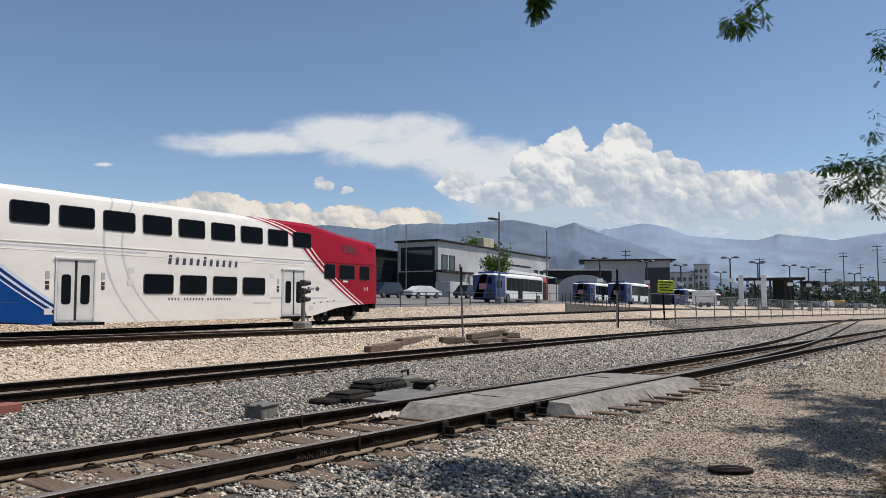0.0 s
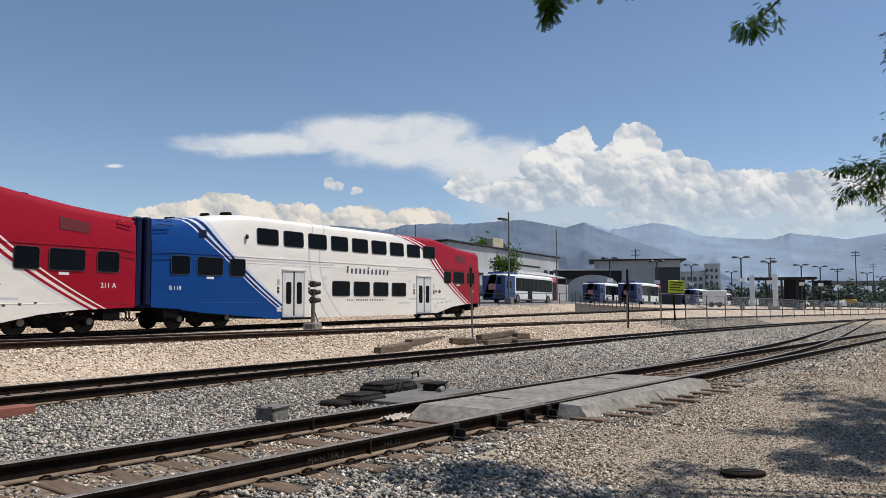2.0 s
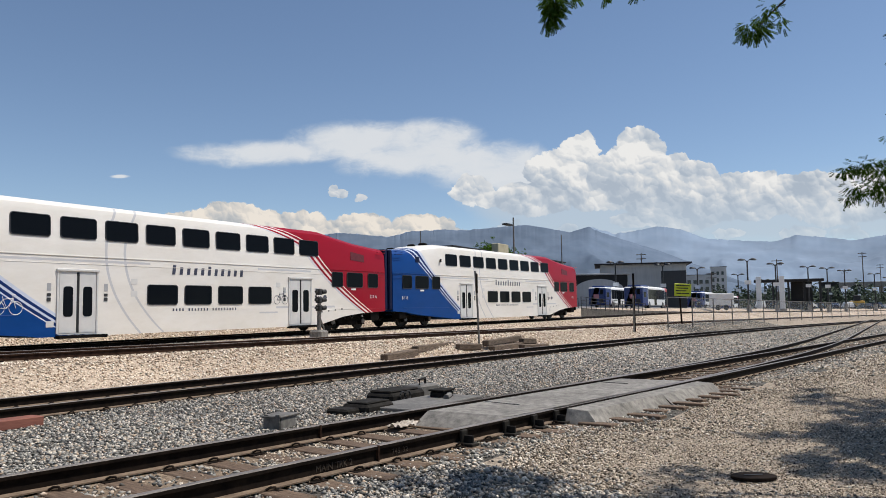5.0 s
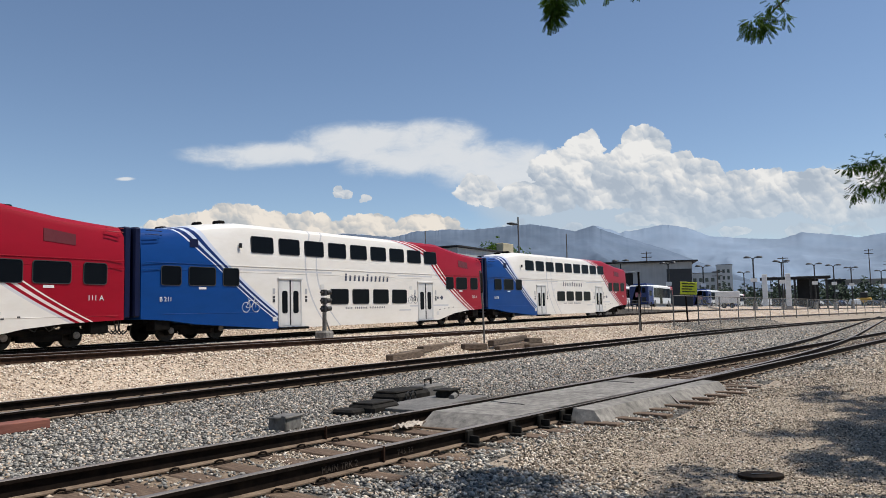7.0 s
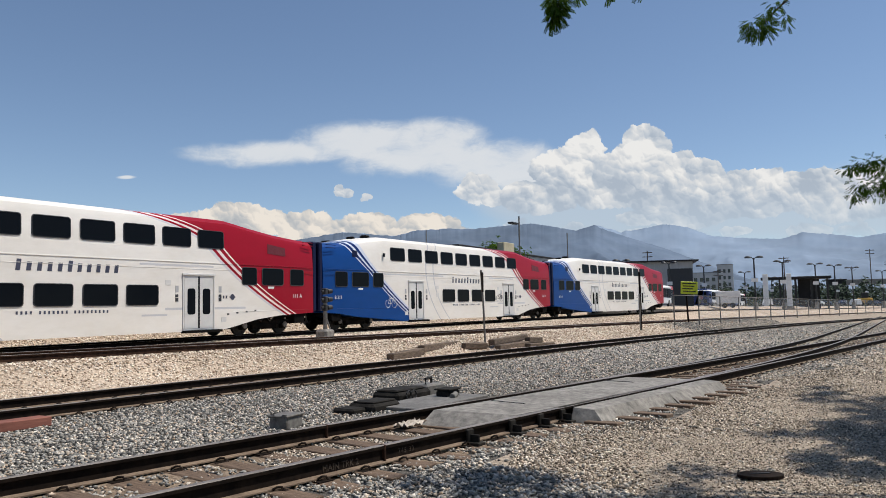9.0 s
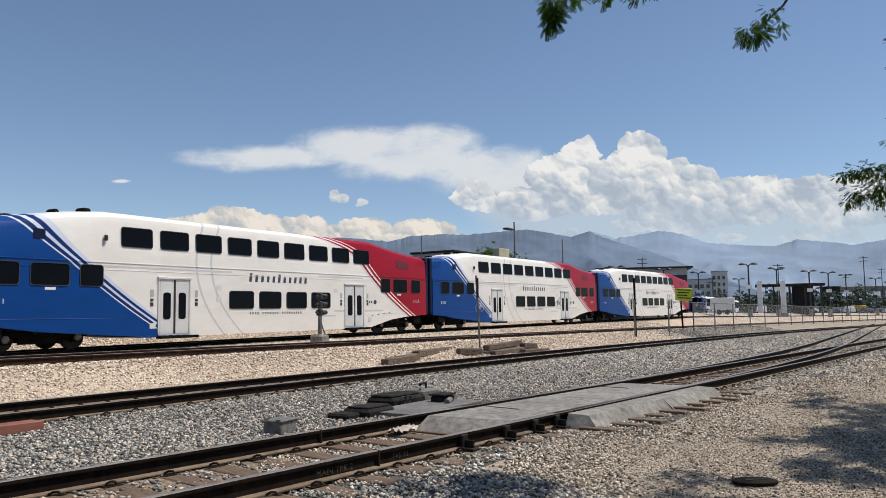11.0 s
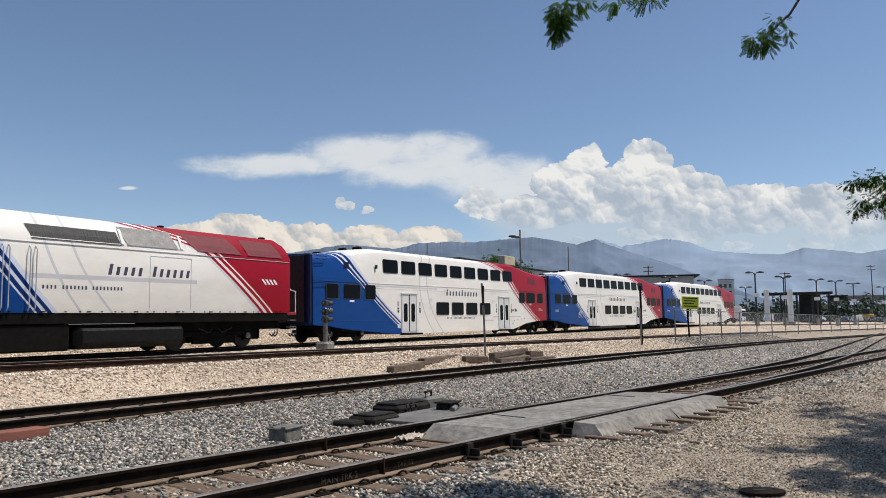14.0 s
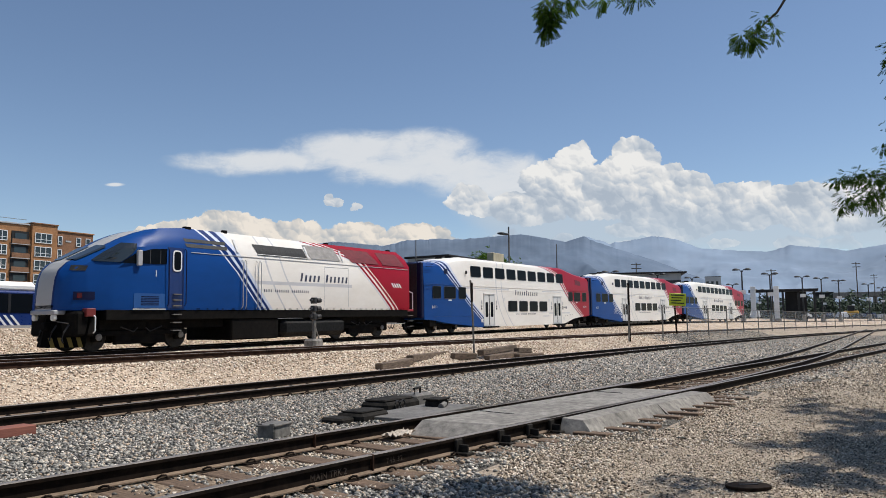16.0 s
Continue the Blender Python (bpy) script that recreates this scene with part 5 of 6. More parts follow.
def car(x, y, z, turn, col, label, van=False):
    c = thing("parked_car", pose(x, y, z, 0, 0, turn), label, "car", "parked cars")
    h = 1.75 if van else 1.42
    side = [(0, 0.35), (0.05, 0.85), (0.7, 0.98), (1.3, h), (3.0 if not van else 4.0, h), (3.7 if not van else 4.5, 0.95), (4.55, 0.80), (4.62, 0.35)]
    bm = bmesh.new()
    rows = [[bm.verts.new((px, yy * (0.86 if pz > 1.1 else 1), pz)) for px, pz in side] for yy in (-0.88, 0.88)]
    for i in range(len(side)):
        j = (i + 1) % len(side)
        bm.faces.new((rows[0][i], rows[0][j], rows[1][j], rows[1][i]))
    bm.faces.new(rows[0])
    bm.faces.new(rows[1])
    bmesh.ops.bevel(bm, geom=list(bm.edges), offset=0.05, segments=2, affect="EDGES")
    part("body", bm, col, c, smooth=True)
    top = side[4][0]
    for a_, b_ in ((1.2, 2.2), (2.3, top + 0.15)):
        bm = bmesh.new()
        f = [bm.verts.new((px, -0.845 + 0.10 * (pz - 0.95) / 0.4, pz)) for px, pz in ((a_ - 0.2, 1.0), (b_, 1.0), (b_ - 0.05, h - 0.1), (a_ + 0.1, h - 0.1))]
        bm.faces.new(f)
        bmesh.ops.solidify(bm, geom=bm.faces, thickness=0.03)
        part("side_window", bm, M_glass, c)
    for wx in (0.9, 3.7):
        for wy in (-0.9, 0.68):
            w = part("wheel", disc(0.32, wy, wy + 0.22, 20), M_rubber, c, smooth=True)
            w.matrix_basis = pose(wx, 0, 0.32)
            part("rim", disc(0.19, wy - 0.01, wy + 0.02, 14), M_steel, w)
    return c


M_carwhite, M_cardark, M_carblack = paint("white car paint", (0.75, 0.75, 0.75), 0.2), paint("dark blue car paint", (0.02, 0.025, 0.05), 0.2), paint("black car paint", (0.012, 0.012, 0.014), 0.2)
car(71.2, 46, land(72, 46), -18, M_carwhite, "white saloon car parked by the office")
car(67.2, 48, land(67, 48), -5, M_cardark, "dark blue car parked by the office", True)
car(85, 47, land(85, 47), 0, M_carblack, "black estate car parked behind the bus", True)
for k, (x, y, col) in enumerate(((176, 26, M_carwhite), (190, 27, M_cardark), (214, 30, M_carblack), (228, 22, M_carwhite), (246, 18, M_carblack), (268, 14, M_cardark), (182, 22, M_carblack), (186, 16, M_carwhite), (198, 20, M_carblack), (205, 13, M_cardark), (222, 12, M_carwhite), (236, 9, M_carblack), (250, 8, M_cardark), (262, 5, M_carwhite))):
    car(x, y, land(x, y), 20 * k, col, {M_carwhite: "white", M_cardark: "dark blue", M_carblack: "black"}[col] + " car parked far along the station yard", k % 2 == 0)

# black rail fence along the yard
fence = thing("yard_fence", pose(0, 0, 0), "black steel two-rail fence along the yard's edge", "fence", kind="structure")
xs = [40 + 3.75 * i for i in range(12)]
first = None
for x in xs:
    z = land(x, 31.3)
    if first is None:
        first = part("post", tube([(0, 0, -0.4), (0, 0, 1.12)], 0.045), M_black, fence)
        first.matrix_basis = pose(x, 31.3, z)
    else:
        share("post", first, pose(x, 31.3, z), fence)
for h in (1.10, 0.18):
    part("rail", tube([(x, 31.3, land(x, 31.3) + h) for x in xs], 0.03, n=6), M_black, fence)
# concrete ramp and its railing
ramp_wall = thing("platform_ramp", pose(0, 0, 0), "concrete ramp wall with a black railing", "ramp", kind="structure")
bm = bmesh.new()
pts = [(69.5, 26.5, 1.87), (87, 25.2, 1.55), (103, 24.2, 1.45), (150, 19.5, 1.40), (230, 8, 1.40)]
a_ = [bm.verts.new(p) for p in pts]
b_ = [bm.verts.new((p[0], p[1], 0.2)) for p in pts]
for i in range(len(pts) - 1):
    bm.faces.new((a_[i], a_[i + 1], b_[i + 1], b_[i]))
bmesh.ops.solidify(bm, geom=bm.faces, thickness=0.4)
part("wall", bm, M_concrete, ramp_wall)
for k in range(16):
    f = k / 15
    x, y, z = 69.6 + 17.4 * f, 26.5 - 1.3 * f, 1.87 - 0.55 * f
    part("post", tube([(x, y, z - 0.1), (x, y, z + 1.1)], 0.04), M_black, ramp_wall)
for h in (1.08, 0.75, 0.42):
    part("rail", tube([(69.6, 26.5, 1.87 + h), (87, 25.2, 1.32 + h)], 0.03, n=6), M_black, ramp_wall)

# tall yard lamp on its concrete foot, thin mast behind
pole = thing("yard_light_pole", pose(67.4, 32.6, 1.7), "tall grey pole with a floodlight on a concrete foot", "light pole")
part("foot", box(-0.35, 0.35, -0.35, 0.35, -0.3, 0.75, 0.04), M_concrete, pole)
part("mast", tube([(0, 0, 0.7), (0, 0, 9.3)], 0.11, 0.08), M_steel, pole)
part("arm", tube([(0, 0, 8.6), (-0.9, 0.1, 8.5)], 0.05), M_steel, pole)
part("lamp_head", box(-2.0, -0.7, -0.3, 0.3, 8.38, 8.55, 0.05), M_black, pole)
mast = thing("thin_mast", pose(125, 51, 2.5), "thin grey mast by the depot hall", "mast")
part("pole", tube([(0, 0, 0), (0, 0, 13.0)], 0.14, 0.10), M_steel, mast)
mast2 = thing("thin_mast", pose(92.5, 60, 2.8), "thin grey mast by the office", "mast")
part("pole", tube([(0, 0, 0), (0, 0, 11.0)], 0.10, 0.07), M_steel, mast2)


def double_lamp(deg, dist, h=8.0):
    x, y = toward(deg, dist)
    z = 1.1 + 0.006 * (dist - 60)
    t = thing("platform_lamp", pose(x, y, z, 0, 0, deg - 90), "black platform lamp with two dome heads on a concrete foot", "street lamp", "platform lamps")
    part("foot", tube([(0, 0, -0.6), (0, 0, 0.9)], 0.42, 0.32, 10), M_concrete, t)
    part("post", tube([(0, 0, 0.8), (0, 0, h - 0.4)], 0.14, 0.10), M_black, t)
    for s in (-1, 1):
        part("arm", tube([(0, 0, h - 0.7), (s * 0.3, 0, h - 0.25), (s * 0.75, 0, h - 0.12)], 0.06, n=6), M_black, t)
        bm = bmesh.new()
        bmesh.ops.create_uvsphere(bm, u_segments=12, v_segments=8, radius=0.52)
        bmesh.ops.delete(bm, geom=[v for v in bm.verts if v.co.z < -0.05], context="VERTS")
        bmesh.ops.transform(bm, matrix=Matrix.Translation((s * 0.85, 0, h - 0.35)) @ Matrix.Diagonal((1, 1, 0.6, 1)), verts=bm.verts)
        part("lamp_head", bm, M_black, t, smooth=True)
    part("notice", box(-0.45, 0.45, -0.2, -0.15, h * 0.5, h * 0.5 + 0.6), M_white, t)
    return t


for deg, dist in ((18.26, 118), (14.86, 128), (12.46, 142), (9.73, 175), (9.08, 122), (7.26, 136), (8.0, 215), (6.2, 235), (5.22, 150), (4.05, 158), (3.9, 250), (3.01, 172), (1.27, 195), (0.47, 225), (2.2, 290)):
    double_lamp(deg, dist)


def wood_pole(deg, dist, h, label="tall wooden power pole with cross arms"):
    x, y = toward(deg, dist)
    t = thing("power_pole", pose(x, y, 1.0, 0, 0, deg - 90), label, "power pole", "power poles")
    part("pole", tube([(0, 0, -1), (0, 0, h)], 0.22, 0.14), M_bark, t)
    for k in (0.6, 1.9):
        part("cross_arm", box(-1.5, 1.5, -0.08, 0.08, h - k, h - k + 0.22), M_bark, t)


for deg, dist, h in ((16.36, 240, 19), (7.15, 260, 17), (11.5, 250, 13), (1.9, 330, 23), (-0.1, 300, 23), (0.9, 420, 23), (3.0, 420, 21), (-0.6, 360, 22)):
    wood_pole(deg, dist, h)
for deg in (8.4, 6.9):
    x, y = toward(deg, 150)
    t = thing("white_pillar", pose(x, y, 1.4, 0, 0, deg - 90), "white square platform pillar", "pillar", "white pillars")
    part("shaft", box(-0.45, 0.45, -0.45, 0.45, -0.5, 6.4, 0.03), M_white, t)
    part("base", box(-0.7, 0.7, -0.7, 0.7, -0.5, 0.5, 0.04), M_concrete, t)
x, y = toward(8.7, 168)
shelter = thing("platform_canopy", pose(x, y, 1.4, 0, 0, 8.7 - 90), "dark flat platform canopy on black posts", "canopy")
part("roof", box(0, 13, -1, 3, 6.0, 6.5, 0.05), M_walldark, shelter)
for k in range(5):
    part("post", box(0.5 + 2.9 * k, 0.9 + 2.9 * k, 0, 0.4, -0.5, 6.0), M_black, shelter)
part("rear_screen", box(7, 11, 2.2, 2.4, 0, 6.0), M_walldark, shelter)
over = thing("road_overpass", pose(*toward(4.5, 520), 0, 0, 0, 4.5 - 90), "long grey road overpass in the distance", "bridge")
part("deck", box(0, 70, 0, 12, 16, 19, 0.1), M_concrete, over)
for k in range(5):
    part("pier", box(4 + 14 * k, 6 + 14 * k, 3, 9, 0, 16), M_concrete, over)
x, y = toward(2.35, 240)
loader = thing("yellow_loader", pose(x, y, 1.5, 0, 0, 2.4 - 90), "yellow road machine with a cab, parked far off", "machine")
part("body", box(-1.9, 1.9, -1, 1.2, 1.2, 2.7, 0.2), paint("machine yellow", (0.75, 0.42, 0.08), 0.4), loader)
part("cab", box(-0.9, 0.9, -0.9, 1.1, 2.6, 4.2, 0.15), M_black, loader)
for wx in (-1.3, 1.3):
    part("wheel", disc(1.0, -1.2, -0.6), M_rubber, loader).matrix_basis = pose(wx, 0, 1.0)
x, y = toward(10.9, 118)
trailer = thing("white_trailer", pose(x, y, 1.6, 0, 0, 11 - 90), "white box trailer parked in the yard", "trailer")
part("box", box(-1.7, 1.7, -1, 1.3, 0.7, 2.5, 0.06), M_white, trailer)
part("drawbar", box(-2.9, -1.7, -0.1, 0.2, 0.7, 0.85), M_black, trailer)
for wx in (-0.5, 0.6):
    part("wheel", disc(0.38, -1.1, -0.85), M_rubber, trailer).matrix_basis = pose(wx, 0, 0.4)


# apartment house and the parked light rail car seen behind the locomotive
flats = thing("apartment_house", pose(78, 144, 2.2), "six-storey orange brick apartment house with balconies", "apartment house")
part("wall", box(-40, 5.6, 0.6, 22, -2, 19.2, 0.03), M_brick, flats)
part("wall", box(5.6, 10.8, 0.0, 22, -2, 19.6, 0.03), M_brick, flats)
part("wall", box(10.8, 19.0, 0.5, 22, -2, 18.6, 0.03), M_brickdark, flats)
part("cornice", box(5.45, 10.95, -0.2, 22, 19.6, 19.85, 0.04), M_brickdark, flats)
part("cornice", box(10.95, 19.2, 0.3, 22.2, 18.6, 18.85, 0.04), M_brick, flats)
part("cornice", box(-40, 5.45, 0.4, 22, 19.2, 19.5, 0.04), M_wallgrey, flats)
part("roof_rail", tube([(-40, 1.0, 20.3), (5, 1.0, 20.3)], 0.05), M_steel, flats)


def flat_window(x0, w, y, z, h, lights):
    """A white-framed window divided into upright lights."""
    win = part("window", box(x0, x0 + w, y - 0.06, y + 0.02, z, z + h), M_pane, flats)
    part("frame", ring_plate([(x0 - 0.13, z - 0.13), (x0 + w + 0.13, z - 0.13), (x0 + w + 0.13, z + h + 0.13), (x0 - 0.13, z + h + 0.13)], [(x0, z), (x0 + w, z), (x0 + w, z + h), (x0, z + h)], 0.12, lambda a_, b_, o: (a_, y - 0.02 - o, b_)), M_white, win)
    for k in range(1, lights):
        part("mullion", box(x0 + w * k / lights - 0.06, x0 + w * k / lights + 0.06, y - 0.11, y - 0.06, z, z + h), M_white, win)
    part("transom", box(x0, x0 + w, y - 0.10, y - 0.06, z + h * 0.3, z + h * 0.3 + 0.09), M_white, win)


for k in range(6):
    z = 2.4 + 2.72 * k
    flat_window(6.3, 3.2, 0.0, z, 1.75, 3)
    flat_window(11.3, 0.7, 0.5, z, 1.6, 1)
    flat_window(15.3, 0.8, 0.5, z, 1.6, 1)
    flat_window(17.4, 0.8, 0.5, z, 1.6, 1)
    flat_window(-8.5, 2.6, 0.6, z, 1.7, 3)
    flat_window(-1.6, 2.6, 0.6, z, 1.7, 3)
    part("vent", box(12.9, 14.1, 0.42, 0.5, z + 0.6, z + 0.95), M_wallgrey, flats)
    bal = part("balcony", box(1.9, 5.3, 0.5, 0.62, z - 0.5, z + 1.9), M_walldark, flats)
    part("balcony_rail", box(1.9, 5.4, 0.15, 0.28, z - 0.6, z + 0.35), M_brickdark, bal)
    part("balcony_window", box(2.5, 4.8, 0.46, 0.5, z, z + 1.5), M_pane, bal)
    part("balcony_slab", box(1.8, 5.45, 0.15, 0.6, z - 0.72, z - 0.6), M_wallgrey, bal)
tram = thing("light_rail_car", pose(-8, 33.5, 1.0, 0, 0, 0), "parked blue and white light rail car with slanted stripes", "tram")
part("body", box(0, 27.8, 0, 2.6, 0.3, 1.95, 0.1), M_busblue, tram)
part("roof", box(0, 27.9, 0.05, 2.55, 1.82, 2.35, 0.2), M_white, tram)
part("window_band", box(0.8, 27.6, -0.02, 0.0, 0.95, 1.80), M_glass, tram)
for k in range(9):
    part("window_post", box(2.5 + 3 * k, 2.62 + 3 * k, -0.03, -0.02, 0.95, 1.80), M_black, tram)
for k in range(3):
    part("slash_stripe", plate([(26.0 + 0.3 * k, 0.85), (26.12 + 0.3 * k, 0.85), (26.62 + 0.3 * k, 0.25), (26.5 + 0.3 * k, 0.25)], 0.02, lambda a_, b_, o: (a_, -o, b_)), M_chalk, tram)
part("skirt", box(0.3, 27.5, 0.2, 2.4, -0.4, 0.32), M_under, tram)


# ---- along the tracks ----
M_machine = mottled("black cast iron", (0.008, 0.0075, 0.007), (0.035, 0.032, 0.028), 8, 0.85, 0.0, 0.2, spec=0.15)
M_sigcase = mottled("dusty signal grey", (0.018, 0.019, 0.02), (0.06, 0.06, 0.062), 9, 0.6, 0.1, 0.2)
sig = thing("dwarf_signal", pose(23.5, 20.2, land(23.5, 20.2)), "grey three-lamp railway signal on a short mast", "railway signal")
part("base", box(-0.32, 0.28, -0.3, 0.3, -0.1, 0.40, 0.08), M_concrete, sig)
part("mast", tube([(0, 0, 0.1), (0, 0, 1.5)], 0.09, 0.08), M_steel, sig)
for k in range(3):
    z = 1.28 + 0.33 * k
    part("lamp_case", box(-0.12, 0.08, -0.12, 0.12, z - 0.12, z + 0.13, 0.03), M_sigcase, sig)
    part("lamp_hood", tube([(0.08, -0.06, z), (0.27, -0.11, z + 0.02)], 0.10, 0.09, 12), M_sigcase, sig)
    part("bracket", box(-0.24, -0.1, -0.05, 0.05, z - 0.03, z + 0.05, 0.01), M_sigcase, sig)
part("foot_brace", tube([(0.3, -0.2, 0.0), (0.05, 0, 0.9)], 0.03), M_steel, sig)

post = thing("leaning_post", pose(26.9, 14.65, -0.05), "weathered steel post with a small plate, leaning", "post")
part("shaft", tube([(0, 0, -0.2), (-0.1, 0, 1.6), (-0.26, 0, 3.1)], 0.042), M_steel, post)
part("plate", box(-0.33, -0.19, -0.08, -0.05, 2.2, 3.0, 0.01), M_rail, post)

sign = thing("warning_sign", pose(61.4, 14.9, -0.2), "yellow warning sign with bar writing on a leaning post", "sign")
part("post", tube([(0, 0, -0.2), (-0.5, 0, 3.2)], 0.07), M_rail, sign)
board = part("board", box(-0.66, 0.66, -0.05, 0.0, 2.85, 3.85, 0.02), M_yellow, sign)
board.matrix_basis = pose(-0.5, -0.08, -0.05, 0, 0, -62) @ pose(0, 0, 0, 0, 3, 0)
for k in range(4):
    part("writing_bar", box(-0.54 + 0.05 * (k % 2), 0.52 - 0.12 * (k % 3), -0.062, -0.05, 3.66 - 0.21 * k, 3.74 - 0.21 * k), M_black, board)

# chain-link fence between the tracks
M_link = bpy.data.materials.new("chain link")
M_link.use_nodes = True
_n, _l = M_link.node_tree.nodes, M_link.node_tree.links
_t, _x = _n.new("ShaderNodeBsdfTransparent"), _n.new("ShaderNodeMixShader")
_n["Principled BSDF"].inputs["Base Color"].default_value = (0.32, 0.32, 0.32, 1)
_n["Principled BSDF"].inputs["Metallic"].default_value = 0.4
_w = noise_node(_n, _l, 30.0, 2.0)
_r = ramp(_n, [(0.35, (0.10,) * 3), (0.65, (0.30,) * 3)])
_l.new(_w.outputs[0], _r.inputs[0])
_l.new(_r.outputs[0], _x.inputs[0])
_l.new(_t.outputs[0], _x.inputs[1])
_l.new(_n["Principled BSDF"].outputs[0], _x.inputs[2])
_l.new(_x.outputs[0], _n["Material Output"].inputs[0])
link = thing("chain_link_fence", pose(0, 0, 0), "grey chain-link fence on thin steel posts between tracks", "fence", kind="structure")


def fence_y(x):
    return line_b(x)[0] - 2.6


xs = [46.5, 53.6, 59.8] + [66 + 6.2 * i for i in range(26)]
first = None
for x in xs:
    m = pose(x, fence_y(x), land(x, fence_y(x)))
    if first is None:
        first = part("post", tube([(0, 0, -0.3), (0, 0, 2.3)], 0.05), M_steel, link)
        first.matrix_basis = m
        tall = part("post", tube([(0, 0, -0.3), (0, 0, 3.7)], 0.07), M_rail, link)
        tall.matrix_basis = m @ pose(0.15, 0, 0)
    else:
        share("post", first, m, link)
for a_, b_ in zip(xs[2:], xs[3:]):
    bm = bmesh.new()
    q = [(a_, fence_y(a_), land(a_, fence_y(a_))), (b_, fence_y(b_), land(b_, fence_y(b_)))]
    f = bm.faces.new([bm.verts.new(p) for p in ((q[0][0], q[0][1], q[0][2] + 0.15), (q[1][0], q[1][1], q[1][2] + 0.15), (q[1][0], q[1][1], q[1][2] + 2.25), (q[0][0], q[0][1], q[0][2] + 2.25))])
    part("mesh_panel", bm, M_link, link)
part("top_rail", tube([(x, fence_y(x), land(x, fence_y(x)) + 2.27) for x in xs[1:]], 0.03, n=6), M_steel, link)

# old timbers on the bank
rng = random.Random(4)
for x, y, ln, turn, lift in ((21.6, 15.6, 2.0, 4, 0), (22.6, 15.75, 1.6, 8, 0), (24.2, 16.0, 3.6, 10, 0.05), (27.4, 16.0, 1.2, -25, 0), (28.2, 15.8, 1.4, 30, 0), (29.0, 15.2, 4.2, 2, 0), (29.2, 15.6, 4.0, 4, 0.16), (32.2, 15.3, 1.1, -10, 0.22), (31.6, 15.0, 2.8, 0, 0)):
    t = part("timber", box(0, ln * 0.92, -0.14, 0.14, 0, 0.24, 0.03), M_timber, label="weathered brown timber lying on the ballast bank", smooth=False)
    tagged(t, category="timber", group="old timbers")
    x, y = x * 0.912, y * 0.912
    t.matrix_basis = pose(x, y, land(x, y) - 0.02 + lift, rng.uniform(-3, 3), rng.uniform(-2, 2), turn)

# concrete crossing over the near track
cross = thing("track_crossing", pose(0, 0, 0), "worn concrete crossing panels with sloped edges", "crossing panels", kind="structure")


def slab(x0, x1, prof, ends=(0.0, 0.0)):
    """Panel along the near track: prof gives offset and height across."""
    bm = bmesh.new()
    rows = []
    for x, e in ((x0 - ends[0], 1), (x0, 0), (x1, 0), (x1 + ends[1], 1)):
        y = line_near(x)[0]
        rows.append([bm.verts.new((x, y + o, -0.2 if e else h)) for o, h in prof] + [bm.verts.new((x, y + prof[-1][0], -0.3)), bm.verts.new((x, y + prof[0][0], -0.3))])
    k = len(rows[0])
    for a_, b_ in zip(rows, rows[1:]):
        for j in range(k):
            bm.faces.new((a_[j], a_[(j + 1) % k], b_[(j + 1) % k], b_[j]))
    bm.faces.new(rows[0])
    bm.faces.new(rows[-1])
    bmesh.ops.remove_doubles(bm, verts=bm.verts, dist=0.001)
    return bm


part("panel", slab(8.62, 11.55, [(-0.62, -0.02), (0.62, -0.02)], (0.32, 0.0)), M_concrete, cross)
part("panel", slab(11.58, 14.6, [(-0.62, -0.022), (0.62, -0.022)], (0.0, 0.4)), M_concrete, cross)
part("edge_panel", slab(9.6, 12.1, [(-1.34, -0.24), (-1.16, -0.03), (-0.87, -0.012)], (0.10, 0.0)), M_concrete, cross)
part("edge_panel", slab(12.13, 14.5, [(-1.36, -0.24), (-1.15, -0.035), (-0.87, -0.016)], (0.0, 0.2)), M_concrete, cross)
for k in range(11):
    x = 9.5 + 0.56 * k
    t = part("tie_end", box(-0.12, 0.12, -0.12 - 0.1 * (k % 3), 0.35, -0.16, 0.0, 0.01), M_tie, cross)
    t.matrix_basis = pose(x, line_near(x)[0] - 1.45, -0.16, 0, 2, -7 + rng.uniform(-3, 3))

M_chalkrust = mottled("faded chalk on rust", (0.02, 0.015, 0.012), (0.11, 0.085, 0.065), 30, 0.9)
# joint bars and braces on the near rails
for x, off in ((6.1, -0.7525), (6.72, 0.7525)):
    y = line_near(x)[0]
    bar = part("rail_joint", box(-0.012, 0.012, -0.042, 0.042, -0.16, 0.002, 0.003), M_rust, bpy.data.objects["near_track"])
    bar.matrix_basis = pose(x, y, 0, 0, 0, heading(line_near, x)) @ pose(0, off, 0)
for k, q in enumerate(((9.83, 5.0), (13.62, 4.61))):
    slot = part("lifting_slot", box(-0.02, 0.02, -0.31, 0.31, -0.03, -0.014), M_rubber, cross)
    slot.matrix_basis = pose(*q, 0.0, 0, 0, -14)
for x in (7.45, 8.3, 8.95, 9.5, 9.85):
    y = line_near(x)[0]
    br = part("rail_brace", add_box(add_box(box(-0.07, 0.07, -0.22, -0.03, -0.185, -0.15, 0.008), -0.06, 0.06, -0.075, -0.036, -0.16, -0.015, 0.01), -0.015, 0.015, -0.19, -0.05, -0.16, -0.07, 0.006), M_machine, bpy.data.objects["near_track"])
    br.matrix_basis = pose(x, y, 0, 0, 0, heading(line_near, x)) @ pose(0, -0.7525, 0)
letters("MAIN TRK 2", 0.085, M_chalkrust, pose(5.22, line_near(5.22)[0] - 0.7525 - 0.018, -0.13, 90, 0, heading(line_near, 5)), bpy.data.objects["near_track"], "chalk_mark", 1.0)
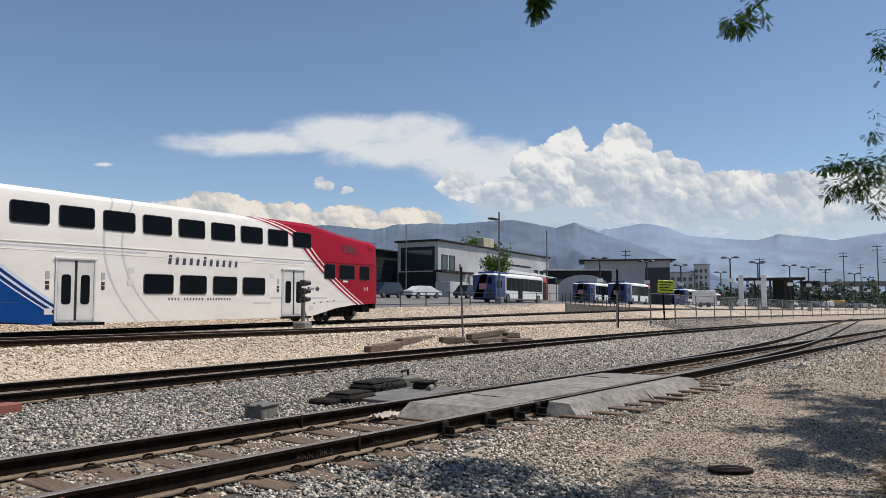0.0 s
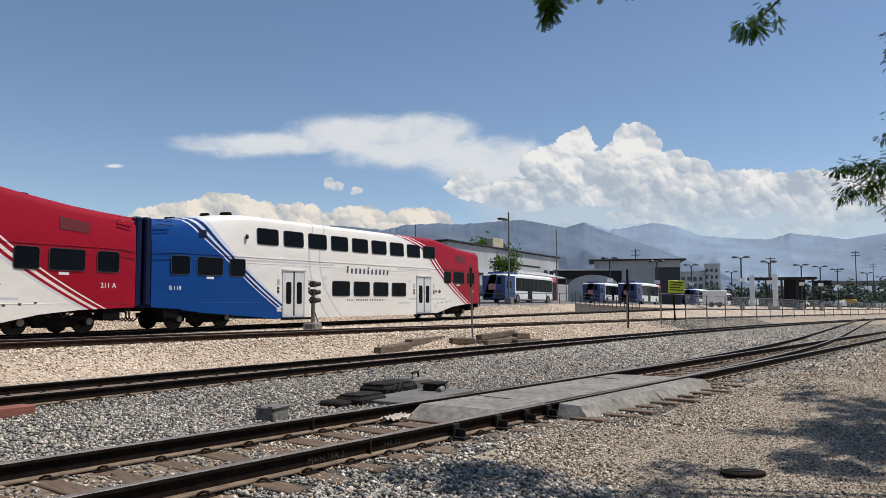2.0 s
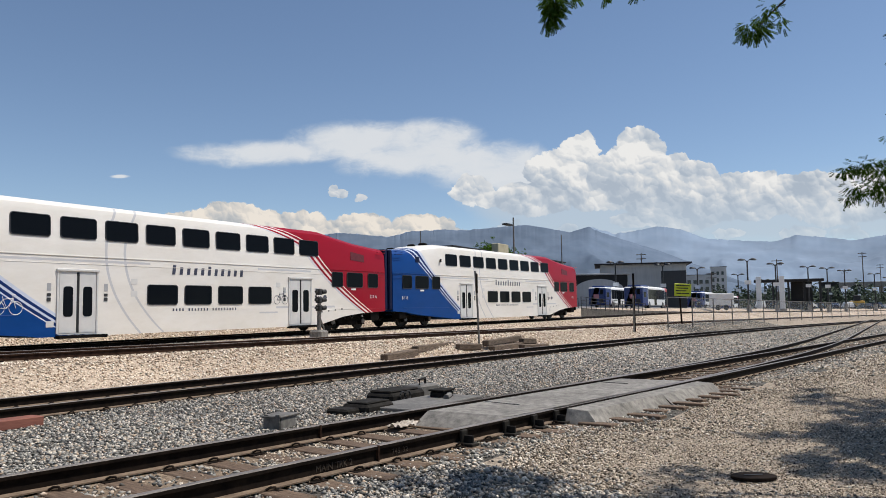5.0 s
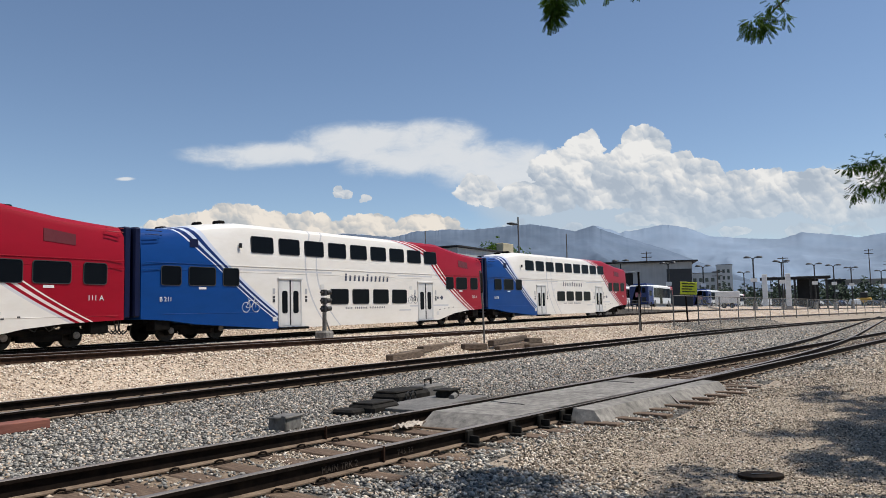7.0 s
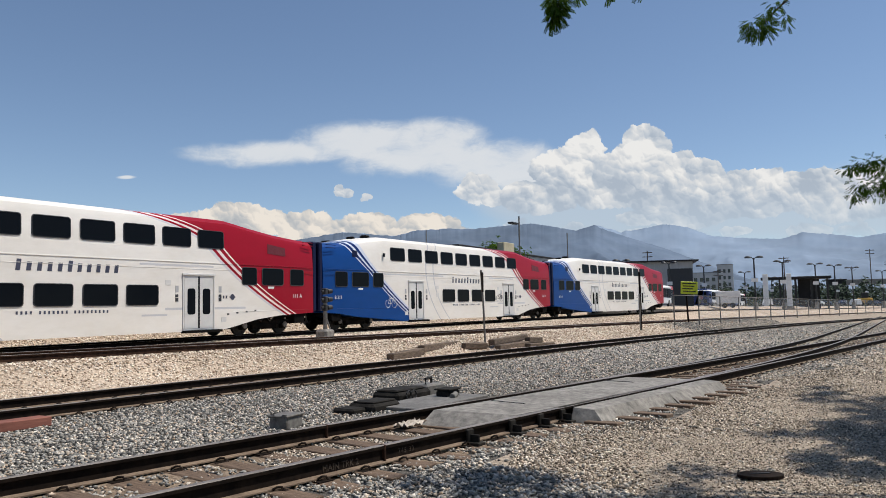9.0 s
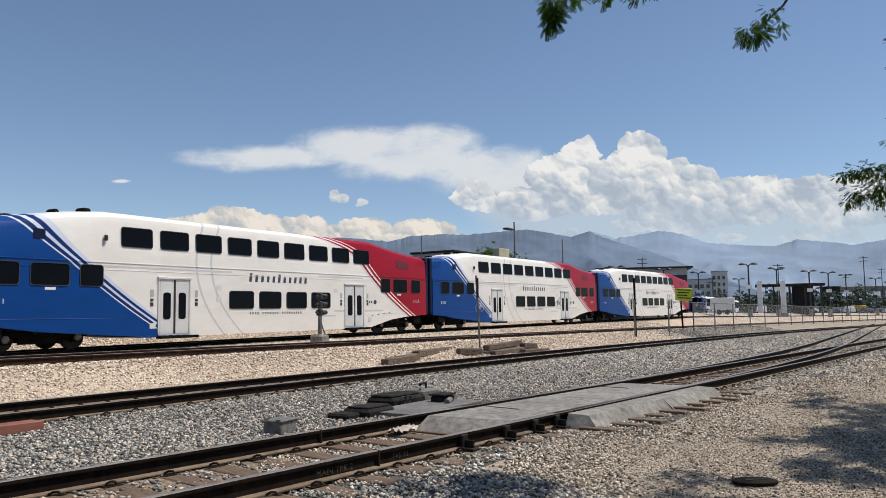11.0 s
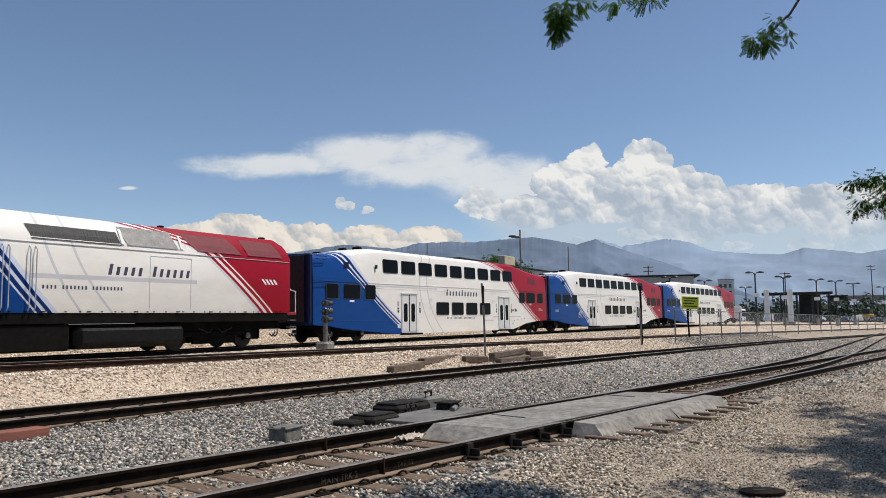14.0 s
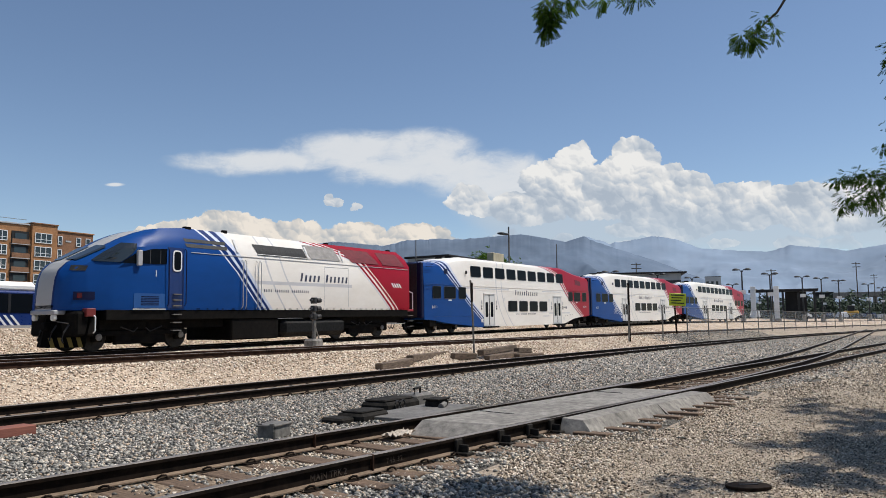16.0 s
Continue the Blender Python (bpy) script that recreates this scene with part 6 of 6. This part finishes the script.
letters("745 32", 0.075, M_chalkrust, pose(6.22, line_near(6.22)[0] - 0.7525 - 0.018, -0.12, 90, 0, heading(line_near, 6)), bpy.data.objects["near_track"], "chalk_mark", 1.2)

# switch machine beside the far rail
mach = thing("switch_machine", pose(0.55, 0.05, -0.02), "black cast switch machine with grey cover plates beside the rail", "switch machine")
part("cover_plate", box(8.75, 10.9, 6.15, 7.05, -0.16, -0.10, 0.01, Matrix.Rotation(radians(0), 4, "Z")), M_steel, mach, "flat grey steel plate")
part("motor_case", box(8.45, 9.15, 6.75, 7.25, -0.2, -0.04, 0.04), M_machine, mach)
part("motor_cap", box(8.5, 9.1, 6.8, 7.2, -0.04, -0.01, 0.02), M_machine, mach)
part("junction_case", box(8.15, 8.5, 6.9, 7.3, -0.2, -0.08, 0.03), M_machine, mach)
part("gear_case", box(9.7, 10.75, 7.2, 7.75, -0.2, -0.01, 0.05), M_machine, mach)
part("gear_lid", box(9.75, 10.6, 7.25, 7.7, -0.01, 0.03, 0.02), M_machine, mach)
part("side_case", box(10.75, 11.35, 7.3, 7.7, -0.2, 0.03, 0.03), M_steel, mach)
part("hand_lever", tube([(10.85, 7.4, 0.02), (10.85, 7.4, 0.13), (11.2, 7.5, 0.13), (11.2, 7.5, 0.02)], 0.022, n=8), M_machine, mach)
for k in range(2):
    ring = [(9.95 + 0.16 * k + 0.07 * math.cos(q * math.tau / 12), 7.15, -0.06 + 0.07 * math.sin(q * math.tau / 12)) for q in range(13)]
    part("hose_loop", tube(ring, 0.014, n=6), M_rubber, mach)
part("throw_rod", tube([(9.6, 7.1, -0.14), (10.1, 5.6, -0.14)], 0.025), M_steel, mach)
heel = thing("lock_box", pose(11.05, 6.75, -0.2), "small black lock box by the rail", "lock box")
part("case", box(-0.2, 0.18, -0.13, 0.15, 0.0, 0.19, 0.04), M_machine, heel)
part("lid", box(-0.22, 0.2, -0.15, 0.17, 0.18, 0.21, 0.02), M_machine, heel)
part("conduit", tube([(-0.3, -0.25, 0.1), (-0.1, -0.2, 0.12), (0.0, -0.1, 0.1)], 0.05), M_steel, heel)
jb = thing("junction_box", pose(7.42, 7.05, land(7.4, 7), 0, 0, 12), "small grey steel junction box with a hinged lid", "junction box")
part("case", box(-0.2, 0.2, -0.13, 0.13, 0.0, 0.17, 0.015), M_steel, jb)
part("lid", box(-0.22, 0.22, -0.15, 0.15, 0.155, 0.185, 0.01), M_steel, jb)
for k in (-0.1, 0.08):
    part("hasp", box(-0.215 + k * 0.1, -0.2, k - 0.03, k + 0.03, 0.1, 0.2), M_steel, jb)
rag = thing("pale_rag", pose(8.05, 5.5, -0.15), "crumpled pale rag lying between the rails", "rag")
bm = bmesh.new()
bmesh.ops.create_grid(bm, x_segments=14, y_segments=8, size=0.5)
for v in bm.verts:
    v.co = Vector((v.co.x * 0.5, v.co.y * 0.2, 0.03 + 0.06 * noise.noise((v.co.x * 9, v.co.y * 9, 2))))
bmesh.ops.solidify(bm, geom=bm.faces, thickness=0.004)
part("cloth", bm, mottled("dirty cloth", (0.35, 0.31, 0.26), (0.55, 0.50, 0.44), 12, 0.95), rag, smooth=True)
lid = thing("rusty_cover", pose(7.3, 1.2, land(7.3, 1.2), 2, 1, -50), "dark rusty oval cover lying in the dirt", "cover")
bm = disc(0.165, -0.016, 0.016, 28)
bmesh.ops.transform(bm, matrix=Matrix.Rotation(radians(90), 4, "X"), verts=bm.verts)
bmesh.ops.transform(bm, matrix=Matrix.Diagonal((1.3, 0.75, 1, 1)), verts=bm.verts)
p_ = part("plate", bm, M_rail, lid)
p_.matrix_basis = pose(0, 0, 0.03)
part("slot", box(-0.09, 0.09, -0.012, 0.012, 0.046, 0.052), M_rubber, lid)
plank = thing("crossing_plank", pose(5.85, 10.5, -0.2, 0, 0, 2), "red brown wooden crossing plank beside the rail", "plank")
part("board", box(-2.6, 0.25, -0.3, 0.0, 0.0, 0.13, 0.01), mottled("red brown board", (0.16, 0.06, 0.045), (0.28, 0.11, 0.08), 5, 0.85, stretch=(0.5, 5, 5)), plank)

M_redboard = mottled("worn red brown board", (0.14, 0.05, 0.038), (0.27, 0.11, 0.08), 5, 0.85, stretch=(0.5, 5, 5))
for off, end in ((0.48, 3.02), (-1.0, 3.12)):
    board_ = thing("crossing_plank", pose(end, line_near(end)[0] + off, -0.19, 0, 0, heading(line_near, 3)), "red brown wooden crossing plank beside the near rail", "plank", "crossing planks")
    part("board", box(-2.4, 0.0, -0.17, 0.17, 0.0, 0.17, 0.012), M_redboard, board_)
    for q in (-0.25, -1.2):
        part("bolt", tube([(q, 0.0, 0.165), (q, 0.0, 0.178)], 0.018, n=8), M_rail, board_)


# ---- trees ----
def leaf_template(leaflets, length, lw, ll):
    """A feathered leaf: paired narrow leaflets on a thin stalk; returns points and triangles."""
    v, f = [], []

    def quad(c, d, w, ln):
        s = Vector((-d.y, d.x, 0)) * w / 2
        i = len(v)
        v.extend([c, c + d * ln * 0.5 + s, c + d * ln, c + d * ln * 0.5 - s])
        f.extend([(i, i + 1, i + 2), (i, i + 2, i + 3)])
    for k in range(leaflets):
        x = length * (0.12 + 0.88 * k / leaflets)
        for s in (-1, 1):
            quad(Vector((x, 0, 0)), Vector((0.42, s, -0.25)).normalized(), lw, ll * (1 - 0.35 * abs(k / leaflets - 0.5)))
    quad(Vector((0, 0, 0)), Vector((1, 0, 0)), 0.004, length)
    return np.array([tuple(p) for p in v]), np.array(f)


def foliage(name, spots, leaf, mat, parent, seed, droop=0.7):
    """Many leaves joined into one crown; spots are places with a size each."""
    rng = np.random.default_rng(seed)
    v, f = leaf
    n = len(spots)
    out = np.empty((n, len(v), 3))
    for i, (p, s) in enumerate(spots):
        d = Vector((rng.normal(), rng.normal(), -droop + 0.6 * rng.normal())).normalized()
        q = d.to_track_quat("X", "Z").to_matrix() @ Matrix.Rotation(rng.uniform(-0.9, 0.9), 3, "X")
        out[i] = (v * s) @ np.array(q).T + np.array(p)
    faces = (f[None] + len(v) * np.arange(n)[:, None, None]).reshape(-1, 3)
    me = bpy.data.meshes.new(name)
    me.vertices.add(n * len(v))
    me.vertices.foreach_set("co", out.reshape(-1))
    me.loops.add(faces.size)
    me.loops.foreach_set("vertex_index", faces.reshape(-1).astype(np.int32))
    me.polygons.add(len(faces))
    me.polygons.foreach_set("loop_start", (np.arange(len(faces)) * 3).astype(np.int32))
    me.update(calc_edges=True)
    me.materials.append(mat)
    ob = new(name, me)
    ob.parent = parent
    return ob


LEAF = leaf_template(9, 0.14, 0.013, 0.030)
locust = thing("locust_tree", pose(9.5, -4.2, -0.2), "feathery green locust tree overhanging the tracks", "tree")
base = Vector((9.5, -4.2, -0.2))
part("trunk", tube([(0, 0, 0), (0.05, 0.1, 1.6), (-0.1, 0.25, 3.0), (-0.3, 0.5, 4.6)], 0.2, 0.12, 10), M_bark, locust, smooth=True)
rng = np.random.default_rng(11)
spots = []
limbs = [(-1.9, 4.9, 5.8), (-1.2, 3.9, 5.6), (-2.4, 4.2, 5.5), (1.6, 2.5, 5.6), (2.8, 2.2, 5.8), (4.2, 2.4, 5.6), (5.6, 2.3, 5.4), (3.4, 1.2, 6.0), (5.0, 1.0, 6.0), (-1.0, 0.6, 6.3), (1.5, 0.4, 6.6), (2.2, 1.7, 5.6), (6.6, 1.6, 5.6), (6.9, 3.1, 5.6), (2.3, 2.75, 5.7)]
for lx, ly, lz in limbs:
    part("limb", tube([(-0.2, 0.4, 3.6), (lx * 0.45, ly * 0.45 + 0.2, 3.6 + (lz - 3.6) * 0.7), (lx, ly, lz)], 0.08, 0.02, 7), M_bark, locust, smooth=True)
    thin = ly > 2.25 and lx > -1.0
    front = ly > 3.5 and lx < -1.0
    reach = (0.8, 0.30, 0.2) if lx > -1.0 and thin else (0.75, 0.42, 0.3) if front else (0.5, 0.36, 0.3)
    twigs = [Vector((lx, ly, lz)) + Vector(rng.normal(0, 1, 3)) * Vector(reach) for k in range(7 if thin else 13)]
    for k in range(460 if thin else 430 if front else 850):
        p = twigs[k % len(twigs)] + Vector(rng.normal(0, 1, 3)) * Vector((0.2, 0.1, 0.1))
        w = p + base
        az, el = math.degrees(math.atan2(w.y, w.x)), math.degrees(math.atan2(w.z - 1.25, math.hypot(w.x, w.y)))
        if az > -2.2 and el < 27:
            continue
        spots.append((p, rng.uniform(1.4, 2.2)))
foliage("crown", spots, LEAF, M_leaf, locust, 5)


SPRAY = leaf_template(9, 0.105, 0.010, 0.024)


def sprig(name, clumps, stem, label, seed, leaf=SPRAY):
    t = thing(name, pose(*stem[0]), label, "branch", "hanging branches")
    o = Vector(stem[0])
    part("twig", tube([Vector(p) - o for p in stem], 0.008, 0.003, 6), M_bark, t)
    rng = np.random.default_rng(seed)
    sp = []
    for (x, y, z), (rx, rz), n, s in clumps:
        for k in range(int(n * 3.2)):
            q = np.clip(rng.normal(0, 0.5, 3), -0.9, 0.9)
            sp.append((Vector((x + q[0] * rx, y + q[1] * rx, z + q[2] * rz)) - o, s * rng.uniform(0.8, 1.15)))
    foliage("leaves", sp, leaf, M_leaf, t, seed, 1.3)


sprig("hanging_branch", [((3.068, 1.27, 2.688), (0.051, 0.067), 24, 0.58), ((3.069, 1.277, 2.636), (0.044, 0.057), 22, 0.55), ((3.08, 1.265, 2.6), (0.026, 0.036), 10, 0.5), ((3.101, 1.209, 2.723), (0.062, 0.031), 10, 0.55)], [(3.212, 0.961, 3.077), (3.124, 1.148, 2.846), (3.086, 1.23, 2.744), (3.072, 1.275, 2.616)], "dark feathery leaves hanging from a branch", 21)
sprig("hanging_branch", [((3.294, 1.068, 2.773), (0.058, 0.026), 7, 0.5), ((3.371, 0.935, 2.778), (0.079, 0.032), 11, 0.5), ((3.225, 1.187, 2.773), (0.042, 0.026), 4, 0.45), ((3.323, 1.015, 2.794), (0.106, 0.026), 8, 0.5)], [(3.492, 0.669, 3.132), (3.442, 0.793, 2.894), (3.355, 0.957, 2.804), (3.224, 1.187, 2.778)], "few dark leaves at a twig end", 22)
sprig("hanging_branch", [((3.75, 0.509, 2.605), (0.054, 0.044), 22, 0.48), ((3.725, 0.552, 2.611), (0.038, 0.038), 12, 0.48), ((3.762, 0.479, 2.665), (0.038, 0.033), 9, 0.45), ((3.807, 0.404, 2.643), (0.016, 0.054), 6, 0.42), ((3.779, 0.441, 2.714), (0.033, 0.022), 5, 0.42)], [(3.864, 0.255, 2.969), (3.806, 0.391, 2.735), (3.778, 0.45, 2.676), (3.746, 0.517, 2.594)], "thin twig with a clump of feathery leaves", 23)
sprig("leafy_bough", [((6.955, 0.022, 2.376), (0.157, 0.12), 70, 0.55), ((6.859, 0.18, 2.413), (0.157, 0.055), 46, 0.5), ((6.79, 0.305, 2.376), (0.092, 0.042), 22, 0.45), ((6.937, 0.076, 2.229), (0.157, 0.092), 60, 0.5), ((6.843, 0.24, 2.22), (0.101, 0.074), 34, 0.48), ((6.81, 0.306, 2.155), (0.046, 0.055), 12, 0.42), ((6.956, -0.025, 2.652), (0.055, 0.055), 16, 0.45), ((7.011, -0.025, 2.063), (0.055, 0.074), 20, 0.45), ((6.935, -0.101, 3.351), (0.055, 0.157), 34, 0.45), ((7.082, -0.197, 2.376), (0.185, 0.231), 90, 0.6), ((7.014, -0.237, 3.342), (0.157, 0.231), 50, 0.6), ((6.959, -0.056, 2.813), (0.037, 0.138), 4, 0.4)], [(7.772, -0.904, 3.108), (7.276, -0.372, 2.628), (6.984, -0.041, 2.445), (6.804, 0.281, 2.376)], "sunlit bough of feathery green leaves", 24)

# unseen trees added behind the camera to darken window reflections; small ones in the yard
BIG = leaf_template(5, 0.7, 0.16, 0.34)


def plain_tree(x, y, h, r, seed, label, leaf=BIG, n=700, mat=None, s=1.0):
    t = thing("broadleaf_tree", pose(x, y, land(x, y)), label, "tree", "trees")
    part("trunk", tube([(0, 0, -0.2), (0.1, 0, h * 0.35), (0, 0.1, h * 0.7)], 0.03 * h, 0.012 * h, 9), M_bark, t, smooth=True)
    rng = np.random.default_rng(seed)
    tips = []
    for k in range(9):
        a_ = k * 2.4
        tip = Vector((math.cos(a_) * r * rng.uniform(0.4, 0.75), math.sin(a_) * r * rng.uniform(0.4, 0.75), h * rng.uniform(0.5, 0.9)))
        part("limb", tube([(0, 0, h * 0.38), tip * 0.6 + Vector((0, 0, h * 0.15)), tip], 0.012 * h, 0.004 * h, 6), M_bark, t)
        tips.append(tip)
    sp = [(tips[int(rng.integers(9))] + Vector(rng.normal(0, 1, 3)) * r * 0.28, s * rng.uniform(0.7, 1.3)) for k in range(n)]
    foliage("crown", sp, leaf, mat or M_leaf, t, seed, 0.3)
    return t


for k, (x, y) in enumerate(((-14, -9), (-6, -11), (2, -10), (16, -12), (25, -10), (34, -13), (-22, -6), (44, -12))):
    plain_tree(x, y, 8 + (k % 3), 4.2, 30 + k, "unseen leafy tree added behind the camera for dark reflections")
plain_tree(86, 42, 6.6, 1.7, 50, "small green tree in front of the depot hall", n=1100, s=0.45)
plain_tree(148, 76, 14.0, 4.6, 51, "green tree rising behind the depot hall", n=3200, s=1.15)
SMALL = leaf_template(3, 1.0, 0.5, 0.6)
rng = np.random.default_rng(77)
sp = []
for k in range(16000):
    a_ = rng.uniform(-3, 12)
    d = rng.uniform(290, 480)
    x, y = toward(a_, d)
    h = 7 + 6 * max(0, noise.noise((a_ * 1.5, 0, 0)) + 0.4)
    sp.append((Vector((x, y, 1 + rng.uniform(0, 1) * h)), rng.uniform(0.6, 1.2)))
woods = foliage("far_woods", sp, SMALL, M_farleaf, None, 78, 0.2)
tagged(woods, "distant green trees along the horizon", "trees", kind="stuff")
# dry grass tuft by the path
BLADE = leaf_template(3, 0.22, 0.008, 0.2)
sp = [(Vector((7.2 + rng.normal(0, 0.45), -0.28 + rng.normal(0, 0.10), -0.24)), rng.uniform(0.4, 1.1)) for k in range(520)]
tuft = foliage("dry_grass", sp, BLADE, islands("dry grass blades", [(0, (0.13, 0.09, 0.045)), (1, (0.32, 0.24, 0.12))], 0.9), None, 79, -2.0)
tagged(tuft, "dry yellow grass at the edge of the dirt", "grass", kind="stuff")


# ---- what moves ----
RUN = [(0, 8.05), (0.5, 10.6), (1.5, 15.75), (3.5, 25.9), (7, 43.25), (9, 53.15), (12.5, 70.7), (14.5, 80.9), (16, 88.75)]


def run_at(t):
    """How far the blue end of the first coach has come, a smooth curve through RUN."""
    ks = RUN
    i = max(0, min(len(ks) - 2, sum(1 for q in ks if q[0] <= t) - 1))
    (t0, p0), (t1, p1) = ks[i], ks[i + 1]

    def slope(j):
        a_, b_ = ks[max(j - 1, 0)], ks[min(j + 1, len(ks) - 1)]
        return (b_[1] - a_[1]) / (b_[0] - a_[0])
    h = t1 - t0
    u = (t - t0) / h
    return (2 * u ** 3 - 3 * u * u + 1) * p0 + (u ** 3 - 2 * u * u + u) * h * slope(i) + (3 * u * u - 2 * u ** 3) * p1 + (u ** 3 - u * u) * h * slope(i + 1)


def on_track(x, b0, b1):
    """The pose of a vehicle whose end stands at x and whose bogies stand b0 and b1 from it."""
    (y0, z0), (y1, z1) = line_c(x + b0), line_c(x + b1)
    d = Vector((b1 - b0, y1 - y0, z1 - z0))
    yaw, lift = math.atan2(d.y, d.x), math.atan2(d.z, d.x)
    m = Matrix.Translation((x + b0, y0, z0)) @ Matrix.Rotation(yaw, 4, "Z") @ Matrix.Rotation(-lift, 4, "Y")
    return m @ Matrix.Translation((-b0, 0, 0))


def motions():
    ts = [i * 0.5 for i in range(33)]
    for vehicle, back, b0, b1 in ((coach_one, 0.0, 2.75, 22.4), (coach_two, 25.91, 2.75, 22.4), (coach_three, 51.82, 2.75, 22.4), (loco, 74.95, 4.3, 17.6)):
        walk(vehicle, [(t, on_track(run_at(t) - back, b0, b1)) for t in ts])
    fine = [i * 0.1 for i in range(161)]
    for ax, r in AXLES:
        base = ax.matrix_basis.copy()
        walk(ax, [(t, base @ Matrix.Rotation((run_at(t) - 8.05) / r, 4, "Y")) for t in fine])


motions()
